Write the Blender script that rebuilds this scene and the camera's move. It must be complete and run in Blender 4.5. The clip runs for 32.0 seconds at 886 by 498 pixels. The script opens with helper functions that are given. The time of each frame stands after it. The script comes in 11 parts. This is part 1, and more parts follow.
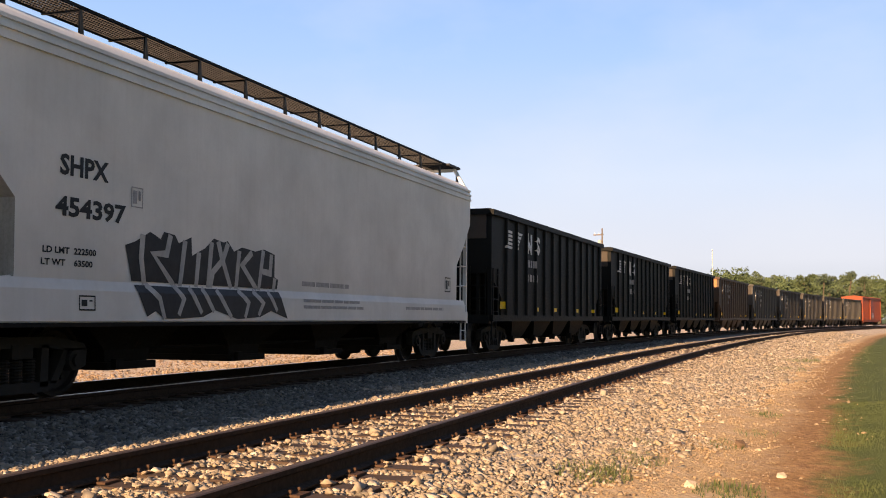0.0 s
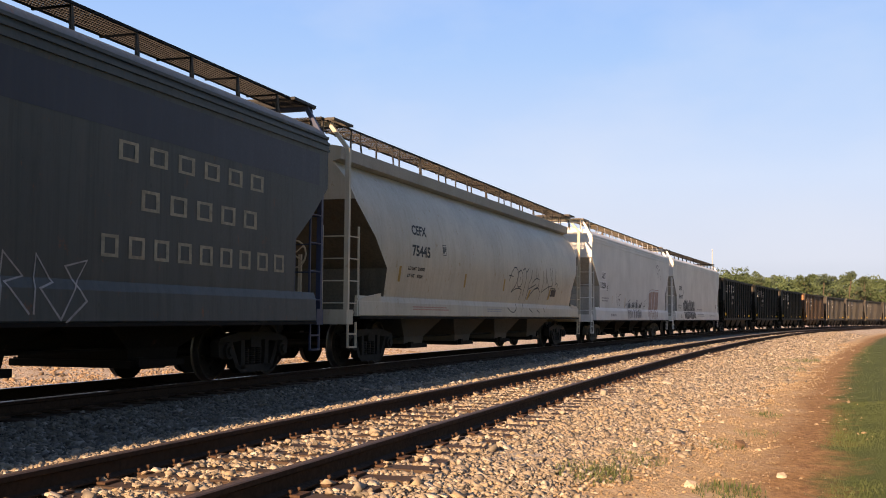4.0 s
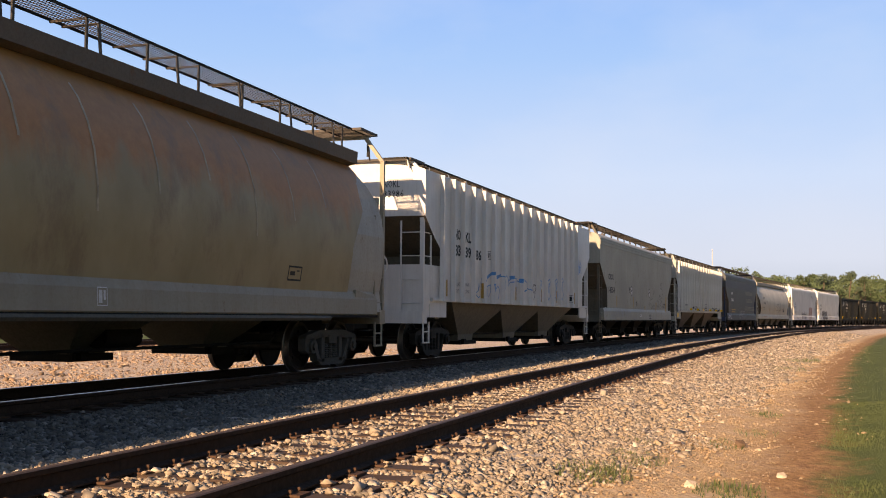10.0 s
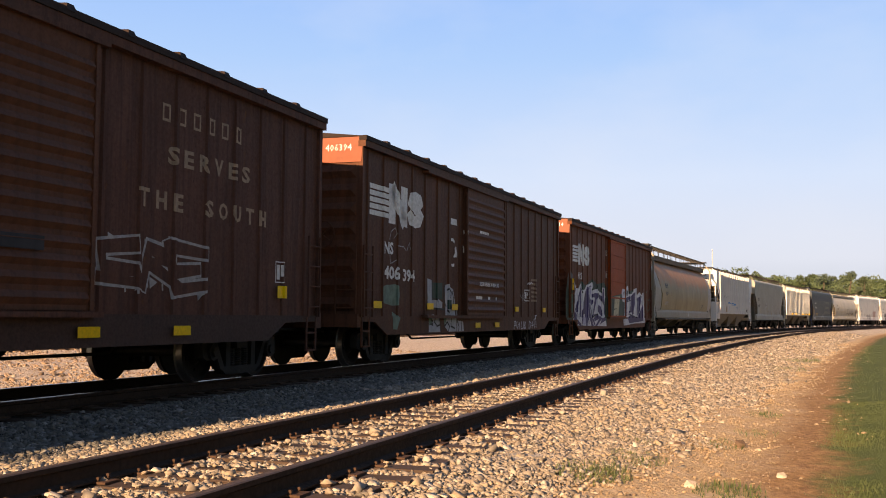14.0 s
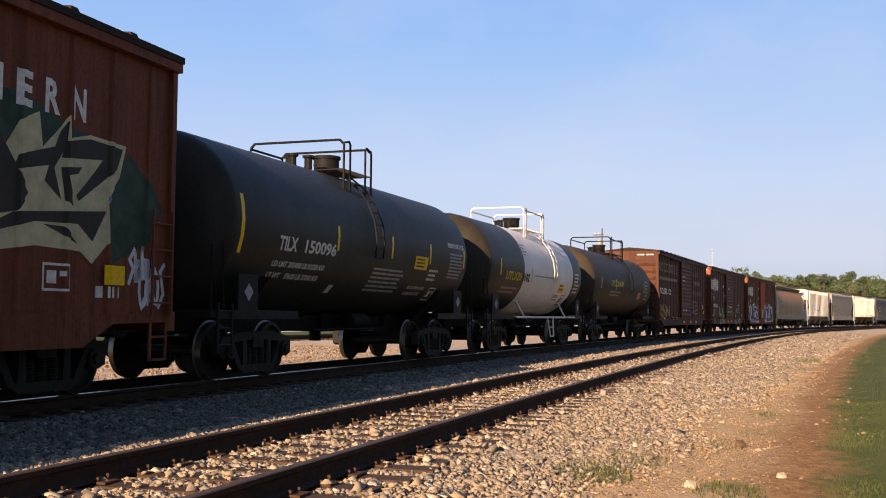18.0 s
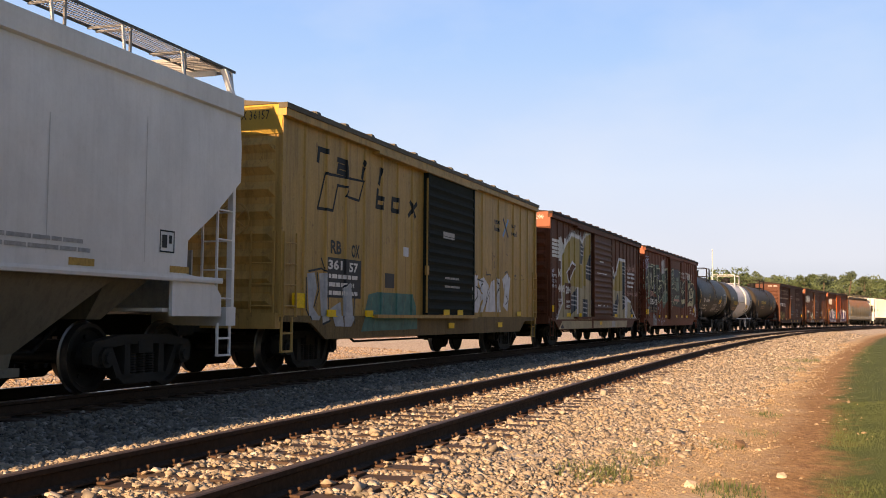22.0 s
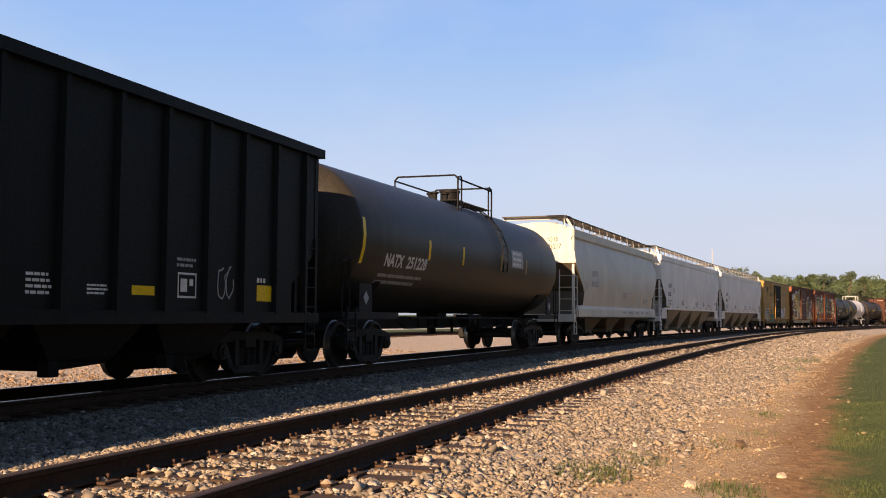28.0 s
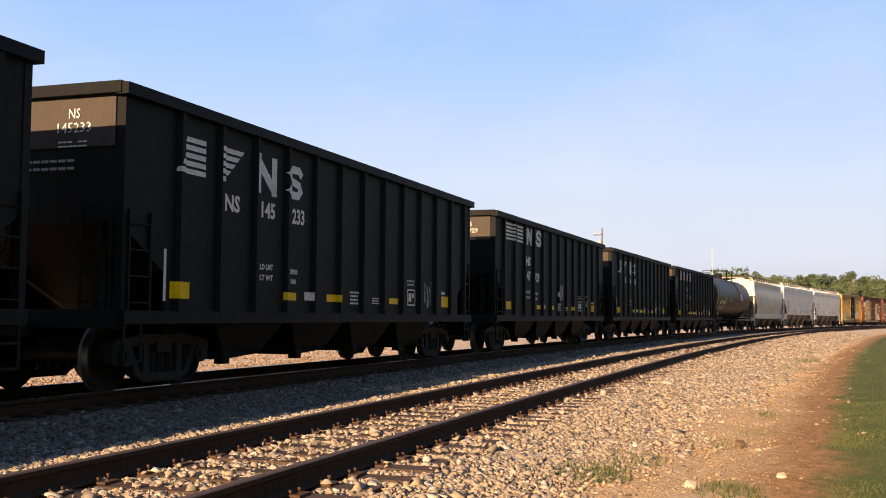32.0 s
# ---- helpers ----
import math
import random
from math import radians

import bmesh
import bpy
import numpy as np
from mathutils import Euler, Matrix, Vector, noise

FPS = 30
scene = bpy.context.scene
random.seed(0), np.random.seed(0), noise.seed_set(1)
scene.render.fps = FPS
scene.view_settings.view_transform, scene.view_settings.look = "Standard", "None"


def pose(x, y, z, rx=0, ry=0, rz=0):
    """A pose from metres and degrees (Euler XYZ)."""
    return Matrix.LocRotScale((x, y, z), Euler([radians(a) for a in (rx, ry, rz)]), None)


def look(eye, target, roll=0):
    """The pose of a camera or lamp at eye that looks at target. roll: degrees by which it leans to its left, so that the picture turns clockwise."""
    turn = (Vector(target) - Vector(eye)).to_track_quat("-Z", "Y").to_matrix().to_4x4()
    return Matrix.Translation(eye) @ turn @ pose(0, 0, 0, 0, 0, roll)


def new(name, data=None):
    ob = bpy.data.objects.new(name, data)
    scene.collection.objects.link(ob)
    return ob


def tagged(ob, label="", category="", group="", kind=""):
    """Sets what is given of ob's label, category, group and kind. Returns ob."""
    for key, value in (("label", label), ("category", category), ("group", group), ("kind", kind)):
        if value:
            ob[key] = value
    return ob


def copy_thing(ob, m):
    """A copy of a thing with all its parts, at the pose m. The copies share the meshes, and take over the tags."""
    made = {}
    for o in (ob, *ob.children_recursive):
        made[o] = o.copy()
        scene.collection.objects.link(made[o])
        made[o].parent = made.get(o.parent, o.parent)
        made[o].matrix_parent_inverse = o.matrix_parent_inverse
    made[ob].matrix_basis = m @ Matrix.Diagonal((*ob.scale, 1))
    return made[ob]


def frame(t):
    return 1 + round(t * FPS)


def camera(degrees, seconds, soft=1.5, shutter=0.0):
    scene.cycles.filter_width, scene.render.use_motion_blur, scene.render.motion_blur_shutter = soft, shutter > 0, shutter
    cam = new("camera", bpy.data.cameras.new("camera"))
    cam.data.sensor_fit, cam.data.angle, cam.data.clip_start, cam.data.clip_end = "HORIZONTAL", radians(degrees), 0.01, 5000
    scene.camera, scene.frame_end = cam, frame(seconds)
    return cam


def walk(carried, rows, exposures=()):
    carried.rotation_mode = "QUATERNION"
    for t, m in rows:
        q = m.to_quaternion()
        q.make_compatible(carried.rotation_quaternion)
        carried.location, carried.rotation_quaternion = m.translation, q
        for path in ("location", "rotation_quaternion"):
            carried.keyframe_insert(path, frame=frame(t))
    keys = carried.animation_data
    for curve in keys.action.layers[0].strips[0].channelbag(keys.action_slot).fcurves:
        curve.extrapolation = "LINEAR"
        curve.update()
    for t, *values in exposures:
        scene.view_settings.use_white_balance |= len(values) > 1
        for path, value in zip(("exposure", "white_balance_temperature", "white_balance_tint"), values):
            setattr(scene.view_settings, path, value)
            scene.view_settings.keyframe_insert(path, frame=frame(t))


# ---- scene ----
from mathutils.geometry import tessellate_polygon

# World: x runs along the tracks at the camera's foot, y away from the camera, z up from the rail tops.
SECONDS = 32.0
D, W, THIRD = 3.96, 5.433, 21.0          # offsets: camera to front track; front to train track; front to rear siding
K0, K1, K2 = 0.001380458, -1.895e-06, 1.3e-08   # the curve of the tracks
SPEED, ACCEL = 13.4875, 0.05627          # of the train at 16 s

cam = camera(45.92, SECONDS, soft=1.0)
YAW, PITCH, ROLL = 1.260598, 0.064285, 0.007671
EYE = Vector((0, 0, 1.0255))
AHEAD = Vector((math.sin(YAW) * math.cos(PITCH), math.cos(YAW) * math.cos(PITCH), math.sin(PITCH)))
walk(cam, [(0.0, look(EYE, EYE + AHEAD, math.degrees(ROLL))), (SECONDS, look(EYE, EYE + AHEAD, math.degrees(ROLL)))],
     [(0.0, 1.19, 10300, 28), (1.0, 1.1, 9700, 28), (3.0, 1.08, 9600, 28), (7.0, 1.15, 10000, 28), (8.5, 1.14, 9900, 28), (10.0, 1.05, 9500, 28), (11.0, 1.12, 9800, 28), (13.0, 1.14, 10100, 28), (17.0, 0.96, 9100, 28), (18.0, 0.94, 9000, 28), (19.0, 1.0, 9300, 28),
      (22.0, 1.17, 10300, 28), (25.0, 1.12, 9900, 28), (28.0, 0.92, 9300, 28), (29.5, 1.0, 9300, 28), (SECONDS, 1.14, 9900, 28)])

# ---- daylight: a low morning sun beyond the train and behind it ----
SUN = Vector((-2.95, 0.42, 1.02)).normalized()
world = bpy.data.worlds.new("sky")
scene.world = world
world.use_nodes = True
wn = world.node_tree
sky = wn.nodes.new("ShaderNodeTexSky")
sky.sky_type, sky.sun_disc = "NISHITA", False
sky.sun_elevation, sky.sun_rotation = math.asin(SUN.z), math.atan2(SUN.x, SUN.y)
sky.air_density, sky.dust_density, sky.ozone_density = 1.0, 0.0, 5.0
wn.nodes["Background"].inputs["Strength"].default_value = 0.0853
wn.links.new(sky.outputs[0], wn.nodes["Background"].inputs["Color"])
sun = new("sun", bpy.data.lights.new("sun", "SUN"))
sun.data.energy, sun.data.angle, sun.data.color = 5.0, radians(0.5), (1.0, 0.86, 0.66)
sun.matrix_world = look((0, 0, 60), Vector((0, 0, 60)) - SUN)

# ---- the line of the tracks ----
_S = np.arange(-900.0, 1500.0, 0.25)
_K = np.where((_S > -500) & (_S < 260), K0 + K1 * np.clip(_S, 0, 260) + K2 * np.clip(_S, 0, 260) ** 2, 0.0)
_K = np.where((_S >= 260) & (_S < 700), K0, _K)
_TH = np.cumsum(_K) * 0.25
_Z0 = int(np.argmin(abs(_S)))
_TH -= _TH[_Z0]
_X, _Y = np.cumsum(np.cos(_TH)) * 0.25, -np.cumsum(np.sin(_TH)) * 0.25
_X, _Y = _X - _X[_Z0], _Y - _Y[_Z0]


def line(s, off=0.0):
    """x, y and heading at s along the front track, off metres beyond its centre."""
    x, y, th = np.interp(s, _S, _X), np.interp(s, _S, _Y), np.interp(s, _S, _TH)
    return x + off * np.sin(th), D + y + off * np.cos(th), th


def on_track(s, off, z=0.0):
    x, y, th = line(s, off)
    return pose(float(x), float(y), z, 0, 0, -math.degrees(float(th)))


def run(t):
    return (t - 16) * SPEED + 0.5 * ACCEL * (t - 16) ** 2


# ---- mesh helpers ----
class Geo:
    """A mesh in the making: vertices and faces."""

    def __init__(self):
        self.v, self.f = [], []

    def add(self, v, f):
        n = len(self.v)
        self.v += [tuple(p) for p in v]
        self.f += [tuple(i + n for i in q) for q in f]
        return self

    def box(self, x0, x1, y0, y1, z0, z1):
        return self.add([(x, y, z) for x in (x0, x1) for y in (y0, y1) for z in (z0, z1)],
                        [(0, 1, 3, 2), (4, 6, 7, 5), (0, 4, 5, 1), (2, 3, 7, 6), (0, 2, 6, 4), (1, 5, 7, 3)])

    def prism(self, ring, a, b):
        """A ring of points, a list of 3D points, extruded by the vector b - a."""
        n, d = len(ring), [q - p for p, q in zip(a, b)]
        v = [tuple(r) for r in ring] + [tuple(r[i] + d[i] for i in range(3)) for r in ring]
        return self.add(v, [tuple(range(n))[::-1], tuple(range(n, 2 * n))] + [(i, (i + 1) % n, n + (i + 1) % n, n + i) for i in range(n)])

    def loft(self, rings, caps=True, closed=True):
        n = len(rings[0])
        v = [p for r in rings for p in r]
        f = []
        for k in range(len(rings) - 1):
            for i in range(n if closed else n - 1):
                j = (i + 1) % n
                f.append((k * n + i, k * n + j, (k + 1) * n + j, (k + 1) * n + i))
        if caps:
            f += [tuple(range(n))[::-1], tuple(range((len(rings) - 1) * n, len(rings) * n))]
        return self.add(v, f)

    def rod(self, p, q, r=0.015, n=6):
        p, q = Vector(p), Vector(q)
        d = (q - p).normalized()
        u = d.cross(Vector((0, 0, 1)) if abs(d.z) < 0.9 else Vector((1, 0, 0))).normalized()
        w = d.cross(u)
        ring = [(u * math.cos(i * math.tau / n) + w * math.sin(i * math.tau / n)) * r for i in range(n)]
        return self.loft([[p + c for c in ring], [q + c for c in ring]])

    def pipe(self, pts, r=0.015, n=6):
        for p, q in zip(pts, pts[1:]):
            self.rod(p, q, r, n)
        return self

    def disc(self, c, axis, r, h, n=24):
        """A cylinder about axis ('x', 'y' or 'z') centred at c."""
        rings = []
        for e in (-h / 2, h / 2):
            ring = []
            for i in range(n):
                a, b = r * math.cos(i * math.tau / n), r * math.sin(i * math.tau / n)
                ring.append((c[0] + a, c[1] + b, c[2] + e) if axis == "z" else (c[0] + a, c[1] + e, c[2] + b) if axis == "y" else (c[0] + e, c[1] + a, c[2] + b))
            rings.append(ring)
        return self.loft(rings)

    def mesh(self, name, material, smooth=False, weld=0.0):
        me = bpy.data.meshes.new(name)
        me.from_pydata(self.v, [], self.f)
        bm = bmesh.new()
        bm.from_mesh(me)
        if weld:
            bmesh.ops.remove_doubles(bm, verts=bm.verts, dist=weld)
        bmesh.ops.recalc_face_normals(bm, faces=bm.faces)
        bm.to_mesh(me)
        bm.free()
        if smooth:
            me.shade_smooth()
            me.set_sharp_from_angle(angle=radians(35))
        for m in material if isinstance(material, (list, tuple)) else [material]:
            me.materials.append(m)
        return me


def part(name, geo, material, parent=None, label="", smooth=False, at=None):
    """ONE mesh object under a thing or a part."""
    ob = new(name, geo.mesh(name, material, smooth, 0.006 if name.startswith("graffiti") else 0.0) if isinstance(geo, Geo) else geo)
    ob.parent = parent
    if at is not None:
        ob.matrix_basis = at
    return tagged(ob, label)


# ---- materials ----
def mat(name):
    m = bpy.data.materials.new(name)
    m.use_nodes = True
    return m, m.node_tree.nodes, m.node_tree.links, m.node_tree.nodes["Principled BSDF"]


def nd(nodes, kind, **kw):
    n = nodes.new("ShaderNode" + kind)
    for k, v in kw.items():
        n.inputs[k].default_value = v
    return n


def noise_at(m, scale, detail=6, rough=0.6, stretch=(1, 1, 1), coord="Object", shift=0.0):
    _, nodes, links, _ = m
    tc, mp, no = nodes.new("ShaderNodeTexCoord"), nodes.new("ShaderNodeMapping"), nd(nodes, "TexNoise", Scale=scale, Detail=detail, Roughness=rough)
    mp.inputs["Scale"].default_value = stretch
    mp.inputs["Location"].default_value = (shift, shift * 0.7, shift * 0.3)
    links.new(tc.outputs[coord], mp.inputs[0])
    links.new(mp.outputs[0], no.inputs["Vector"])
    return no.outputs["Fac"]


def ramp(m, src, lo, hi, a=(0, 0, 0), b=(1, 1, 1)):
    _, nodes, links, _ = m
    r = nodes.new("ShaderNodeValToRGB")
    r.color_ramp.elements[0].position, r.color_ramp.elements[1].position = lo, hi
    r.color_ramp.elements[0].color, r.color_ramp.elements[1].color = (*a, 1), (*b, 1)
    links.new(src, r.inputs[0])
    return r.outputs[0]


def blend(m, fac, a, b, kind="MIX"):
    _, nodes, links, _ = m
    x = nodes.new("ShaderNodeMix")
    x.data_type, x.blend_type = "RGBA", kind
    for i, v in ((0, fac), (6, a), (7, b)):
        if isinstance(v, (int, float)):
            x.inputs[i].default_value = v
        elif isinstance(v, tuple):
            x.inputs[i].default_value = (*v, 1)
        else:
            links.new(v, x.inputs[i])
    return x.outputs[2]


def bump(m, src, strength=0.3, dist=0.01):
    _, nodes, links, bs = m
    b = nd(nodes, "Bump", Strength=strength, Distance=dist)
    links.new(src, b.inputs["Height"])
    links.new(b.outputs[0], bs.inputs["Normal"])


def paint(name, rgb, rough=0.45, grime=(0.09, 0.075, 0.06), dirt=0.35, rust=0.0, rust_rgb=(0.16, 0.06, 0.025), metal=0.0, shift=0.0, streak=0.3, spec=0.25, wear=0.0):
    """Weathered paint on steel: broad fading, runs of dirt down the side, specks of rust."""
    m = mat(name)
    _, nodes, links, bs = m
    fade = noise_at(m, 0.7, 4, 0.6, shift=shift)
    runs = noise_at(m, 3.0, 5, 0.65, (1.6, 1.6, 0.12), shift=shift + 3)
    fine = noise_at(m, 22, 6, 0.7, shift=shift)
    c = blend(m, ramp(m, fade, 0.35, 0.7), tuple(v * 0.86 for v in rgb), tuple(min(1, v * 1.08) for v in rgb))
    d = ramp(m, runs, 0.5, 0.78, (0, 0, 0), (streak, streak, streak))
    c = blend(m, d, c, grime)
    c = blend(m, ramp(m, fine, 0.45, 0.75, (0, 0, 0), (dirt, dirt, dirt)), c, grime)
    if wear:
        thin = noise_at(m, 8, 6, 0.7, (1, 1, 0.05), shift=shift + 11)
        c = blend(m, ramp(m, thin, 0.48, 0.62, (0,) * 3, (wear,) * 3), c, tuple(v * 0.45 for v in rgb))
        patch = noise_at(m, 1.7, 9, 0.78, (1, 1, 0.45), shift=shift + 13)
        c = blend(m, ramp(m, patch, 0.50, 0.60, (0,) * 3, (wear * 0.8,) * 3), c, tuple(0.5 * v + 0.5 * q for v, q in zip(rgb, grime)))
        chips = noise_at(m, 9, 8, 0.8, (1, 1, 0.7), shift=shift + 17)
        c = blend(m, ramp(m, chips, 0.60, 0.65, (0,) * 3, (wear,) * 3), c, tuple(v * 0.3 for v in rgb))
    if rust:
        spots = noise_at(m, 5, 8, 0.75, (1, 1, 0.55), shift=shift + 7)
        c = blend(m, ramp(m, spots, 0.62 - 0.2 * rust, 0.72 - 0.1 * rust), c, rust_rgb)
    links.new(c, bs.inputs["Base Color"])
    bs.inputs["Roughness"].default_value, bs.inputs["Metallic"].default_value = rough, metal
    bs.inputs["Specular IOR Level"].default_value = spec
    r = ramp(m, fine, 0.3, 0.7, (rough * 0.8,) * 3, (min(1, rough * 1.3),) * 3)
    links.new(r, bs.inputs["Roughness"])
    bump(m, noise_at(m, 1.6, 3, 0.5, (1, 1, 0.5), shift=shift), 0.22, 0.02)
    return m[0]


def plain(name, rgb, rough=0.6, vary=0.25, scale=8, metal=0.0):
    m = mat(name)
    _, nodes, links, bs = m
    c = blend(m, ramp(m, noise_at(m, scale, 5, 0.65), 0.3, 0.75), tuple(v * (1 - vary) for v in rgb), tuple(min(1, v * (1 + vary)) for v in rgb))
    links.new(c, bs.inputs["Base Color"])
    bs.inputs["Roughness"].default_value, bs.inputs["Metallic"].default_value = rough, metal
    bs.inputs["Specular IOR Level"].default_value = 0.15 if metal < 0.5 else 0.5
    return m[0]


RAIL_SIDE = paint("rail_rust", (0.05, 0.029, 0.019), 0.8, (0.016, 0.013, 0.010), 0.5, 0.2, (0.06, 0.028, 0.015), spec=0.1)
RAIL_TOP = plain("rail_head_worn", (0.42, 0.42, 0.45), 0.28, 0.2, 30, 1.0)
RAIL_DULL = plain("rail_head_dull", (0.085, 0.06, 0.048), 0.65, 0.3, 20, 0.2)
STEEL_DARK = paint("truck_steel", (0.022, 0.021, 0.019), 0.7, (0.045, 0.038, 0.03), 0.5, 0.1, (0.05, 0.03, 0.02), spec=0.14)
STEEL_DUSTY = paint("truck_steel_dusty", (0.09, 0.087, 0.078), 0.8, (0.06, 0.052, 0.042), 0.5, 0.1, (0.08, 0.05, 0.03), spec=0.1)


# ---- the far sky beyond the train: blue above, pale haze to the horizon, faint high cloud ----
def sky_backdrop():
    m = mat("far_sky")
    _, nodes, links, bs = m
    tc, sep = nodes.new("ShaderNodeTexCoord"), nodes.new("ShaderNodeSeparateXYZ")
    links.new(tc.outputs["Object"], sep.inputs[0])
    hz = nd(nodes, "MapRange", **{"From Min": 0.0, "From Max": 540.0})
    links.new(sep.outputs["Z"], hz.inputs["Value"])
    r = nodes.new("ShaderNodeValToRGB")
    cr = r.color_ramp
    cr.elements[0].position, cr.elements[0].color = 0.0, (0.22, 0.325, 0.46, 1)
    cr.elements[1].position, cr.elements[1].color = 1.0, (0.085, 0.265, 0.68, 1)
    for p, v in ((0.15, (0.285, 0.425, 0.615)), (0.35, (0.25, 0.43, 0.69)), (0.65, (0.15, 0.35, 0.69))):
        e = cr.elements.new(p)
        e.color = (*v, 1)
    links.new(hz.outputs[0], r.inputs[0])
    veil = ramp(m, noise_at(m, 0.0022, 5, 0.55, (1, 1, 2.2)), 0.45, 0.8, (0,) * 3, (0.4,) * 3)
    c = blend(m, veil, r.outputs[0], (0.32, 0.47, 0.66))
    links.new(c, bs.inputs["Emission Color"])
    bs.inputs["Emission Strength"].default_value = 0.875
    bs.inputs["Base Color"].default_value = (0, 0, 0, 1)
    bs.inputs["Specular IOR Level"].default_value = 0.0
    R, rings = 1450.0, []
    for k in range(15):
        el = radians(-1.5 + 66.5 * (k / 14) ** 1.3)
        rings.append([(R * math.cos(el) * math.sin(radians(a)), R * math.cos(el) * math.cos(radians(a)), R * math.sin(el)) for a in range(35, 121, 5)])
    ob = new("backdrop", Geo().loft(rings, caps=False, closed=False).mesh("backdrop", m[0], True))
    tagged(ob, "clear blue morning sky with pale haze low down", "sky", kind="structure")


sky_backdrop()


# ---- the ground: one sheet, in rows along the tracks ----
def ground_height(o):
    """Height of the ground at the offset o from the front track's centre."""
    # Beyond -13 an added, unseen bank behind the camera holds off low skylight.
    pts = [(-400, 14.0), (-60, 11.0), (-26, 8.0), (-13, 0.3), (-11, -0.02), (-6.5, -0.3), (-4.6, -0.46), (-3.4, -0.44), (-2.3, -0.33), (-1.35, -0.205), (1.4, -0.205),
           (2.4, -0.30), (3.2, -0.30), (W - 1.5, -0.205), (W + 1.5, -0.205), (W + 2.6, -0.42), (W + 4.5, -0.5), (13.0, -0.32), (18.5, -0.22), (22.8, -0.22), (25, -0.4), (60, -0.6), (200, -0.5), (1600, 4.0)]
    return float(np.interp(o, [p[0] for p in pts], [p[1] for p in pts]))


def edge_of_turf(s):
    """Offset at which the mown grass begins; the bare strip widens further on."""
    return np.interp(s, (6, 9, 20, 34, 68, 150), (-4.12, -4.25, -4.70, -5.20, -6.3, -7.0))


def build_ground():
    ss = np.concatenate([np.arange(-900, -30, 15.0), np.arange(-30, 4, 2.0), np.arange(4, 45, 0.25), np.arange(45, 130, 1.0), np.arange(130, 320, 4.0), np.arange(320, 1500, 20.0)])
    oo = np.concatenate([[-400, -250, -150, -90, -60, -40, -28, -20, -15, -12], np.arange(-10, -5, 0.5), np.arange(-5, 9, 0.2), np.arange(9, 26, 1.0), [28, 32, 40, 60, 90, 140, 200, 320, 600, 1000, 1600]])
    x, y, th = line(ss)
    V, off = [], []
    turf, dirt, sandy = edge_of_turf(ss), np.interp(ss, (8, 14, 20, 34, 70), (-3.60, -3.75, -3.95, -4.30, -5.4)), np.interp(ss, (8, 14, 20, 30, 60), (-2.15, -2.3, -2.9, -3.5, -4.6))
    for i in range(len(ss)):
        for o in oo:
            px, py = x[i] + o * math.sin(th[i]), y[i] + o * math.cos(th[i])
            rough = 0.03 if -4 < o < 20 else 0.012 if o <= -4 else 0.06
            z = ground_height(o) + rough * (noise.fractal((px * 0.8, py * 0.8, 0), 1.0, 2.0, 3)) * (1.0 if abs(o) < 100 else 0)
            V.append((px, py, z))
            off.append(float(np.interp(o, [-400.0, turf[i], dirt[i], sandy[i], -1.2, 1600.0], [-400.0, -4.6, -3.7, -2.3, -1.2, 1600.0])))
    n = len(oo)
    F = [(i * n + j, (i + 1) * n + j, (i + 1) * n + j + 1, i * n + j + 1) for i in range(len(ss) - 1) for j in range(n - 1)]
    me = bpy.data.meshes.new("ground")
    me.from_pydata(V, [], F)
    a = me.attributes.new("offset", "FLOAT", "POINT")
    a.data.foreach_set("value", off)
    me.shade_smooth()
    m = mat("ballast_dirt_and_grass")
    _, nodes, links, bs = m
    at = nodes.new("ShaderNodeAttribute")
    at.attribute_name = "offset"
    wob = noise_at(m, 0.9, 6, 0.65)
    wob2 = noise_at(m, 5, 6, 0.7)
    add = nd(nodes, "Math")
    add.operation = "MULTIPLY_ADD"
    links.new(wob, add.inputs[0])
    add.inputs[1].default_value = 1.3
    links.new(at.outputs["Fac"], add.inputs[2])
    add2 = nd(nodes, "Math")
    add2.operation = "MULTIPLY_ADD"
    links.new(wob2, add2.inputs[0])
    add2.inputs[1].default_value = 1.0
    links.new(add.outputs[0], add2.inputs[2])
    o = add2.outputs[0]                       # the offset plus about 1.15

    def zone(lo, hi):
        mr = nd(nodes, "MapRange", **{"From Min": lo + 1.15, "From Max": hi + 1.15})
        links.new(o, mr.inputs["Value"])
        return mr.outputs[0]
    stone = nodes.new("ShaderNodeTexVoronoi")
    stone.inputs["Scale"].default_value = 19
    tc = nodes.new("ShaderNodeTexCoord")
    links.new(tc.outputs["Object"], stone.inputs["Vector"])
    grey = blend(m, stone.outputs["Color"], (0.22, 0.18, 0.14), (0.62, 0.53, 0.42))
    grey = blend(m, ramp(m, noise_at(m, 1.3, 5, 0.6), 0.42, 0.7, (0, 0, 0), (0.55,) * 3), grey, (0.30, 0.22, 0.15))
    sand = blend(m, ramp(m, noise_at(m, 12, 9, 0.8), 0.36, 0.64), (0.31, 0.195, 0.10), (0.56, 0.395, 0.22))
    sand = blend(m, ramp(m, noise_at(m, 2.2, 6, 0.7), 0.45, 0.68, (0.0,) * 3, (0.5,) * 3), sand, grey)
    red = blend(m, ramp(m, noise_at(m, 6.5, 9, 0.78), 0.38, 0.62), (0.175, 0.086, 0.035), (0.36, 0.205, 0.088))
    grass = blend(m, noise_at(m, 14, 8, 0.75), (0.042, 0.062, 0.014), (0.068, 0.092, 0.022))
    grass = blend(m, ramp(m, noise_at(m, 0.5, 4, 0.6), 0.4, 0.75, (0, 0, 0), (0.6,) * 3), grass, (0.074, 0.096, 0.026))
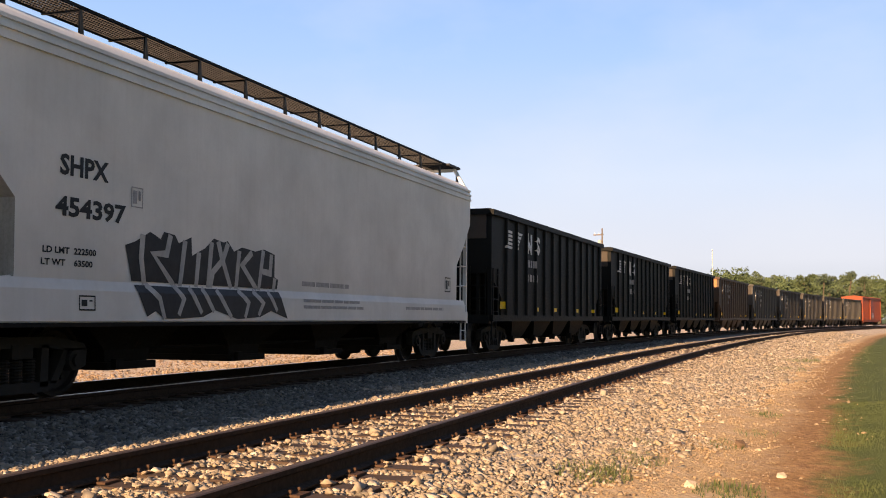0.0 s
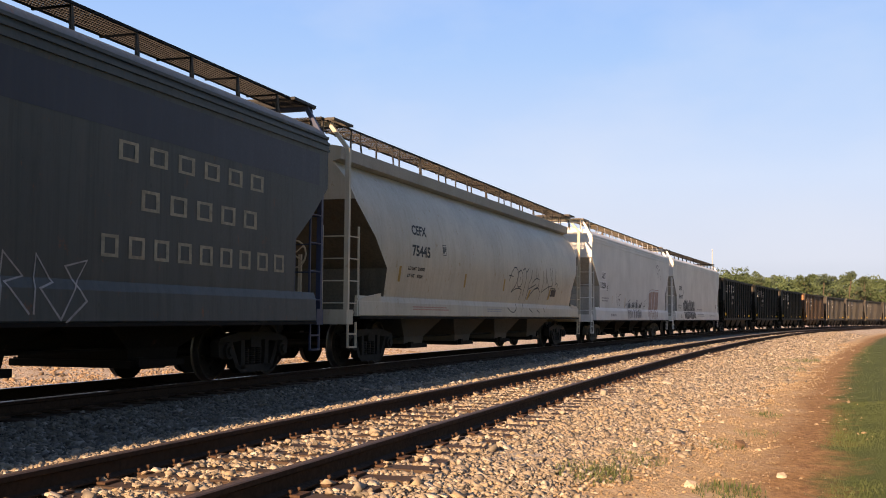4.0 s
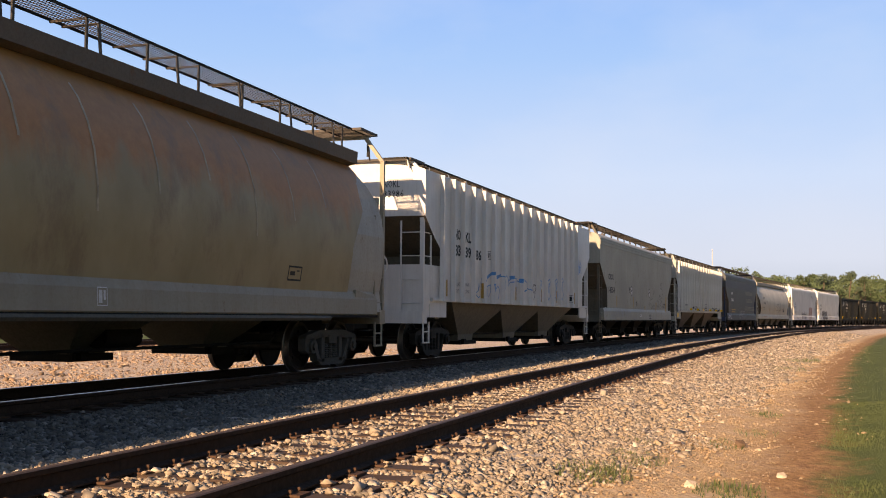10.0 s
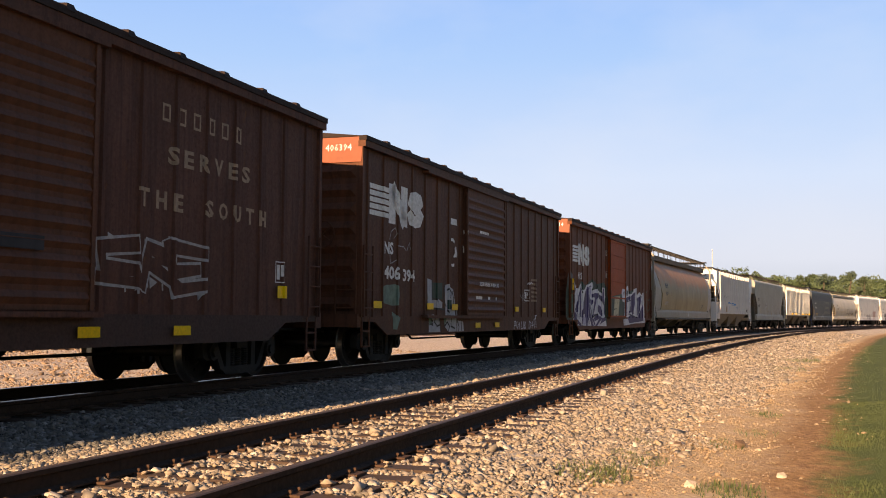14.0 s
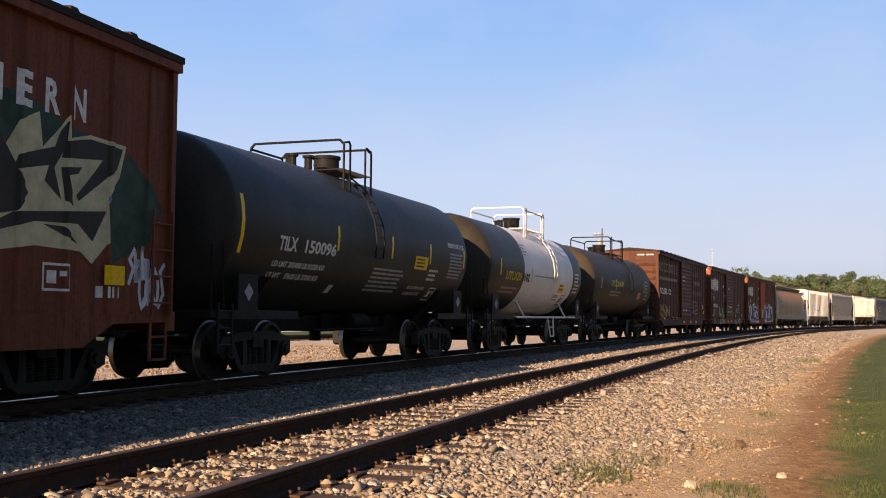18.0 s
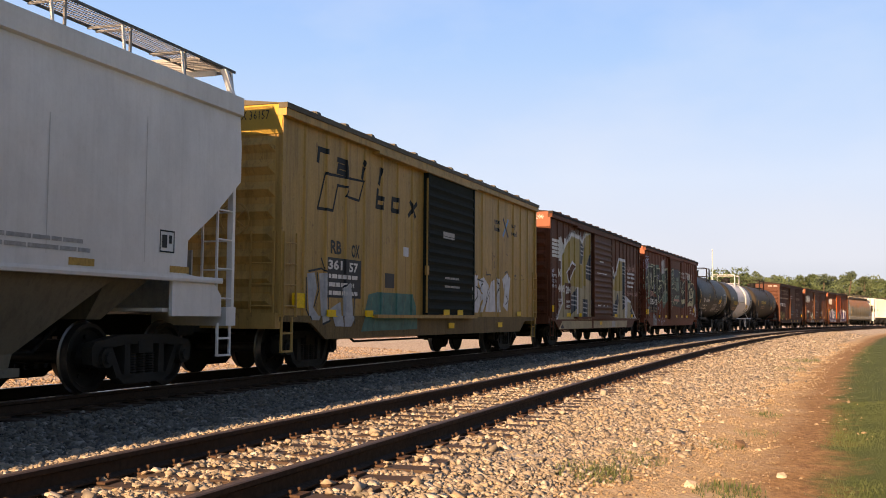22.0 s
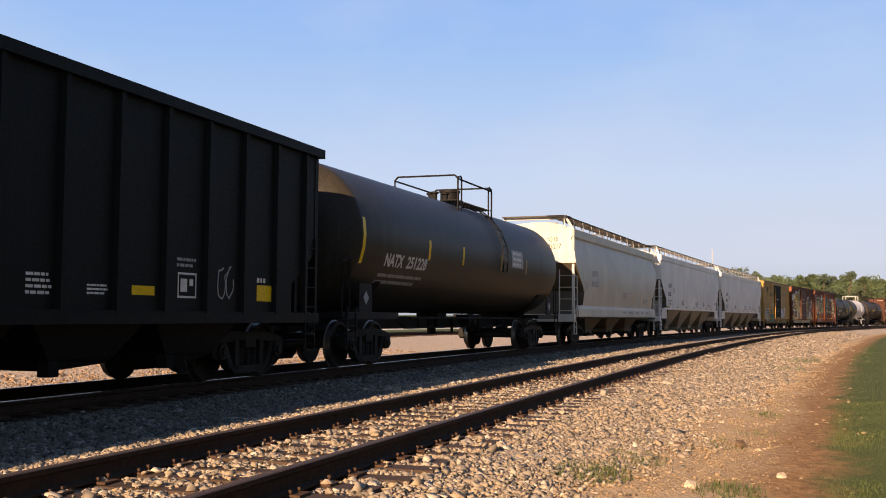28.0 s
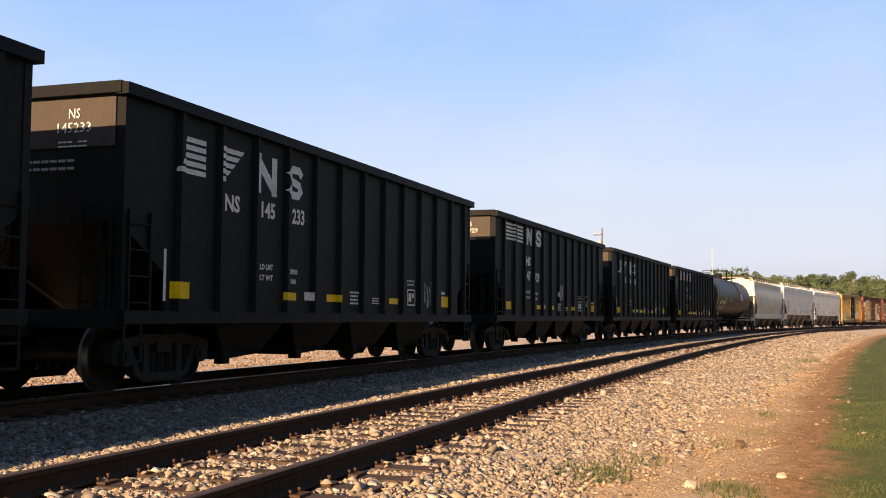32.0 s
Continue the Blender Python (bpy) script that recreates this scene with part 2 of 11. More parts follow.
    c = blend(m, zone(-4.85, -4.35), grass, red)
    c = blend(m, zone(-4.1, -3.3), c, sand)
    c = blend(m, zone(-2.75, -1.9), c, grey)
    back = blend(m, stone.outputs["Color"], (0.28, 0.21, 0.15), (0.60, 0.49, 0.38))
    # Ballast beside the train: the train's shade is mixed into this colour.
    shaded_bed = blend(m, stone.outputs["Color"], (0.07, 0.065, 0.055), (0.20, 0.19, 0.165))
    # The darkest band, from the near tie ends across the train's track.
    dark_bed = blend(m, stone.outputs["Color"], (0.02, 0.016, 0.012), (0.07, 0.055, 0.042))
    c = blend(m, zone(2.9, 3.6), c, shaded_bed)
    c = blend(m, zone(W - 1.75, W - 1.2), c, dark_bed)
    c = blend(m, zone(7.4, 8.4), c, back)
    c = blend(m, zone(24.0, 25.0), c, grass)
    c = blend(m, zone(44.0, 45.0), c, (0.5, 0.47, 0.42))
    c = blend(m, zone(62.0, 64.0), c, grass)
    links.new(c, bs.inputs["Base Color"])
    bs.inputs["Roughness"].default_value = 0.95
    bs.inputs["Specular IOR Level"].default_value = 0.2
    hgt = nd(nodes, "Math")
    hgt.operation = "ADD"
    links.new(stone.outputs["Distance"], hgt.inputs[0])
    links.new(noise_at(m, 30, 6, 0.7), hgt.inputs[1])
    bump(m, hgt.outputs[0], 0.55, 0.025)
    me.materials.append(m[0])
    ob = new("ground", me)
    tagged(ob, "gravel, bare red dirt and mown grass beside the tracks", "ground", kind="structure")


build_ground()


# ---- rails ----
def rail_strip(name, off, head, s0=-420.0, s1=520.0, label=""):
    prof = [(-0.07, -0.168), (0.07, -0.168), (0.07, -0.155), (0.012, -0.135), (0.010, -0.055), (0.036, -0.042), (0.036, -0.008), (0.027, 0.0), (-0.027, 0.0), (-0.036, -0.008), (-0.036, -0.042), (-0.010, -0.055), (-0.012, -0.135), (-0.07, -0.155)]
    g = Geo()
    rings = []
    ss = np.concatenate([np.arange(s0, 0, 12.0), np.arange(0, 130, 2.0), np.arange(130, s1, 6.0)])
    for s in ss:
        x, y, th = line(s, off)
        rings.append([(x + p * math.sin(th), y + p * math.cos(th), z) for p, z in prof])
    g.loft(rings)
    me = g.mesh(name, [RAIL_SIDE, head])
    for p in me.polygons:
        if p.normal.z > 0.6 and p.center.z > -0.006:
            p.material_index = 1
    ob = new(name, me)
    return ob


RAILS = {}
for o, head, lab in ((0.0, RAIL_DULL, "rusty brown steel rail of the empty front track"), (W, RAIL_TOP, "dark steel rail with a worn bright top under the train"), (THIRD, RAIL_DULL, "rusty steel rail of the rear siding")):
    for e in (-0.7525, 0.7525):
        RAILS.setdefault(o, []).append(rail_strip("rail", o + e, head))

# ---- the train: paints ----
LETTER_BLACK = plain("lettering_black", (0.015, 0.015, 0.017), 0.5, 0.3, 20)
LETTER_WHITE = plain("lettering_white", (0.62, 0.61, 0.58), 0.5, 0.25, 14)
LETTER_CREAM = plain("lettering_worn_cream", (0.30, 0.27, 0.20), 0.6, 0.35, 9)
LETTER_FADED = plain("lettering_faded", (0.29, 0.20, 0.135), 0.6, 0.35, 9)
LETTER_YELLOW = plain("lettering_yellow", (0.62, 0.40, 0.04), 0.5, 0.25, 14)
LETTER_GREY = plain("lettering_grey", (0.3, 0.3, 0.3), 0.5, 0.3, 14)
REFLECTIVE = plain("reflective_yellow", (0.85, 0.50, 0.01), 0.35, 0.18, 25)
REFLECTIVE_OLD = plain("reflective_faded_orange", (0.42, 0.24, 0.06), 0.5, 0.3, 20)
SPRAY_WHITE = plain("spray_white", (0.56, 0.57, 0.60), 0.5, 0.2, 5)
SPRAY_BLACK = plain("spray_black", (0.02, 0.02, 0.024), 0.5, 0.4, 6)
SPRAY_VIOLET = plain("spray_violet", (0.05, 0.035, 0.11), 0.5, 0.35, 5)
SPRAY_BLUE = plain("spray_blue", (0.06, 0.26, 0.52), 0.5, 0.3, 6)
SPRAY_GREEN = plain("spray_dark_green", (0.022, 0.05, 0.035), 0.55, 0.5, 3)
SPRAY_SAGE = plain("spray_sage", (0.10, 0.17, 0.13), 0.55, 0.4, 4)
SPRAY_CREAM = plain("spray_cream", (0.46, 0.43, 0.27), 0.5, 0.25, 5)
SPRAY_OCHRE = plain("spray_ochre", (0.30, 0.205, 0.045), 0.5, 0.25, 3)
SPRAY_BEIGE = plain("spray_beige", (0.34, 0.285, 0.185), 0.5, 0.25, 3)
SPRAY_PINK = plain("spray_faded_pink", (0.45, 0.24, 0.2), 0.55, 0.35, 4)
SPRAY_LILAC = plain("spray_lilac", (0.33, 0.33, 0.46), 0.5, 0.3, 5)
SPRAY_TEAL = plain("spray_teal", (0.035, 0.15, 0.13), 0.5, 0.4, 4)
SPRAY_NAVY = plain("spray_blue_grey", (0.028, 0.036, 0.052), 0.55, 0.3, 4)
SPRAY_MIST = plain("spray_pale_grey", (0.34, 0.36, 0.38), 0.55, 0.25, 5)
SPRAY_MURK = plain("spray_brown_black", (0.036, 0.031, 0.027), 0.6, 0.3, 3)
UNDER = paint("underframe_black", (0.009, 0.008, 0.007), 0.75, (0.024, 0.02, 0.016), 0.4, 0.1, (0.05, 0.03, 0.02), spec=0.1)
WHEEL = plain("wheel_steel", (0.020, 0.017, 0.015), 0.6, 0.4, 9, 0.3)
TREAD = plain("wheel_tread", (0.2, 0.19, 0.18), 0.4, 0.15, 30, 0.9)
GRATE = paint("grating_steel", (0.085, 0.078, 0.07), 0.7, (0.03, 0.025, 0.02), 0.4, 0.2, spec=0.12)
GRATE_DARK = paint("grating_black", (0.018, 0.018, 0.02), 0.6, (0.05, 0.04, 0.03), 0.3)

# ---- running gear, shared by all the cars ----


def wheelset_mesh():
    g = Geo()
    prof = [(0.70, 0.10), (0.70, 0.40), (0.695, 0.462), (0.722, 0.485), (0.737, 0.457), (0.84, 0.448), (0.845, 0.395), (0.80, 0.36), (0.775, 0.20), (0.84, 0.14), (0.845, 0.10)]
    n = 28
    for sgn in (-1, 1):
        rings = [[(r * math.cos(i * math.tau / n), sgn * y, r * math.sin(i * math.tau / n)) for i in range(n)] for y, r in prof]
        g.loft(rings)
        for k in range(5):
            a = k * math.tau / 5
            g.disc((0.27 * math.cos(a), sgn * 0.80, 0.27 * math.sin(a)), "y", 0.035, 0.03, 8)
    g.disc((0, 0, 0), "y", 0.085, 2.02, 14)
    me = g.mesh("wheelset", [WHEEL, TREAD], True)
    for p in me.polygons:
        c = p.center
        r = math.hypot(c.x, c.z)
        if r > 0.445 and abs(c.y) > 0.725:
            p.material_index = 1
    return me


def sideframe_mesh(steel):
    g = Geo()
    y0, y1 = 0.93, 1.08
    # bars of the casting between the openings
    bars = [[(-1.16, 0.58), (-1.10, 0.66), (-0.55, 0.75), (0.55, 0.75), (1.10, 0.66), (1.16, 0.58), (0.80, 0.58), (0.42, 0.62), (-0.42, 0.62), (-0.80, 0.58)],
            [(-1.16, 0.60), (-0.78, 0.60), (-0.84, 0.36), (-1.02, 0.33), (-1.14, 0.38)], [(1.16, 0.60), (1.14, 0.38), (1.02, 0.33), (0.84, 0.36), (0.78, 0.60)],
            [(-0.86, 0.60), (-0.74, 0.61), (-0.50, 0.20), (-0.62, 0.18)], [(0.86, 0.60), (0.62, 0.18), (0.50, 0.20), (0.74, 0.61)],
            [(-0.46, 0.66), (-0.34, 0.66), (-0.32, 0.16), (-0.46, 0.16)], [(0.46, 0.66), (0.46, 0.16), (0.32, 0.16), (0.34, 0.66)],
            [(-0.64, 0.22), (0.64, 0.22), (0.46, 0.10), (-0.46, 0.10)]]
    for b in bars:
        g.prism([(x, y0, z) for x, z in b], (0, 0, 0), (0, y1 - y0, 0))
    for sx in (-0.89, 0.89):
        g.disc((sx, 1.0, 0.457), "y", 0.13, 0.26, 14)
        g.disc((sx, 1.14, 0.457), "y", 0.075, 0.06, 10)
    return g.mesh("sideframe", steel)


def spring_mesh(steel):
    n, rings = 10, []
    for k in range(17):
        r = 0.085 if k % 2 == 0 else 0.066
        rings.append([(r * math.cos(i * math.tau / n), 1.0 + r * math.sin(i * math.tau / n), 0.215 + k * 0.0175) for i in range(n)])
    return Geo().loft(rings).mesh("spring", steel)


def bolster_mesh(steel):
    g = Geo()
    g.box(-0.17, 0.17, -1.1, 1.1, 0.50, 0.66)
    g.disc((0, 0, 0.72), "z", 0.2, 0.14, 16)
    for sx in (-0.55, 0.55):
        g.box(sx - 0.05, sx + 0.05, -0.85, 0.85, 0.36, 0.46)
        for sy in (-0.76, 0.76):
            g.box(sx - 0.09 * np.sign(sx) - 0.03, sx - 0.09 * np.sign(sx) + 0.03, sy - 0.06, sy + 0.06, 0.32, 0.58)
    return g.mesh("truck", steel)


def coupler_mesh():
    g = Geo()
    g.box(-0.75, 0.0, -0.09, 0.09, 0.74, 0.92)
    g.loft([[(0.0, -0.11, 0.70), (0.0, 0.11, 0.70), (0.0, 0.11, 0.96), (0.0, -0.11, 0.96)], [(0.16, -0.17, 0.68), (0.16, 0.15, 0.68), (0.16, 0.15, 0.98), (0.16, -0.17, 0.98)], [(0.36, -0.15, 0.70), (0.36, -0.02, 0.70), (0.36, -0.02, 0.96), (0.36, -0.15, 0.96)]])
    return g.mesh("coupler", STEEL_DARK)


WHEELSET, COUPLER = wheelset_mesh(), coupler_mesh()
GEAR = [(sideframe_mesh(k), spring_mesh(k), bolster_mesh(k)) for k in (STEEL_DARK, STEEL_DUSTY)]
TRAIN, AXLES = [], []


class Car:
    """A freight car: x forwards, the shown side at y < 0, z from the rail tops; places along it are given in metres behind its front."""

    def __init__(self, name, front, length, label, category, group):
        self.root = tagged(new(name), label, category, group)
        self.front, self.L, self.shift = front, length, 0.0
        self.side = lambda x, z: 1.53
        self.xb, self.zb = [], []
        self.dusty = False
        self.floor = lambda x: -1.0
        TRAIN.append((self.root, front - length / 2))

    def x(self, behind):
        return self.L / 2 - behind - self.shift

    def part(self, name, geo, material, label="", smooth=False, parent=None, at=None):
        return part(name, geo, material, parent or self.root, label, smooth, at)

    # -- running gear --
    def trucks(self, behind, rise=0.0, gap=1.0, stub=0.0):
        sideframe, spring, bolster = GEAR[self.dusty]
        for b in behind:
            t = self.part("truck", bolster, None, at=pose(self.x(b), 0, 0))
            for sy in (0, 180):
                self.part("sideframe", sideframe, None, parent=t, at=pose(0, 0, 0, 0, 0, sy))
                for sx in (-0.21, 0.0, 0.21):
                    self.part("spring", spring, None, parent=t, at=pose(sx, 0, 0, 0, 0, sy))
            for dx in (-0.89, 0.89):
                w = self.part("wheelset", WHEELSET, None, parent=t, at=pose(dx, 0, 0.457))
                AXLES.append((w, dx, self.front - b))
        for e, turn in ((1, 0), (-1, 180)):
            self.part("coupler", COUPLER, None, at=pose(e * (self.L / 2 + gap - 0.36), 0, 0, 0, 0, turn))
        h = self.L / 2 - 0.1
        for x0, x1 in ((-h, stub - h), (h - stub, h)) if stub else ((-h, h),):
            self.part("center_sill", Geo().box(x0, x1, -0.19, 0.19, 0.72 + rise, 1.02 + rise), UNDER)

    def rigging(self, b0, b1, z=0.55):
        g = Geo()
        g.pipe([(self.x(b0), -0.75, z + 0.3), (self.x(b0) - 0.5, -0.8, z), (self.x(b1) + 0.5, -0.8, z), (self.x(b1), -0.75, z + 0.25)], 0.025)
        self.part("brake_pipe", g, UNDER)
        g = Geo()
        xm = self.x(b0 + 0.35 * (b1 - b0))
        g.disc((xm, -0.6, z + 0.17), "x", 0.17, 0.8, 14)
        self.part("air_reservoir", g, UNDER, smooth=True)

    # -- lettering and paint laid on the shown side --
    def lay(self, g, poly, lift, z_only=False):
        """Cuts a flat polygon of (x, z) at the breaks of the side and lays it on the steel."""
        def cut(p, ax, v, keep_less):
            out = []
            for i in range(len(p)):
                a, b = p[i], p[(i + 1) % len(p)]
                ia, ib = (a[ax] <= v) == keep_less, (b[ax] <= v) == keep_less
                if ia:
                    out.append(a)
                if ia != ib:
                    t = (v - a[ax]) / (b[ax] - a[ax])
                    out.append(tuple(a[k] + t * (b[k] - a[k]) for k in (0, 1)))
            return out
        pieces = [poly]
        for ax, br in ((0, self.xb), (1, self.zb)):
            nxt = []
            for p in pieces:
                lo, hi = min(q[ax] for q in p), max(q[ax] for q in p)
                rest = p
                for v in br:
                    if lo < v < hi and len(rest) > 2:
                        nxt.append(cut(rest, ax, v, True))
                        rest = cut(rest, ax, v, False)
                nxt.append(rest)
            pieces = [p for p in nxt if len(p) > 2]
        for p in pieces:
            xm = sum(q[0] for q in p) / len(p)
            zm = sum(q[1] for q in p) / len(p)
            low = self.floor(xm)
            if min(q[1] for q in p) < low:
                p = cut(p, 1, low, False)
                if len(p) < 3:
                    continue
            g.add([(q[0], -(self.side(q[0] + (xm - q[0]) * 1e-3, q[1] + (zm - q[1]) * 1e-3) + lift), q[1]) for q in p], [tuple(range(len(p)))])

    def text(self, s, b0, b1, z0, z1, material, label="", lift=0.005, name="lettering"):
        cu = bpy.data.curves.new("lettering", "FONT")
        cu.body, cu.resolution_u, cu.offset = s, 2, 0.034
        ob = bpy.data.objects.new("lettering", cu)
        me = bpy.data.meshes.new_from_object(ob)
        bm = bmesh.new()
        bm.from_mesh(me)
        bmesh.ops.triangulate(bm, faces=bm.faces)
        xs, ys = [v.co.x for v in bm.verts], [v.co.y for v in bm.verts]
        x0, sx = self.x(b0), (b0 - b1) / (max(xs) - min(xs))
        sz = (z1 - z0) / (max(ys) - min(ys))
        g = Geo()
        for f in bm.faces:
            self.lay(g, [(x0 + (v.co.x - min(xs)) * sx, z0 + (v.co.y - min(ys)) * sz) for v in f.verts], lift)
        bm.free()
        bpy.data.objects.remove(ob)
        bpy.data.curves.remove(cu)
        return self.part(name, g, material, label)

    def rect(self, b0, b1, z0, z1, material, name="plate", lift=0.004, label=""):
        g = Geo()
        self.lay(g, [(self.x(b0), z0), (self.x(b1), z0), (self.x(b1), z1), (self.x(b0), z1)], lift)
        return self.part(name, g, material, label)

    def bars(self, b0, b1, z0, z1, rows, material, seed=1, name="small_print", gaps=0.25):
        """Lines of print too small to read, as bars."""
        rnd, g = random.Random(seed), Geo()
        h = (z1 - z0) / (rows * 2 - 1)
        for r in range(rows):
            x, z = self.x(b0), z1 - (2 * r + 1) * h
            end = self.x(b1) - rnd.random() * 0.2 * (b0 - b1)
            while x < end:
                w = min(end - x, rnd.uniform(0.08, 0.28) * max(0.5, (b0 - b1)))
                self.lay(g, [(x, z), (x + w, z), (x + w, z + h), (x, z + h)], 0.005)
                x += w + gaps * h * 2
        return tagged(self.part(name, g, material), kind="stuff")

    def panel_box(self, b0, b1, z0, z1, material):
        """An outlined stencil box with bars in it."""
        g, e = Geo(), (b0 - b1) * 0.06
        xa, xb = self.x(b0), self.x(b1)
        for p in ([(xa, z0), (xb, z0), (xb, z0 + e), (xa, z0 + e)], [(xa, z1 - e), (xb, z1 - e), (xb, z1), (xa, z1)], [(xa, z0), (xa + e, z0), (xa + e, z1), (xa, z1)], [(xb - e, z0), (xb, z0), (xb, z1), (xb - e, z1)],
                  [(xa + 2.5 * e, z0 + 3 * e), ((xa + xb) / 2, z0 + 3 * e), ((xa + xb) / 2, z1 - 3 * e), (xa + 2.5 * e, z1 - 3 * e)], [((xa + xb) / 2 + 2 * e, z0 + 6 * e), (xb - 3 * e, z0 + 6 * e), (xb - 3 * e, z1 - 3 * e), ((xa + xb) / 2 + 2 * e, z1 - 3 * e)]):
            self.lay(g, p, 0.005)
        return self.part("stencil_box", g, material)

    def stroke(self, g, pts, w, lift, taper=1.0):
        """A ribbon of width w along the points, mitred at the turns."""
        pts = [p for i, p in enumerate(pts) if i == 0 or math.hypot(p[0] - pts[i - 1][0], p[1] - pts[i - 1][1]) > 1e-3]
        if len(pts) < 2:
            return
        dirs = []
        for (ax, az), (bx, bz) in zip(pts, pts[1:]):
            d = math.hypot(bx - ax, bz - az)
            dirs.append(((bx - ax) / d, (bz - az) / d))
        rail = []
        for i, (x, z) in enumerate(pts):
            p, q = dirs[max(0, i - 1)], dirs[min(i, len(dirs) - 1)]
            nx, nz = -(p[1] + q[1]), p[0] + q[0]
            k = math.hypot(nx, nz)
            if k < 0.5:
                nx, nz, k = -p[1], p[0], 1.0
            f = min(1.5, 2 / max(k, 0.8)) / k * w / 2 * (1 if i == 0 else taper ** (1 if i == len(pts) - 1 else 0.5))
            e = w * 0.3 * (-1 if i == 0 else 1 if i == len(pts) - 1 else 0)
            x, z = x + q[0] * e, z + q[1] * e
            rail.append(((x + nx * f, z + nz * f), (x - nx * f, z - nz * f)))
        for (a, b), (c, d) in zip(rail, rail[1:]):
            self.lay(g, [a, b, d, c], lift)

    def piece(self, b0, b1, z0, z1, n, fill, edge, ground=None, accent=None, seed=1, thick=0.3, drip=True):
        """A sprayed piece of interlocked angular letters: a cloud behind, a bright edge, the fill, accents."""
        rnd = random.Random(seed)
        xa, xb, h = self.x(b0), self.x(b1), z1 - z0
        step = (xb - xa) / n
        cloud, ge, gf, ga = Geo(), Geo(), Geo(), Geo()
        if ground:
            for k in range(n * 5):
                cx, cz, r = rnd.uniform(xa - 0.1, xb + 0.1), rnd.uniform(z0, z1 - 0.15 * h), rnd.uniform(0.18, 0.42) * min(h, 1.2)
                self.lay(cloud, [(cx + r * rnd.uniform(0.75, 1.1) * math.cos(a * math.tau / 9), cz + r * rnd.uniform(0.6, 0.95) * math.sin(a * math.tau / 9)) for a in range(9)], 0.003 + 0.00005 * k)
            self.part("graffiti_cloud", cloud, ground)
        for i in range(n):
            x0, w = xa + i * step - 0.08 * step, step * rnd.uniform(1.05, 1.3)
            lean = rnd.uniform(-0.25, 0.32) * w
            kind = rnd.randrange(5)
            T = min(w * thick, 0.3 * h)
            L, R, C = x0 + 0.14 * w, x0 + 0.86 * w, x0 + rnd.uniform(0.4, 0.6) * w
            zt, zb, zm = z1 - rnd.uniform(0, 0.24) * h, z0 + rnd.uniform(0, 0.2) * h, z0 + rnd.uniform(0.36, 0.64) * h
            S = {0: [[(L, zb), (L + lean, zt)], [(L + lean, zt), (R, zb)], [(R, zb), (R + lean, zt + 0.05 * h)]],
                 1: [[(L - 0.1 * w, zb), (C + lean, zt), (R, zb + 0.1 * h)], [(L, zm - 0.1 * h), (R - 0.1 * w, zm)]],
                 2: [[(L, zb), (L + lean, zt), (R, zt - 0.22 * h), (L + 0.1 * w, zm)], [(L + 0.1 * w, zm), (R + 0.1 * w, zb)]],
                 3: [[(R, zt), (L + lean, zt - 0.1 * h), (L, zm), (R, zm - 0.08 * h), (R - lean, zb), (L - 0.1 * w, zb + 0.05 * h)]],
                 4: [[(L + lean, zt), (L, zb), (R, zb + 0.06 * h)], [(L, zm), (R - 0.15 * w, zm + 0.12 * h)], [(L + lean, zt), (R, zt - 0.08 * h)]]}[kind]
            k = 0.0012 * (i % 3)
            for pts in S:
                pts = [(p + rnd.uniform(-0.08, 0.08) * w, q + rnd.uniform(-0.06, 0.06) * h) for p, q in pts]
                self.stroke(ge, pts, T * 1.34, 0.0065 + k, 0.85)
                self.stroke(gf, pts, T, 0.0095 + k, 0.7)
                if accent:
                    self.stroke(ga, [(p + T * 0.22, q + T * 0.1) for p, q in pts[:2]], T * 0.2, 0.0125 + k, 0.3)
            for _ in range(3):
                px, pz, r = rnd.uniform(x0, x0 + w), rnd.choice((zb, zt)) + rnd.uniform(-0.1, 0.1) * h, rnd.uniform(0.5, 1.1) * T
                tri = [(px + r * rnd.uniform(0.4, 1) * math.cos(q), pz + r * rnd.uniform(0.4, 1) * math.sin(q)) for q in (0.3, 2.2, 4.4)]
                self.lay(ge, tri, 0.0064)
            if drip:
                for _ in range(2):
                    px = rnd.uniform(x0, x0 + w)
                    self.stroke(ge, [(px, zb), (px + 0.01, zb - rnd.uniform(0.05, 0.2) * h)], T * 0.18, 0.0065)
        self.part("graffiti_edge", ge, edge)
        self.part("graffiti_fill", gf, fill)
        if accent:
            self.part("graffiti_accent", ga, accent)

    def tag(self, b0, b1, z0, z1, material, seed=1, width=0.035, loops=6, name="graffiti_tag"):
        """A quick handwritten tag in thin looping strokes."""
        rnd, g = random.Random(seed), Geo()
        xa, xb = self.x(b0), self.x(b1)
        step = (xb - xa) / loops
        h, last = z1 - z0, None
        for i in range(loops):
            x0 = xa + i * step
            kind = rnd.randrange(4)
            if kind == 0:
                pts = [(x0 + 0.1 * step, z0 + 0.1 * h), (x0 + 0.25 * step, z1), (x0 + 0.8 * step, z0 + 0.55 * h), (x0 + 0.3 * step, z0 + 0.5 * h), (x0 + 0.95 * step, z0)]
            elif kind == 1:
                pts = [(x0 + step * (0.5 + 0.45 * math.cos(a)), z0 + h * (0.45 + 0.4 * math.sin(a))) for a in [1.2 + 0.55 * k for k in range(11)]]
            elif kind == 2:
                pts = [(x0, z1 - 0.1 * h), (x0 + 0.2 * step, z0), (x0 + 0.5 * step, z0 + 0.7 * h), (x0 + 0.7 * step, z0 + 0.05 * h), (x0 + step, z1)]
            else:
                pts = [(x0 + 0.9 * step, z1), (x0 + 0.2 * step, z0 + 0.75 * h), (x0 + 0.8 * step, z0 + 0.35 * h), (x0 + 0.1 * step, z0)]
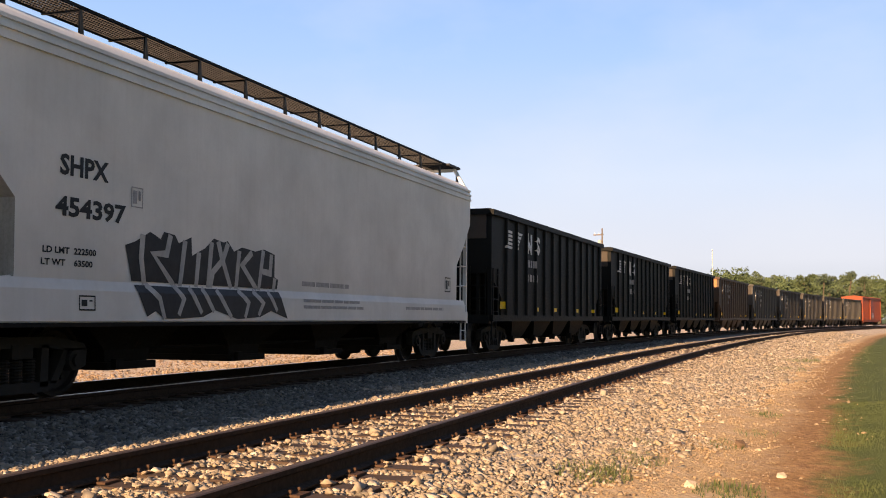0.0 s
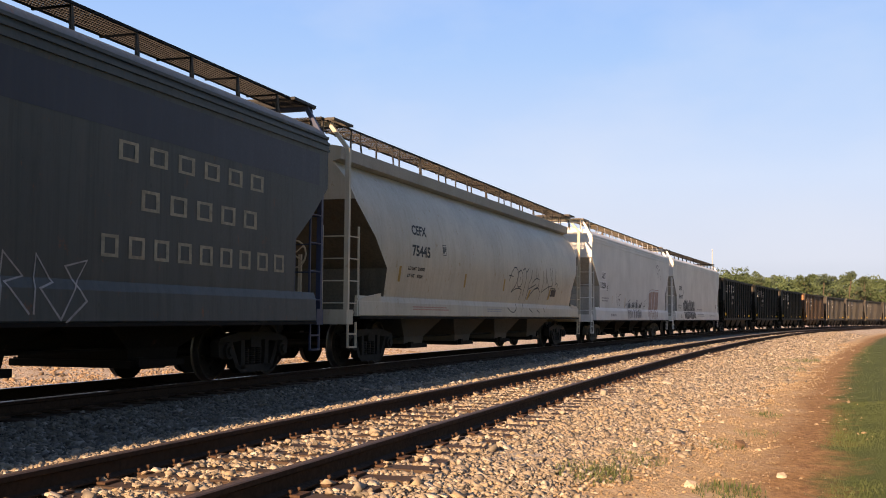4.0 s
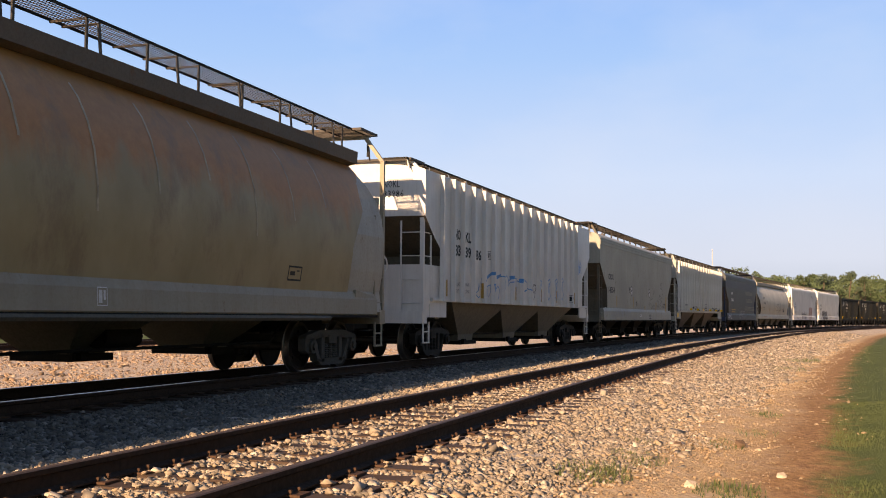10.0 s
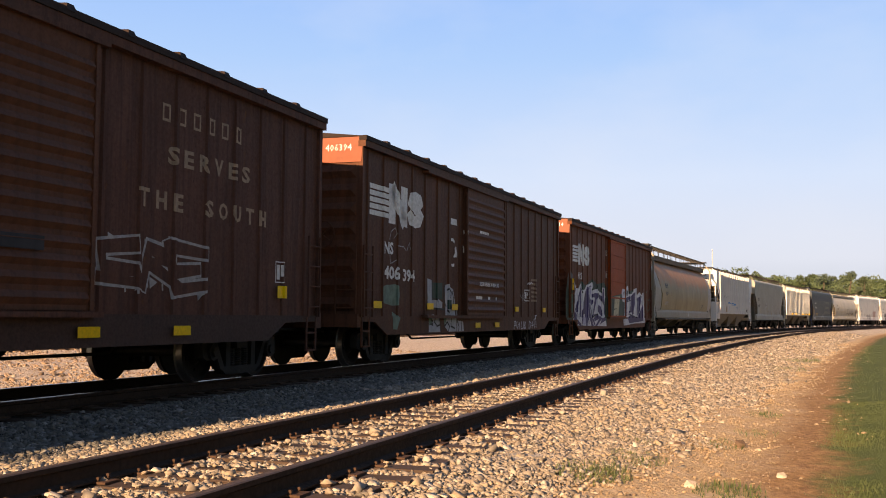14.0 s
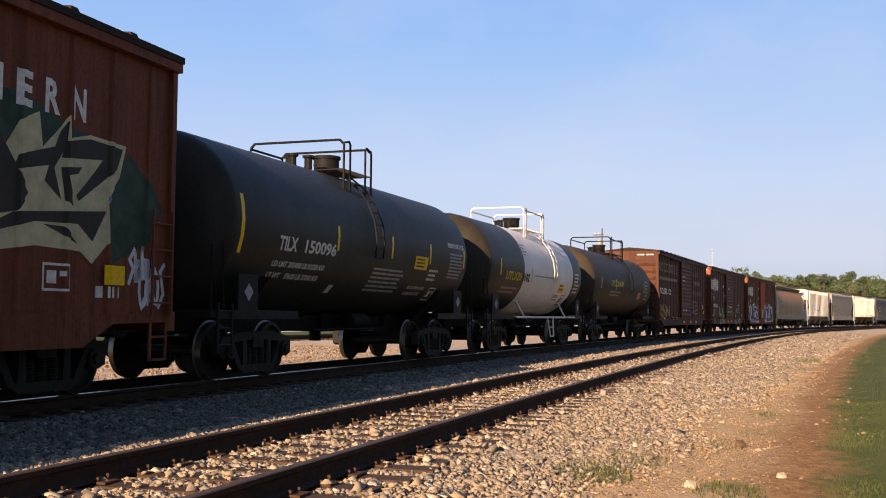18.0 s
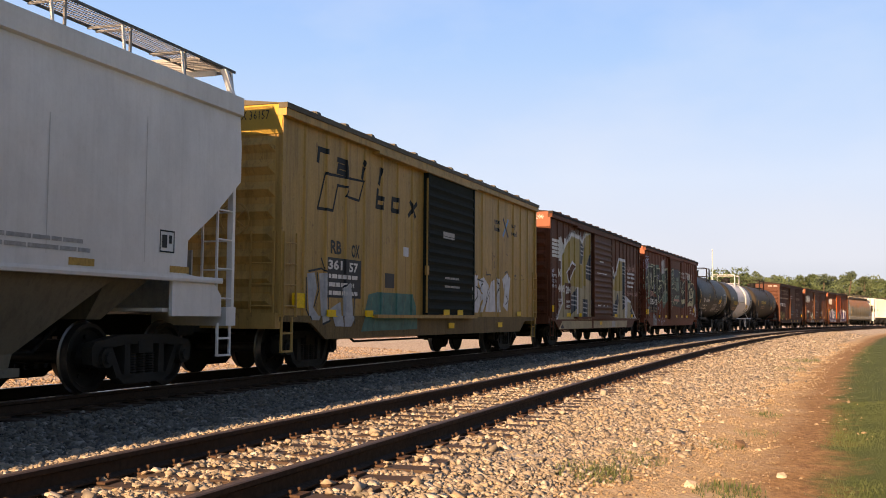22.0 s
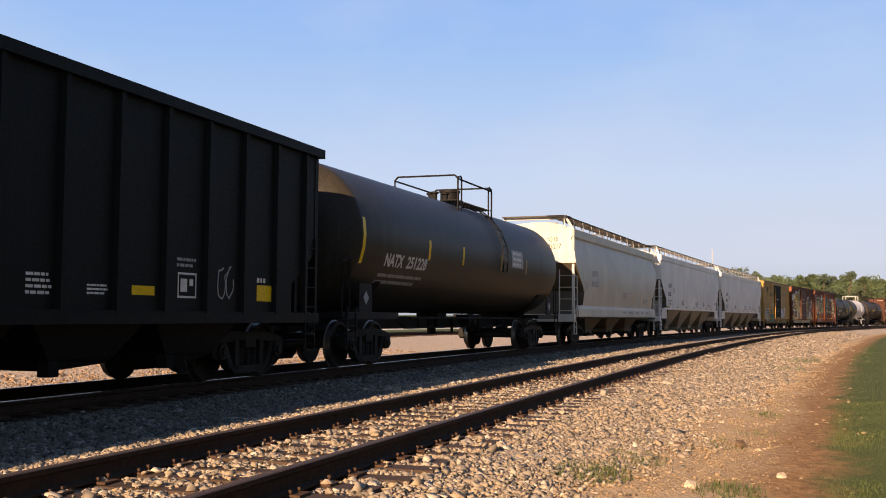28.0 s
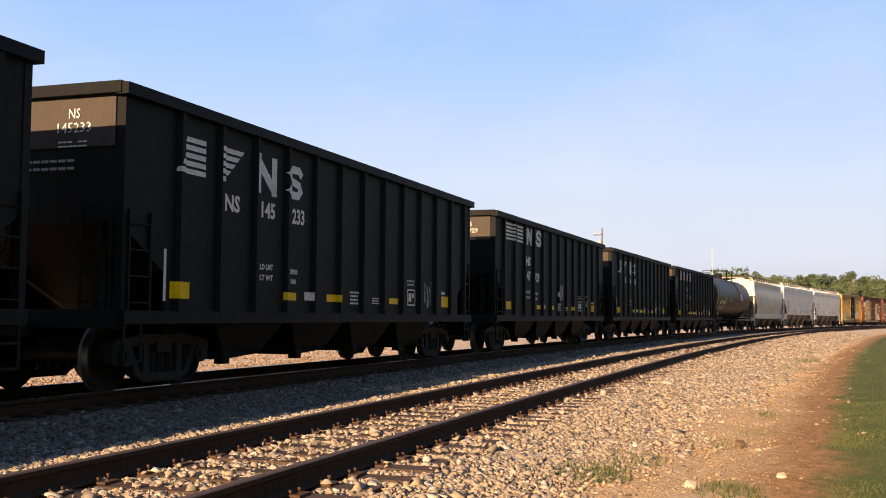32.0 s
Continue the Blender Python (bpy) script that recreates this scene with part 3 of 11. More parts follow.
            pts = [(p + rnd.uniform(-0.07, 0.07) * step, q + rnd.uniform(-0.09, 0.09) * h) for p, q in pts]
            self.stroke(g, ([last] if last and rnd.random() < 0.6 else []) + pts, width, 0.006)
            last = pts[-1]
        self.part(name, g, material)

    # -- ironwork --
    def ladder(self, x0, x1, y, z0, z1, material, rungs=5, axis="x", name="ladder", lone=False):
        g = Geo()
        for v in (x1,) if lone else (x0, x1):
            p = (v, y) if axis == "x" else (y, v)
            g.box(p[0] - 0.016, p[0] + 0.016, p[1] - 0.016, p[1] + 0.016, z0, z1)
        for k in range(rungs):
            z = z0 + (k + 0.5) * (z1 - z0) / rungs
            g.rod((x0, y, z) if axis == "x" else (y, x0, z), (x1, y, z) if axis == "x" else (y, x1, z), 0.014)
        return self.part(name, g, material)

    def step(self, xc, material, z1=1.0, z0=0.42, y=-1.45, w=0.36):
        for sy in (1, -1):
            g = Geo()
            for dx in (-w / 2, w / 2):
                g.box(xc + dx - 0.02, xc + dx + 0.02, sy * y - 0.015, sy * y + 0.015, z0, z1)
            g.box(xc - w / 2, xc + w / 2, sy * y - 0.03, sy * y + 0.03, z0 - 0.01, z0 + 0.02)
            g.box(xc - w / 2, xc + w / 2, sy * y - 0.02, sy * y + 0.02, (z0 + z1) / 2, (z0 + z1) / 2 + 0.03)
            self.part("stirrup_step", g, material)

    def brake_wheel(self, y, z, material, b=None):
        g = Geo()
        xc = self.x(self.L if b is None else b) - 0.03
        n = 16
        pts = [(xc, y + 0.27 * math.cos(i * math.tau / n), z + 0.27 * math.sin(i * math.tau / n)) for i in range(n + 1)]
        g.pipe(pts, 0.018)
        for i in range(5):
            g.rod((xc, y, z), (xc, y + 0.27 * math.cos(i * math.tau / 5), z + 0.27 * math.sin(i * math.tau / 5)), 0.014)
        self.part("brake_wheel", g, material)

    def walkway(self, y0, y1, z, b0, b1, material, post=None, every=1.3, root_y=None, root_z=None, pitch=0.055, strands=9, depth=0.009):
        """A grating walkway on brackets over the roof."""
        xa, xb = self.x(b1), self.x(b0)
        g = Geo()
        for k in range(strands + 1):
            y = y0 + (y1 - y0) * k / strands
            t = 0.02 if k in (0, strands) else 0.006
            g.box(xa, xb, y - t / 2, y + t / 2, z - (0.04 if k in (0, strands) else depth), z)
        x = xa
        while x < xb:
            g.box(x, x + 0.008, y0, y1, z - 0.002 - depth * 0.8, z - 0.002)
            x += pitch
        self.part("running_board", g, material)
        n = max(2, int((xb - xa) / every))
        me = None
        for k in range(n + 1):
            xc = xa + 0.1 + (xb - xa - 0.2) * k / n
            if me is None:
                q = Geo()
                q.box(-0.018, 0.018, y0, y1, z - 0.065, z - 0.042)
                me = q.mesh("bracket", material)
                q = Geo().prism([(-0.02, y0, z - 0.045), (0.02, y0, z - 0.045), (0.02, root_y, root_z), (-0.02, root_y, root_z)], (0, 0, 0), (0, 0.025, 0))
                leg = q.mesh("bracket_leg", post or material)
            b = self.part("bracket", me, None, at=pose(xc, 0, 0))
            self.part("bracket_leg", leg, None, parent=b)


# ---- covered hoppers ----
# Dark end sheets: grime, plus the neighbouring car's shade put into the colour.
END_GRIME_SHADE = paint("end_slope_grime_shade", (0.115, 0.095, 0.07), 0.7, (0.05, 0.04, 0.03), 0.5, 0.15, (0.10, 0.055, 0.03), streak=0.5, spec=0.1)
FLAT = [(0.9, 1.50), (1.5, 1.53), (3.9, 1.53), (4.02, 1.545), (4.12, 1.53), (4.22, 1.51), (4.34, 1.43), (4.42, 1.30), (4.50, 0.9), (4.56, 0.0)]
BARREL = [(0.9, 1.40), (1.45, 1.46), (1.9, 1.53), (2.2, 1.57), (2.6, 1.56), (3.0, 1.50), (3.35, 1.39), (3.65, 1.24), (3.9, 1.05), (4.06, 0.90), (4.10, 1.08), (4.34, 1.10), (4.38, 0.9), (4.44, 0.0)]
SLAB = [(0.9, 1.50), (1.5, 1.53), (4.16, 1.53), (4.22, 1.56), (4.30, 1.55), (4.36, 1.40), (4.48, 0.9), (4.55, 0.0)]

PLAIN_SIDE = [(0.9, 1.50), (1.5, 1.53), (4.30, 1.53), (4.36, 1.52), (4.40, 1.40), (4.48, 0.9), (4.55, 0.0)]


def hopper(c, paint_m, under_m, section, sill=(0.92, 1.42), z_up=3.4, z_low=2.25, cut=1.25, bays=3, bay_z=0.36, end_in=0.0, walk_m=GRATE, walk_z=4.85, deep=True, iron=None, bay_paint=None, gate_m=None, pan=0.62, roof_m=None, shell=None, gap=0.0, bay_y=0.92, slope_m=None, ladders=True, walk_y=(-1.12, -0.52), truck_in=1.75, eave=4.42, plate_m=None, top_m=None):
    """Body shell lofted along the car with raked ends, sills, bays, end frames, ladders, hatches and running boards."""
    iron = iron or paint_m
    L = c.L
    zs = [p[0] for p in section]
    ys = [p[1] for p in section]
    wide = lambda z: float(np.interp(z, zs, ys))
    c.side = lambda x, z: wide(z)
    c.zb = [1.45, 1.6, 1.9, 2.2, 2.6, 3.0, 3.35, 3.65, 3.9] if section is BARREL else [1.5, 3.9]
    levels = [p[0] for p in section if p[0] > sill[1] + 0.02]

    def ring(x, zb):
        pts = []
        n0 = 6
        zz = [zb + (levels[0] - zb) * k / 2 for k in range(2)] + levels if zb < levels[0] else None
        if zz is None:
            top = [z for z in levels]
            zz = [zb, zb + 0.001] + [max(z, zb + 0.002 + 0.0005 * i) for i, z in enumerate(top)]
        half = [(wide(z) if i < len(zz) - 1 else 0.0, z) for i, z in enumerate(zz)]
        return [(x, -y, z) for y, z in half] + [(x, y, z) for y, z in half[-2::-1]]
    h = L / 2
    z0 = sill[1]
    st = [(-h + end_in, z_up), (-h + end_in + cut * 0.5, (z_up + z_low) / 2 - 0.05), (-h + end_in + cut, z_low), (-h + end_in + cut + 0.02, z0)]
    n = 10
    xs = [(-h + end_in + cut + 0.02) + (L - 2 * end_in - 2 * cut - 0.04) * k / n for k in range(1, n)]
    st = st + [(x, z0) for x in xs] + [(-x, z) for x, z in st[::-1]]
    g = Geo().loft([ring(x, z) for x, z in st])
    body = c.part("body", g, [shell or paint_m, slope_m or END_GRIME_SHADE, paint_m, top_m or paint_m], smooth=True)
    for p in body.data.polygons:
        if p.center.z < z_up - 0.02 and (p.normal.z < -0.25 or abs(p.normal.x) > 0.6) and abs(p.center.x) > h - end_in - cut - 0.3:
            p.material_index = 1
        elif abs(p.normal.x) > 0.6:
            p.material_index = 2
        elif section is BARREL and p.center.z > 4.07:
            p.material_index = 3
    # end slope sheet down to the middle of the car
    for e in (-1, 1):
        g = Geo()
        xo, xi = e * (h - end_in - cut * 0.45), e * (h - end_in - cut - 1.5)
        yt = min(1.42, wide(z_up + 0.1) - 0.06)
        g.loft([[(xo, -yt, z_up + 0.1), (xo, yt, z_up + 0.1), (xo - e * 0.03, yt, z_up + 0.05), (xo - e * 0.03, -yt, z_up + 0.05)], [(xi, -1.42, sill[1]), (xi, 1.42, sill[1]), (xi - e * 0.03, 1.42, sill[1] - 0.05), (xi - e * 0.03, -1.42, sill[1] - 0.05)]])
        c.part("slope_sheet", g, slope_m or END_GRIME_SHADE)
        g = Geo().box(min(e * (h - 0.28), e * h), max(e * (h - 0.28), e * h), -1.48, 1.48, 0.86, 1.14)
        g.box(min(e * (h - cut - 0.4), e * (h - 0.28)), max(e * (h - cut - 0.4), e * (h - 0.28)), -1.4, 1.4, 1.06, 1.11)
        c.part("end_platform", g, iron)
        xs = e * (h - 0.95)
        c.part("shear_plate", Geo().box(min(xs, xs - e * 0.03), max(xs, xs - e * 0.03), -1.3, 1.3, 1.1, 1.95), plate_m or slope_m or END_GRIME_SHADE)
        for sy in (-1.0, 1.0):
            xp, yt = e * (h - 0.09), max(abs(walk_y[0]), 1.0)
            g = Geo().box(xp - 0.04, xp + 0.04, sy * 1.43 - 0.045, sy * 1.43 + 0.045, 1.1, eave - 0.15)
            g.loft([[(xp + i, sy * 1.43 + j, eave - 0.16) for i, j in ((-0.04, -0.045), (0.04, -0.045), (0.04, 0.045), (-0.04, 0.045))], [(xp + i, sy * yt + j, walk_z - 0.05) for i, j in ((-0.04, -0.045), (0.04, -0.045), (0.04, 0.045), (-0.04, 0.045))]])
            c.part("end_post", g, iron)
            g = Geo().box(e * (h - 0.12) - 0.03, e * (h - 0.12) + 0.03, sy * 0.42 - 0.03, sy * 0.42 + 0.03, 1.1, z_low + 0.2)
            c.part("end_brace", g, iron)
            if ladders:
                c.ladder(e * (h - 0.09), e * (h - 0.55), sy * 1.46, 1.05, z_low + 0.75, iron, 4, lone=True)
                c.ladder(sy * 1.42, sy * 0.92, e * (h - 0.06), 1.05, z_low + 0.75, iron, 4, "y", lone=True)
        c.step(e * (h - 0.3), iron, 0.9, 0.42)
    for e in (-1, 1):
        for sy in (-1, 1):
            g = Geo().prism([(e * (h - 0.45), sy * 1.44, sill[0]), (e * (h - cut - 0.3), sy * 1.44, sill[0]), (e * (h - cut - 0.3), sy * 1.44, sill[1] + 0.06), (e * (h - 0.7), sy * 1.44, sill[1] - 0.04), (e * (h - 0.45), sy * 1.44, sill[0] + 0.3)], (0, 0, 0), (0, 0.05 * sy, 0))
            c.part("corner_plate", g, paint_m)
    for sy in (-1, 1):
        g = Geo()
        if deep:
            w1 = wide(sill[1])
            pr = [(1.42, sill[1] - 0.002), (w1, sill[1]), (w1 + 0.04, sill[1] - 0.12), (w1 + 0.055, sill[0] + 0.02), (w1 + 0.04, sill[0]), (1.38, sill[0])]
        else:
            w1 = wide(sill[1])
            pr = [(1.40, sill[1]), (w1 + 0.008, sill[1]), (w1 + 0.016, sill[1] - 0.04), (w1 + 0.008, sill[1] - 0.08), (1.40, sill[1] - 0.08)]
        xe = h - 0.5
        g.prism([(-xe, sy * y, z) for y, z in pr], (0, 0, 0), (2 * xe, 0, 0))
        c.part("side_sill", g, paint_m)
        if deep:
            g = Geo().box(-xe, xe, sy * (w1 + 0.035) - 0.03, sy * (w1 + 0.035) + 0.03, sill[0] - 0.05, sill[0] - 0.004)
            c.part("lower_flange", g, UNDER)
    if section is FLAT:
        for sy in (-1, 1):
            for z in (3.96, 4.08, 4.19):
                y = sorted((sy * (wide(z) - 0.02), sy * (wide(z) + 0.028)))
                c.part("eave_ledge", Geo().box(-h + end_in, h - end_in, y[0], y[1], z, z + 0.045), paint_m)
    if deep:
        w1 = wide(sill[1])
        c.side = lambda x, z: wide(z) if z >= sill[1] else float(np.interp(z, (sill[0], sill[1] - 0.12, sill[1]), (w1 + 0.055, w1 + 0.04, w1)))
        c.zb = sorted(c.zb + [sill[1] - 0.12, sill[1]])
    # bays
    lo, hi = -h + end_in + cut + 1.35, h - end_in - cut - 1.35
    step = (hi - lo) / bays
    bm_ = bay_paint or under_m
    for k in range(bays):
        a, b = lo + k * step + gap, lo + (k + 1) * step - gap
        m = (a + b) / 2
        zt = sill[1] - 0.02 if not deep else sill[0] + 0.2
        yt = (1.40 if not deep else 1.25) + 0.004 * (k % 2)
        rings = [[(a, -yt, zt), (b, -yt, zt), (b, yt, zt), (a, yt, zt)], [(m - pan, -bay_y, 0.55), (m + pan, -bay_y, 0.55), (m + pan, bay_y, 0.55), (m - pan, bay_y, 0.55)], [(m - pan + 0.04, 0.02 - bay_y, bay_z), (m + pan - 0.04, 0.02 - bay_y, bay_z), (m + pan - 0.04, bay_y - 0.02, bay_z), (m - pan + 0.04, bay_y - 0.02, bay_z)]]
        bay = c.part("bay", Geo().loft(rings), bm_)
        g = Geo().box(m - pan - 0.04, m + pan + 0.04, -bay_y - 0.08, bay_y + 0.08, bay_z - 0.07, bay_z + 0.03)
        g.rod((m - pan + 0.12, -bay_y - 0.13, bay_z + 0.02), (m - pan + 0.12, bay_y + 0.13, bay_z + 0.02), 0.03)
        g.box(m - pan + 0.04, m - pan + 0.2, -bay_y - 0.16, -bay_y - 0.08, bay_z - 0.05, bay_z + 0.08)
        c.part("outlet_gate", g, gate_m or UNDER, parent=bay)
    # end slope under the body to the outermost bays
    for e in (-1, 1):
        a = e * (h - end_in - cut - 0.2)
        b = e * (h - end_in - cut - 1.36)
        zt = sill[1] - 0.02 if not deep else sill[0] + 0.2
        g = Geo().loft([[(a, -1.36, zt + 0.2), (a, 1.36, zt + 0.2), (b, 1.36, zt + 0.2), (b, -1.36, zt + 0.2)], [(b + e * 0.3, -0.9, 0.95), (b + e * 0.3, 0.9, 0.95), (b, 0.9, 0.95), (b, -0.9, 0.95)]])
        c.part("end_hopper", g, bm_)
    c.trucks((truck_in, L - truck_in), stub=3.6)
    # roof hatches and walkways
    for k in range(5):
        xm = -h + 1.8 + (L - 3.6) * k / 4
        c.part("roof_hatch", Geo().disc((xm, 0, section[-1][0] + 0.06), "z", 0.4, 0.12, 18), roof_m or paint_m)
    for sy in (1, -1):
        y0, y1 = sorted((sy * walk_y[0], sy * walk_y[1]))
        if sy > 0:
            c.walkway(y0, y1, walk_z, -0.25, L + 0.25, walk_m, None, 1.3, y0, eave)
        else:
            c.walkway(walk_y[0], walk_y[1], walk_z, -0.25, L + 0.25, walk_m, walk_m if section is BARREL else iron if walk_m is not GRATE_DARK else GRATE, 1.7 if section is BARREL else 1.35, walk_y[0] - 0.05, eave - 0.08, depth=0.02 if walk_m is GRATE_DARK else 0.009)
    for e in (-1, 1):
        x0, x1 = sorted((e * (h - 0.75), e * (h + 0.12)))
        g = Geo()
        for yy in (-1.2, 1.2):
            g.box(x0, x1, yy - 0.02, yy + 0.02, walk_z - 0.05, walk_z)
        for xx in (x0, x1 - 0.024):
            g.box(xx, xx + 0.024, -1.18, 1.18, walk_z - 0.05, walk_z)
        board = c.part("end_running_board", g, walk_m)
        me = Geo().box(-0.012, 0.012, -1.18, 1.18, walk_z - 0.03, walk_z - 0.002).mesh("slat", walk_m)
        for k in range(1, 9):
            c.part("slat", me, None, parent=board, at=pose(x0 + (x1 - x0) * k / 9, 0, 0))
        g = Geo()
        g.box(e * (h - 0.09) - 0.035, e * (h - 0.09) + 0.035, -1.1, 1.1, walk_z - 0.13, walk_z - 0.055)
        c.part("end_rail_frame", g, iron)
    c.brake_wheel(-0.35, 2.2, iron)
    c.rigging(3.2, L - 3.2)


def ribs(c, places, z0, z1, depth, width, material, y=1.53, taper=0.0, name="side_post", both=True):
    """Upright posts along both sides; the shown side's lettering follows them."""
    for sy in (-1, 1):
        g = Geo()
        g.loft([[(-width / 2, sy * y, z0), (width / 2, sy * y, z0), (width / 2 * (1 - taper), sy * (y + depth), z0), (-width / 2 * (1 - taper), sy * (y + depth), z0)],
                [(-width / 2, sy * y, z1), (width / 2, sy * y, z1), (width / 2 * (1 - taper), sy * (y + depth), z1), (-width / 2 * (1 - taper), sy * (y + depth), z1)]])
        me = g.mesh(name, material)
        for b in places:
            c.part(name, me, None, at=pose(c.x(b), 0, 0))
    edges = []
    half, flat = width / 2, width / 2 * (1 - taper)
    for b in places:
        edges += [c.x(b) - half, c.x(b) - flat, c.x(b) + flat, c.x(b) + half]
    base = c.side
    centres = [c.x(b) for b in places]
    c.xb = sorted(edges)
    c.side = lambda x, z: base(x, z) + (depth * max([0.0] + [min(1.0, (half - abs(x - q)) / (half - flat)) for q in centres if abs(x - q) < half]) if z0 < z < z1 else 0.0)


# ---- boxcars ----
def boxcar(c, paint_m, door_m, roof_m, end_m, posts, door=(6.55, 9.85), door_kind="ribbed", z_low=0.62, belly=(1.5, 15.2), rib=(0.028, 0.12), sill_m=None):
    L, h, zt = c.L, c.L / 2, 4.42
    c.side = lambda x, z: 1.48
    g = Geo().box(-h, h, -1.48, 1.48, 1.0, zt)
    c.part("body", g, paint_m)
    # side sills with a deeper middle
    for sy in (-1, 1):
        xa, xb = c.x(belly[1]), c.x(belly[0])
        pts = [(-h + 0.02, 1.02), (-h + 0.02, 0.92), (xa - 0.25, 0.90), (xa + 0.35, z_low), (xb - 0.35, z_low), (xb + 0.25, 0.90), (h - 0.02, 0.92), (h - 0.02, 1.02)]
        g = Geo().prism([(x, sy * 1.455, z) for x, z in pts], (0, 0, 0), (0, sy * 0.05, 0))
        c.part("side_sill", g, sill_m or paint_m)
        g = Geo().box(-h - 0.03, h + 0.03, min(sy * 1.44, sy * 1.60), max(sy * 1.44, sy * 1.60), zt - 0.10, zt + 0.02)
        c.part("eave_rail", g, paint_m)
        c.part("roof_edge", Geo().box(-h - 0.04, h + 0.04, min(sy * 1.46, sy * 1.62), max(sy * 1.46, sy * 1.62), zt + 0.024, zt + 0.115), roof_m)
    # roof panels with seams
    n = 14
    w = (L + 0.1) / n
    q = Geo().loft([[(-w / 2 + 0.006, -1.60, zt + 0.10), (-w / 2 + 0.006, 0, zt + 0.28), (-w / 2 + 0.006, 1.60, zt + 0.10), (-w / 2 + 0.006, 0, zt + 0.10)], [(w / 2 - 0.006, -1.60, zt + 0.10), (w / 2 - 0.006, 0, zt + 0.28), (w / 2 - 0.006, 1.60, zt + 0.10), (w / 2 - 0.006, 0, zt + 0.10)]])
    me = q.mesh("roof_panel", roof_m)
    q = Geo()
    for sy in (-1, 1):
        q.loft([[(-0.05, 0, zt + 0.26), (0.05, 0, zt + 0.26), (0.03, 0, zt + 0.34), (-0.03, 0, zt + 0.26)], [(-0.09, sy * 1.63, zt + 0.08), (0.09, sy * 1.63, zt + 0.08), (0.06, sy * 1.60, zt + 0.165), (-0.06, sy * 1.60, zt + 0.165)]])
    mr = q.mesh("roof_seam", roof_m)
    for k in range(n):
        c.part("roof_panel", me, None, at=pose(-h - 0.05 + w * (k + 0.5), 0, 0))
        if k:
            c.part("roof_seam", mr, None, at=pose(-h - 0.05 + w * k, 0, 0))
    # ends: pressed ribs across, and an upper panel
    for e in (-1, 1):
        q = Geo()
        zz = [1.25, 1.62, 1.99, 2.36, 2.73, 3.10, 3.47, 3.84]
        for z in zz:
            q.loft([[(e * h, -1.4, z - 0.13), (e * h, -1.4, z + 0.13), (e * (h + 0.075), -1.3, z)], [(e * h, 1.4, z - 0.13), (e * h, 1.4, z + 0.13), (e * (h + 0.075), 1.3, z)]])
        c.part("end_ribs", q, paint_m)
        q = Geo().prism([(e * (h + 0.004), -1.5, 4.02), (e * (h + 0.004), 1.5, 4.02), (e * (h + 0.004), 1.55, zt + 0.1), (e * (h + 0.004), 0, zt + 0.27), (e * (h + 0.004), -1.55, zt + 0.1)], (0, 0, 0), (e * 0.02, 0, 0))
        c.part("end_panel", q, end_m)
        q = Geo().box(min(e * (h - 0.05), e * (h + 0.12)), max(e * (h - 0.05), e * (h + 0.12)), -1.5, 1.5, 0.8, 1.06)
        c.part("end_sill", q, paint_m)
        for sy in (-1, 1):
            c.ladder(e * (h - 0.06), e * (h - 0.50), sy * 1.55, 1.0, 2.4, paint_m, 4)
            c.ladder(sy * 1.45, sy * 1.02, e * (h + 0.10), 1.0, 2.4, paint_m, 4, "y")
            q = Geo().box(e * (h - 0.04) - 0.05, e * (h - 0.04) + 0.05, sy * 1.48 - 0.055, sy * 1.48 + 0.055, 1.0, zt - 0.1)
            c.part("corner_post", q, paint_m)
        c.step(e * (h - 0.28), paint_m, 1.0, 0.42, -1.5)
    c.brake_wheel(-0.75, 2.6, paint_m, L + 0.15)
    ribs(c, posts, 1.02, zt - 0.12, rib[0], rib[1], paint_m, 1.48, 0.5)
    # the sliding door on its tracks
    xa, xb = c.x(door[1]), c.x(door[0])
    for sy in (-1, 1):
        q = Geo().box(xa, xb, min(sy * 1.48, sy * 1.575), max(sy * 1.48, sy * 1.575), 1.06, zt - 0.17)
        d = c.part("door", q, door_m)
        ys = sorted((sy * 1.575, sy * 1.605))
        for xx in (xa, xb - 0.07):
            c.part("door_stile", Geo().box(xx, xx + 0.07, ys[0], ys[1], 1.06, zt - 0.17), door_m, parent=d)
        if door_kind == "ribbed":
            q = Geo().loft([[(xa + 0.09, sy * 1.575, -0.075), (xa + 0.09, sy * 1.575, 0.075), (xa + 0.09, sy * 1.61, 0.0)], [(xb - 0.09, sy * 1.575, -0.075), (xb - 0.09, sy * 1.575, 0.075), (xb - 0.09, sy * 1.61, 0.0)]])
            mr = q.mesh("door_corrugation", door_m)
            for k in range(14):
                c.part("door_corrugation", mr, None, parent=d, at=pose(0, 0, 1.2 + k * 0.212))
        else:
            q = Geo().box(xa + 0.07, xb - 0.07, ys[0], ys[1], -0.03, 0.03)
            mr = q.mesh("door_batten", door_m)
            for z in (1.08, 1.85, 2.55, 3.1, 3.65, 4.2):
                c.part("door_batten", mr, None, parent=d, at=pose(0, 0, z))
        for z0, z1 in ((0.98, 1.05), (zt - 0.17, zt - 0.11)):
            xl = c.x(door[1] + (2.9 if door_kind == "ribbed" else 0.3))
            q = Geo().box(min(xl, xa), xb + 0.15, min(sy * 1.48, sy * 1.64), max(sy * 1.48, sy * 1.64), z0, z1)
            c.part("door_track", q, paint_m)
        q = Geo().rod((xa - 0.06, sy * 1.6, 1.1), (xa - 0.06, sy * 1.6, zt - 0.3), 0.022)
        q.box(xa - 0.12, xa - 0.0, sy * 1.6 - 0.03, sy * 1.6 + 0.03, 1.95, 2.15)
        c.part("door_bar", q, paint_m, parent=d)
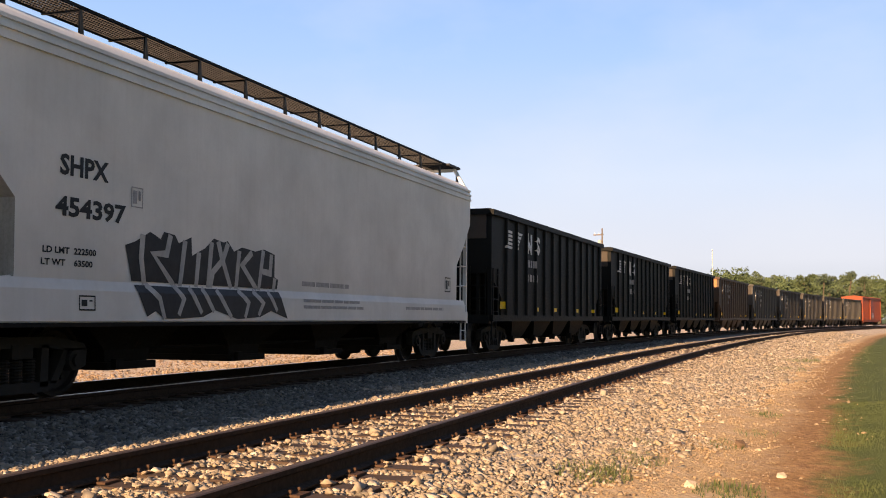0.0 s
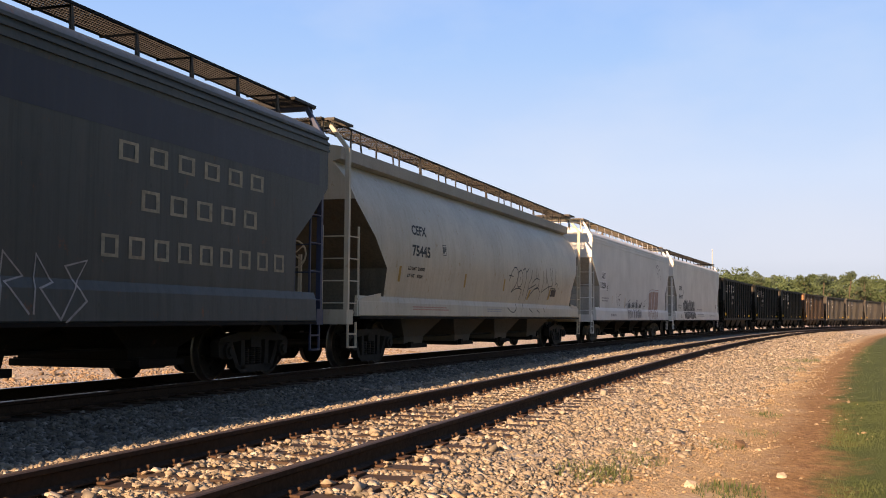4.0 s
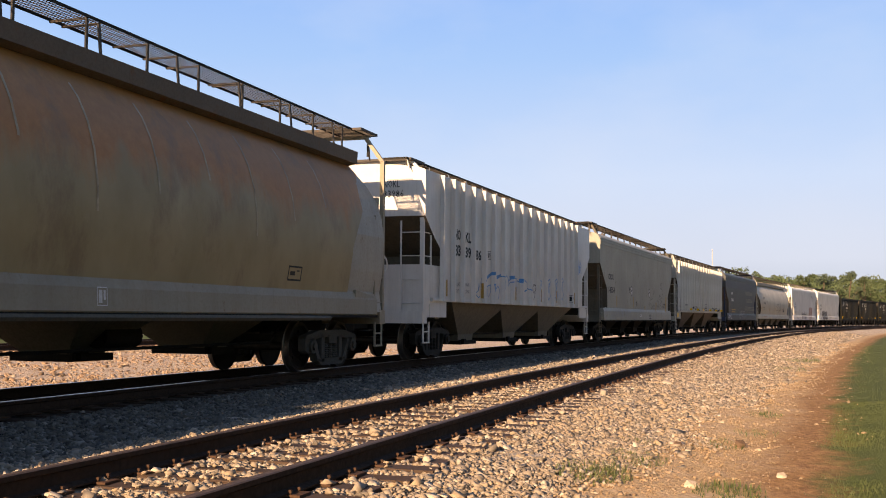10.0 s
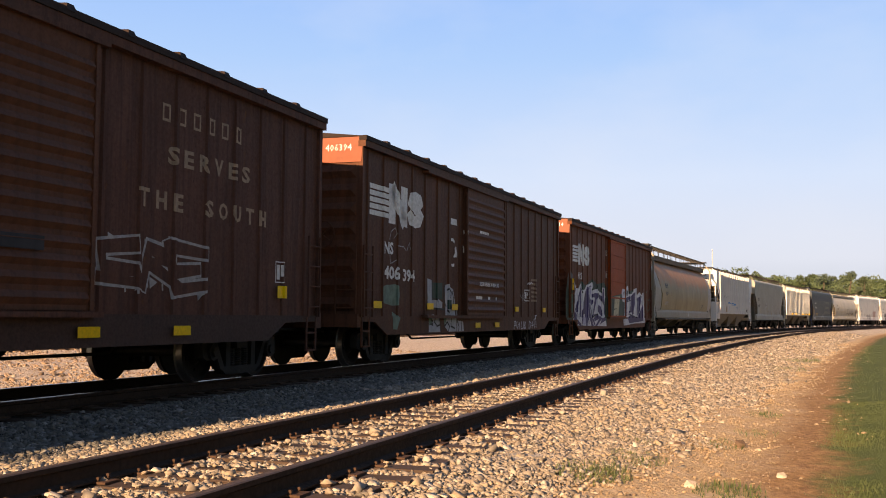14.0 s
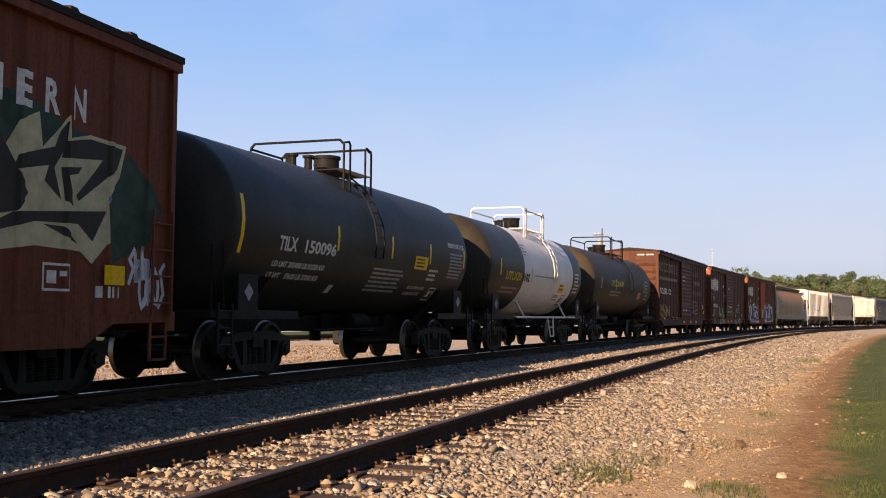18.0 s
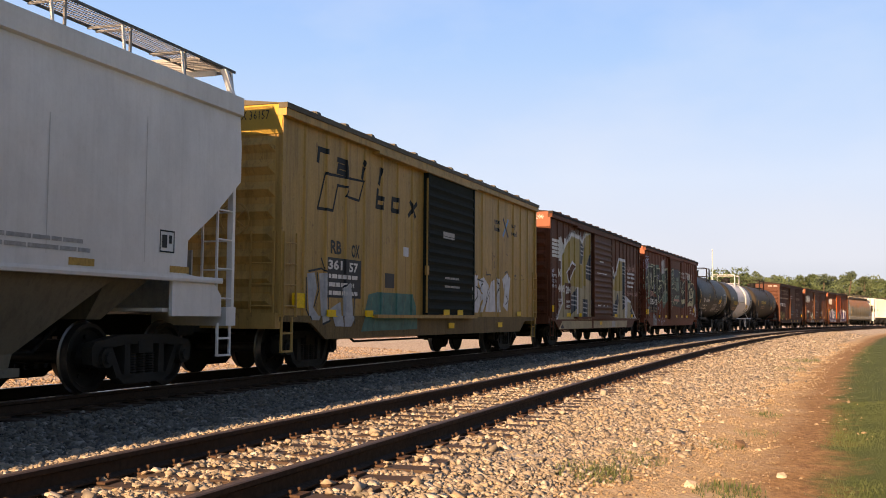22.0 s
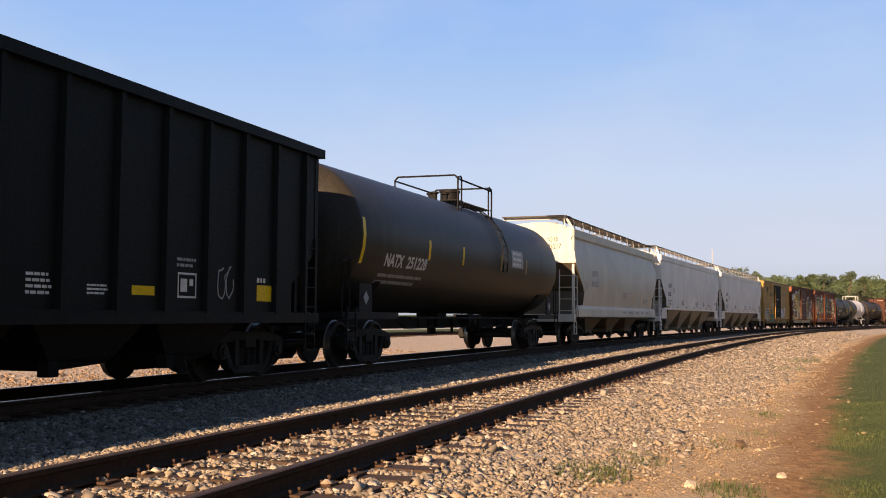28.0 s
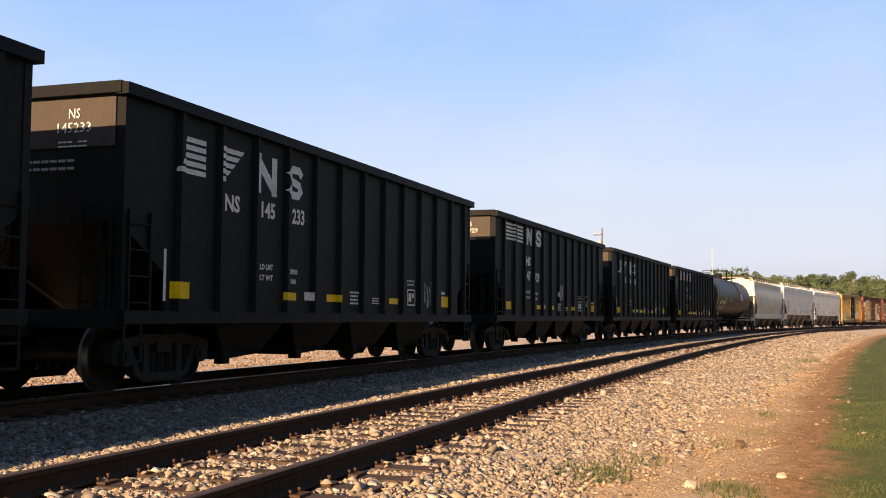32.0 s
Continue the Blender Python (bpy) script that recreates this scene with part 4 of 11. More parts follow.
    c.trucks((1.95, L - 1.95))
    c.rigging(4.5, L - 4.0, 0.5)
    old = c.side
    c.side = lambda x, z: 1.577 if xa < x < xb and 1.06 < z < 4.25 else 1.507 if z < 1.02 else old(x, z)
    ba, bb = c.x(belly[1]) + 0.1, c.x(belly[0]) - 0.1
    c.xb = sorted(c.xb + [xa, xb, ba, bb])
    c.floor = lambda x: z_low + 0.02 if ba < x < bb else 0.94
    c.zb = sorted(set([1.02, 1.06, 4.25]))


# ---- tank cars ----
def tank(c, paint_m, iron, r=1.42, zc=2.52, L=None, cx=0.0, rail_h=0.57, plat=2.0, bands=(), head=1.0, steps_x=0.6, rail_m=None, long=(-1, 1), dome=0.4, ry=0.9):
    L = L or c.L
    h = L / 2
    c.side = lambda x, z: math.sqrt(max(0.02, r * r - (z - zc) ** 2))
    c.zb = [zc + r * math.sin(radians(a)) for a in range(-70, 75, 10)]
    prof = [(-h, 0.05)] + [(-h + 0.55 * (1 - math.cos(radians(a))), r * math.sin(radians(a))) for a in (20, 40, 58, 72, 82, 90)]
    cuts = sorted(set([p[0] for p in prof] + [-p[0] for p in prof] + [x for b in bands for x in b[:2]] + [-h + 0.55 + (L - 1.1) * k / 8 for k in range(9)]))

    def rad(x):
        e = h - abs(x)
        return r if e >= 0.55 else max(0.05, r * math.sin(math.acos(max(-1, min(1, 1 - e / 0.55)))))
    n = 40
    rings = [[(x, rad(x) * math.cos(i * math.tau / n), zc + rad(x) * math.sin(i * math.tau / n)) for i in range(n)] for x in cuts]
    g = Geo().loft(rings)
    me = g.mesh("tank", [paint_m] + [b[2] for b in bands], True)
    for p in me.polygons:
        for k, b in enumerate(bands):
            if b[0] - 1e-3 < p.center.x < b[1] + 1e-3:
                p.material_index = k + 1
    c.part("tank", me, None)
    for x in (-0.1 * L, 0.13 * L):
        q = Geo()
        rr = [[(x - 0.02, (r + 0.004) * math.cos(i * math.tau / n), zc + (r + 0.004) * math.sin(i * math.tau / n)) for i in range(n)], [(x + 0.02, (r + 0.004) * math.cos(i * math.tau / n), zc + (r + 0.004) * math.sin(i * math.tau / n)) for i in range(n)]]
        c.part("weld_band", q.loft(rr, caps=False), paint_m if not any(b[0] < x < b[1] for b in bands) else bands[0][2], smooth=True)
    # underframe stubs and saddles
    for e in (-1, 1):
        x0, x1 = sorted((e * (h - 3.1), e * (h + 0.05)))
        c.part("stub_sill", Geo().box(x0, x1, -0.24, 0.24, 0.72, 1.12), UNDER)
        q = Geo()
        xs = e * (h - 1.9)
        arc = [(r + 0.02) * math.cos(radians(a)) for a in range(-145, -34, 10)]
        arz = [zc + (r + 0.02) * math.sin(radians(a)) for a in range(-145, -34, 10)]
        ring = [(y, z) for y, z in zip(arc, arz)] + [(0.6, 0.95), (-0.6, 0.95)]
        q.prism([(xs - 0.14, y, z) for y, z in ring], (0, 0, 0), (0.28, 0, 0))
        c.part("saddle", q, UNDER)
        q = Geo().box(min(e * (h - 0.35), e * (h + 0.15)), max(e * (h - 0.35), e * (h + 0.15)), -1.42, 1.42, 0.98, 1.1)
        c.part("end_platform", q, iron)
        for sy in (-1, 1):
            q = Geo().box(min(e * (h - 2.6), e * h), max(e * (h - 2.6), e * h), sy * 1.38 - 0.05, sy * 1.38 + 0.05, 0.96, 1.1)
            c.part("side_sill", q, iron)
            c.ladder(e * (h - 0.02), e * (h - 0.42), sy * 1.44, 0.45, 1.2, iron, 3)
            q = Geo().pipe([(e * (h + 0.05), sy * 1.36, 1.1), (e * (h + 0.05), sy * 1.36, 2.05), (e * (h - 0.25), sy * 1.36, 2.15), (e * (h - 0.3), sy * 1.36, 1.1)], 0.02)
            c.part("handhold", q, iron)
            xp = e * (h - 1.0)
            board = c.part("placard_board", Geo().box(xp - 0.3, xp + 0.3, sy * 1.36 - 0.02, sy * 1.36 + 0.02, 1.08, 1.66), iron)
            q = Geo().prism([(xp - 0.14, sy * 1.385, 1.38), (xp, sy * 1.385, 1.24), (xp + 0.14, sy * 1.385, 1.38), (xp, sy * 1.385, 1.52)], (0, 0, 0), (0, sy * 0.006, 0))
            c.part("placard", q, LETTER_GREY, "pale diamond placard", parent=board)
    # dome fittings and the platform round them
    zt = zc + r
    q = Geo().disc((dome, 0, zt + 0.18), "z", 0.27, 0.46, 22)
    q.disc((dome, 0, zt + 0.41), "z", 0.30, 0.06, 22)
    c.part("manway", q, iron, smooth=True, at=pose(cx, 0, 0))
    q = Geo()
    for dx, dy in ((-0.6, 0.2), (-0.55, -0.2), (-0.85, 0.0), (0.55, 0.1)):
        q.disc((dx, dy, zt + 0.12), "z", 0.08, 0.24, 10)
        q.disc((dx, dy, zt + 0.25), "z", 0.12, 0.05, 10)
    c.part("valves", q, iron, at=pose(cx, 0, 0))
    rx = plat / 2 + 0.05
    q = Geo()
    for sy in (-1, 1):
        for k in range(5):
            yy = sy * (0.45 + 0.09 * k)
            q.box(-rx, rx, yy - 0.012, yy + 0.012, zt - 0.06, zt - 0.02)
    for k in range(14):
        xx = -rx + 2 * rx * k / 13
        q.box(xx - 0.01, xx + 0.01, -ry, -0.4, zt - 0.05, zt - 0.03)
        q.box(xx - 0.01, xx + 0.01, 0.4, ry, zt - 0.05, zt - 0.03)
    c.part("dome_platform", q, rail_m or iron, at=pose(cx, 0, 0))
    z1 = zt + rail_h
    foot = zc + math.sqrt(r * r - ry * ry) - 0.02
    for sx in (-1, 1):
        q = Geo().pipe([(sx * rx, ry, foot), (sx * rx, ry, z1 - 0.09), (sx * rx, ry - 0.09, z1), (sx * rx, 0.09 - ry, z1), (sx * rx, -ry, z1 - 0.09), (sx * rx, -ry, foot)], 0.026)
        c.part("end_rail", q, rail_m or iron, at=pose(cx, 0, 0))
        q = Geo().pipe([(sx * (rx - 0.3), -ry, foot), (sx * (rx - 0.3), -ry, z1 - 0.06), (sx * (rx - 0.24), -ry, z1 - 0.01), (sx * rx, -ry, z1 - 0.06)], 0.024)
        c.part("grab_loop", q, rail_m or iron, at=pose(cx, 0, 0))
    for sy in long:
        q = Geo().rod((-rx, sy * ry, z1 - 0.1), (rx, sy * ry, z1 - 0.1), 0.024)
        c.part("platform_rail", q, rail_m or iron, at=pose(cx, 0, 0))
    # bent ladder down the side
    for sy in (-1, 1):
        q = Geo()
        pts = [(sy * (r + 0.10) * math.cos(radians(a)), zc + (r + 0.10) * math.sin(radians(a))) for a in (58, 45, 30, 15, 0, -12)]
        for dx in (-0.2, 0.2):
            q.pipe([(cx + steps_x + dx, y, z) for y, z in pts], 0.02)
        for k in range(9):
            t = k / 8 * (len(pts) - 1)
            i = min(int(t), len(pts) - 2)
            y, z = [pts[i][m] + (t - i) * (pts[i + 1][m] - pts[i][m]) for m in (0, 1)]
            q.rod((cx + steps_x - 0.2, y, z), (cx + steps_x + 0.2, y, z), 0.014)
        c.part("side_ladder", q, rail_m or iron)
    q = Geo().box(-0.35, 0.35, -0.3, 0.3, zc - r - 0.35, zc - r + 0.02)
    q.disc((0, 0, zc - r - 0.42), "z", 0.12, 0.25, 12)
    c.part("bottom_outlet", q, UNDER)
    c.trucks((1.85, c.L - 1.85), gap=0.75)
    c.rigging(4.0, c.L - 4.0, 0.75)


# ---- open coal hoppers ----
def coal_car(c, paint_m, end_m, far=False, posts=None):
    L, h, zt, z0 = c.L, c.L / 2, 3.88, 1.04
    c.side = lambda x, z: 1.50
    for sy in (-1, 1):
        pts = [(-h + 0.05, zt), (-h + 0.05, 2.15), (-h + 1.0, 1.55), (-h + 1.0, z0), (h - 1.0, z0), (h - 1.0, 1.55), (h - 0.05, 2.15), (h - 0.05, zt)]
        ys = sorted((sy * 1.44, sy * 1.50))
        c.part("side_sheet", Geo().prism([(x, ys[0], z) for x, z in pts], (0, 0, 0), (0, ys[1] - ys[0], 0)), paint_m)
        y = sorted((sy * 1.42, sy * 1.60))
        c.part("top_chord", Geo().box(-h - 0.04, h + 0.04, y[0], y[1], zt - 0.08, zt + 0.07), paint_m)
        y = sorted((sy * 1.40, sy * 1.56))
        c.part("side_sill", Geo().box(-h + 0.05, h - 0.05, y[0], y[1], z0 - 0.14, z0 + 0.03), paint_m)
    for e in (-1, 1):
        g = Geo().prism([(e * (h - 0.06), -1.44, zt), (e * (h - 0.06), 1.44, zt), (e * (h - 0.06), 1.44, 2.2), (e * (h - 0.06), -1.44, 2.2)], (0, 0, 0), (-e * 0.05, 0, 0))
        c.part("end_sheet", g, paint_m)
        g = Geo().prism([(e * (h - 0.05), -1.36, zt - 0.72), (e * (h - 0.05), 1.36, zt - 0.72), (e * (h - 0.05), 1.36, zt - 0.06), (e * (h - 0.05), -1.36, zt - 0.06)], (0, 0, 0), (e * 0.015, 0, 0))
        c.part("end_panel", g, end_m, "grey upper end panel")
        g = Geo().box(min(e * (h - 0.1), e * (h + 0.06)), max(e * (h - 0.1), e * (h + 0.06)), -1.5, 1.5, zt - 0.06, zt + 0.09)
        c.part("end_chord", g, paint_m)
        g = Geo().loft([[(e * (h - 0.1), -1.43, 2.2), (e * (h - 0.1), 1.43, 2.2), (e * (h - 0.15), 1.43, 2.24), (e * (h - 0.15), -1.43, 2.24)], [(e * (h - 2.6), -1.43, 0.9), (e * (h - 2.6), 1.43, 0.9), (e * (h - 2.65), 1.43, 0.95), (e * (h - 2.65), -1.43, 0.95)]])
        c.part("slope_sheet", g, paint_m)
        g = Geo().box(min(e * (h - 0.3), e * h), max(e * (h - 0.3), e * h), -1.45, 1.45, 0.84, 1.08)
        c.part("end_sill", g, paint_m)
        for sy in (-1, 1):
            c.part("end_post", Geo().box(e * (h - 0.14) - 0.05, e * (h - 0.14) + 0.05, sy * 1.1 - 0.05, sy * 1.1 + 0.05, 1.0, 2.4), paint_m)
            c.part("corner_post", Geo().box(e * (h - 0.1) - 0.06, e * (h - 0.1) + 0.06, sy * 1.45 - 0.06, sy * 1.45 + 0.06, 1.0, zt - 0.08), paint_m)
            if not far:
                c.ladder(e * (h - 0.16), e * (h - 0.62), sy * 1.52, 1.0, 2.35, paint_m, 4)
        if not far:
            c.ladder(-1.35, -0.9, e * (h - 0.02), 1.0, 2.4, paint_m, 4, "y")
            c.step(e * (h - 0.3), paint_m, 0.95, 0.42, -1.5)
    ribs(c, posts or [0.58 + 1.045 * k for k in range(13)], z0, zt - 0.08, 0.07, 0.13, paint_m, 1.50, 0.35)
    # load floor inside and the bays
    c.part("load", Geo().loft([[(-h + 0.3, -1.4, 3.1), (-h + 0.3, 1.4, 3.1), (-h + 0.3, 1.4, 3.0), (-h + 0.3, -1.4, 3.0)], [(0, -1.4, 3.3), (0, 1.4, 3.3), (0, 1.4, 3.0), (0, -1.4, 3.0)], [(h - 0.3, -1.4, 3.1), (h - 0.3, 1.4, 3.1), (h - 0.3, 1.4, 3.0), (h - 0.3, -1.4, 3.0)]]), UNDER, "black coal load")
    for k in range(4):
        m = -h + 3.6 + (L - 7.2) * k / 3
        bay = c.part("bay", Geo().loft([[(m - 1.15, -1.38, 1.0), (m + 1.15, -1.38, 1.0), (m + 1.15, 1.38, 1.0), (m - 1.15, 1.38, 1.0)], [(m - 0.62, -1.2, 0.48), (m + 0.62, -1.2, 0.48), (m + 0.62, 1.2, 0.48), (m - 0.62, 1.2, 0.48)], [(m - 0.55, -1.15, 0.34), (m + 0.5, -1.15, 0.4), (m + 0.5, 1.15, 0.4), (m - 0.55, 1.15, 0.34)]]), paint_m)
        if not far:
            c.part("bay_lock", Geo().box(m - 0.68, m - 0.5, -1.26, -1.1, 0.28, 0.46), UNDER, parent=bay)
    c.brake_wheel(0.5, 2.0, paint_m)
    c.trucks((1.62, L - 1.62), gap=0.95)


# ---- the train, from the head of the visible part to its tail ----
COAL_BLACK = paint("coal_car_black", (0.0046, 0.0056, 0.0052), 0.6, (0.011, 0.011, 0.0095), 0.3, 0.0, streak=0.35, spec=0.13)
COAL_BROWN = paint("coal_car_brown", (0.07, 0.042, 0.027), 0.6, (0.035, 0.028, 0.022), 0.5, 0.2, streak=0.5)
COAL_DUSTY = paint("coal_car_dusty", (0.055, 0.05, 0.045), 0.6, (0.09, 0.075, 0.06), 0.4, 0.1, streak=0.4)
PANEL_GREY = paint("end_panel_grey", (0.06, 0.05, 0.042), 0.6, (0.035, 0.03, 0.025), 0.3, spec=0.1)
PANEL_ORANGE = paint("end_panel_orange", (0.42, 0.15, 0.06), 0.5, (0.12, 0.06, 0.04), 0.35)
COVERED, BOXES, TANKS, COALS = "covered hoppers of the freight train", "boxcars of the freight train", "tank cars of the freight train", "coal hoppers of the freight train"


def emblem(c, b0, b1, z0, z1, material):
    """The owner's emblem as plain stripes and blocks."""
    g = Geo()
    xa, xb = c.x(b0), c.x(b1)
    w, h = xb - xa, z1 - z0
    for k in range(5):
        z = z0 + h * (0.03 + 0.195 * k)
        c.lay(g, [(xa, z), (xa + 0.44 * w, z), (xa + 0.44 * w, z + 0.145 * h), (xa, z + 0.145 * h)], 0.005)
    for p, q in (((0.40, 0.05), (0.40, 0.95)), ((0.42, 0.92), (0.62, 0.08)), ((0.63, 0.03), (0.63, 0.97))):
        c.stroke(g, [(xa + p[0] * w, z0 + p[1] * h), (xa + q[0] * w, z0 + q[1] * h)], 0.125 * w, 0.006)
    curl = ((0.97, 0.70), (0.95, 0.84), (0.86, 0.90), (0.78, 0.84), (0.76, 0.70), (0.82, 0.57), (0.92, 0.46), (0.97, 0.32), (0.94, 0.16), (0.85, 0.10), (0.76, 0.16), (0.74, 0.30))
    c.stroke(g, [(xa + p * w, z0 + q * h) for p, q in curl], 0.09 * w, 0.0065)
    c.part("emblem", g, material, "white striped emblem")


def coal_emblem_square(c, d=0.0):
    """Two square blocks of stripes and two slanted letter shapes between the posts."""
    g = Geo()
    for b0, b1 in ((13.02 + d, 12.18 + d), (11.85 + d, 11.2 + d)):
        for k in range(5):
            z = 3.24 + 0.105 * k
            c.lay(g, [(c.x(b0), z), (c.x(b1), z), (c.x(b1) - 0.02, z + 0.06), (c.x(b0), z + 0.06)], 0.005)
    for k in range(3):
        z = 3.42 + 0.105 * k
        c.lay(g, [(c.x(10.95 + d), z), (c.x(10.72 + d), z), (c.x(10.72 + d), z + 0.055), (c.x(10.95 + d), z + 0.055)], 0.005)
    c.part("emblem_stripes", g, LETTER_WHITE)
    g = Geo()
    for p, q in (((10.74, 3.27), (10.68, 3.68)), ((10.66, 3.66), (10.38, 3.29)), ((10.36, 3.27), (10.30, 3.68))):
        c.stroke(g, [(c.x(p[0] + d), p[1]), (c.x(q[0] + d), q[1])], 0.17, 0.006)
    c.part("emblem_block", g, LETTER_WHITE)
    g = Geo()
    pts = [(9.20, 3.60), (9.30, 3.68), (9.60, 3.68), (9.70, 3.60), (9.66, 3.52), (9.28, 3.46), (9.22, 3.38), (9.32, 3.30), (9.64, 3.30), (9.76, 3.38)]
    c.stroke(g, [(c.x(p[0] + d), p[1]) for p in pts], 0.13, 0.006)
    c.part("emblem_curl", g, LETTER_WHITE)


def coal_emblem(c, d=0.0):
    """Two slanted blocks of stripes and two heavy letter shapes between the posts."""
    z0, z1 = 2.98, 3.5
    slant = lambda top, foot, z: foot + (top - foot) * (z - z0) / (z1 - z0)
    for l0, l1, r0, r1 in ((12.95, 13.21, 12.47, 12.47), (12.11, 12.11, 11.39, 11.99)):
        g = Geo()
        for k in range(5):
            z = z0 + 0.112 * k
            w = z + 0.072
            c.lay(g, [(c.x(slant(l0, l1, z) + d), z), (c.x(slant(r0, r1, z) + d), z), (c.x(slant(r0, r1, w) + d), w), (c.x(slant(l0, l1, w) + d), w)], 0.005)
        c.part("emblem_stripes", g, LETTER_WHITE)
    a, b = 10.97 + d, 10.43 + d
    for p, q in (((a, z0), (a, z1)), ((a, z1 - 0.04), (b, z0 + 0.04)), ((b, z0), (b, z1))):
        g = Geo()
        c.stroke(g, [(c.x(p[0]), p[1]), (c.x(q[0]), q[1])], 0.17, 0.006)
        c.part("emblem_block", g, LETTER_WHITE)
    a, b = 9.98 + d, 9.49 + d
    pts = [(0.0, 0.80), (0.15, 0.92), (0.8, 0.92), (0.97, 0.75), (0.85, 0.58), (0.15, 0.44), (0.02, 0.26), (0.2, 0.1), (0.85, 0.1), (1.0, 0.24)]
    g = Geo()
    c.stroke(g, [(c.x(b + (a - b) * p), z0 + (z1 - z0) * q) for p, q in pts], 0.13, 0.006)
    c.part("emblem_curl", g, LETTER_WHITE)


def letter_bars(c, b0, b1, z0, z1, n, material, drop=0.0, name="lettering", fill=0.62):
    """A name in large letters, each as a plain upright frame."""
    g = Geo()
    xa, w = c.x(b0), (b0 - b1) / n
    for k in range(n):
        zz = -drop * k
        l, r, t, e = xa + k * w, xa + (k + fill) * w, 0.2 * fill * w, 0.15 * (z1 - z0)
        for p, q, lo, hi in ((l, l + t, z0, z1), (r - t, r, z0, z1), (l + t, r - t, z0, z0 + e), (l + t, r - t, z1 - e, z1)):
            c.lay(g, [(p, lo + zz), (q, lo + zz), (q, hi + zz), (p, hi + zz)], 0.005)
    tagged(c.part(name, g, material), kind="stuff")


def end_print(c, lines, y0, y1, z1, h, material, x=None):
    """Lines of lettering on the rear end."""
    x = -c.L / 2 - 0.012 if x is None else x
    for k, s in enumerate(lines):
        g = Geo()
        w = (y1 - y0) / max(len(q) for q in lines)
        if "-" not in s:
            cu = bpy.data.curves.new("lettering", "FONT")
            cu.body, cu.resolution_u = s, 1
            ob = bpy.data.objects.new("lettering", cu)
            me = bpy.data.meshes.new_from_object(ob)
            xs, ys = [v.co.x for v in me.vertices], [v.co.y for v in me.vertices]
            sx, sy = w * len(s) / (max(xs) - min(xs)), h / (max(ys) - min(ys))
            ya = (y0 + y1) / 2 + w * len(s) / 2
            g.add([(x, ya - (v.co.x - min(xs)) * sx, z1 - k * h * 1.4 - h + (v.co.y - min(ys)) * sy) for v in me.vertices], [tuple(p.vertices) for p in me.polygons])
            bpy.data.objects.remove(ob)
            bpy.data.curves.remove(cu)
        else:
            ya = y1
            for ch in s:
                if ch == "-":
                    g.add([(x, ya, z1 - k * h * 1.4 - h * 0.8), (x, ya - w * 0.85, z1 - k * h * 1.4 - h * 0.8), (x, ya - w * 0.85, z1 - k * h * 1.4 - h * 0.3), (x, ya, z1 - k * h * 1.4 - h * 0.3)], [(0, 1, 2, 3)])
                ya -= w
        c.part("end_lettering", g, material)


# coal hoppers at the head
def head_coal(front, body, panel, far, label):
    c = Car("coal_hopper", front, 14.5, label, "coal hopper", COALS)
    coal_car(c, body, panel, far)
    coal_emblem(c)
    c.bars(10.8, 9.75, 2.1, 2.75, 2, LETTER_GREY, 3, "number_bars")
    c.rect(13.64, 13.18, 1.25, 1.45, REFLECTIVE, "reflector")
    for b in (9.9, 7.6, 4.4, 1.9):
        c.rect(b, b - 0.35, 1.2, 1.32, REFLECTIVE, "reflector")
    return c


for f in (250.29, 266.47, 282.68):
    head_coal(f, COAL_BLACK, PANEL_GREY, False, "black steel coal hopper with ribbed sides and white emblem")
head_coal(299.26, COAL_BROWN, PANEL_ORANGE, True, "rusty brown steel coal hopper with ribbed sides")
for f in (316.2, 332.53, 348.9, 365.2, 381.5):
    head_coal(f, COAL_DUSTY, PANEL_GREY, True, "dusty grey-brown coal hopper with ribbed sides")
RED_BOX = paint("boxcar_bright_red", (0.28, 0.045, 0.015), 0.5, (0.10, 0.05, 0.03), 0.3, 0.1)
POSTS = [0.9 + 0.82 * k for k in range(7)] + [10.3 + 0.82 * k for k in range(7)]
c = Car("boxcar", 398.9, 16.2, "bright red steel boxcar at the far end of the train", "boxcar", BOXES)
boxcar(c, RED_BOX, RED_BOX, RED_BOX, RED_BOX, POSTS)
c.rect(9, 7, 1.2, 2.0, SPRAY_WHITE, "graffiti_fill")

# light grey covered hopper with a black running board
SHELL_GREY = paint("hopper_light_grey", (0.64, 0.64, 0.61), 0.45, (0.36, 0.34, 0.30), 0.08, 0.0, shift=1, streak=0.08, wear=0.06)
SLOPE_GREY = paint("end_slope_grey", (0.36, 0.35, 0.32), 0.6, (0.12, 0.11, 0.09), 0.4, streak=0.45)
c = Car("covered_hopper", 234.05, 17.3, "light grey smooth-sided covered hopper with black graffiti and black running boards", "covered hopper", COVERED)
hopper(c, SHELL_GREY, UNDER, FLAT, walk_m=GRATE_DARK, bays=4, pan=0.5, cut=1.05, deep=True, z_up=3.35, z_low=2.28, slope_m=SLOPE_GREY)
c.text("SHPX", 15.55, 14.66, 2.62, 2.87, LETTER_BLACK)
c.text("454397", 15.61, 14.30, 2.14, 2.38, LETTER_BLACK)
c.text("LD LMT  222500", 15.80, 14.86, 1.71, 1.79, LETTER_BLACK)
c.text("LT WT    63500", 15.82, 14.92, 1.57, 1.65, LETTER_BLACK)
c.panel_box(14.20, 13.95, 2.38, 2.64, LETTER_GREY)
c.panel_box(15.2, 14.9, 1.06, 1.24, LETTER_BLACK)
SPRAY_ASH = plain("spray_ash_grey", (0.36, 0.36, 0.35), 0.55, 0.25, 5)


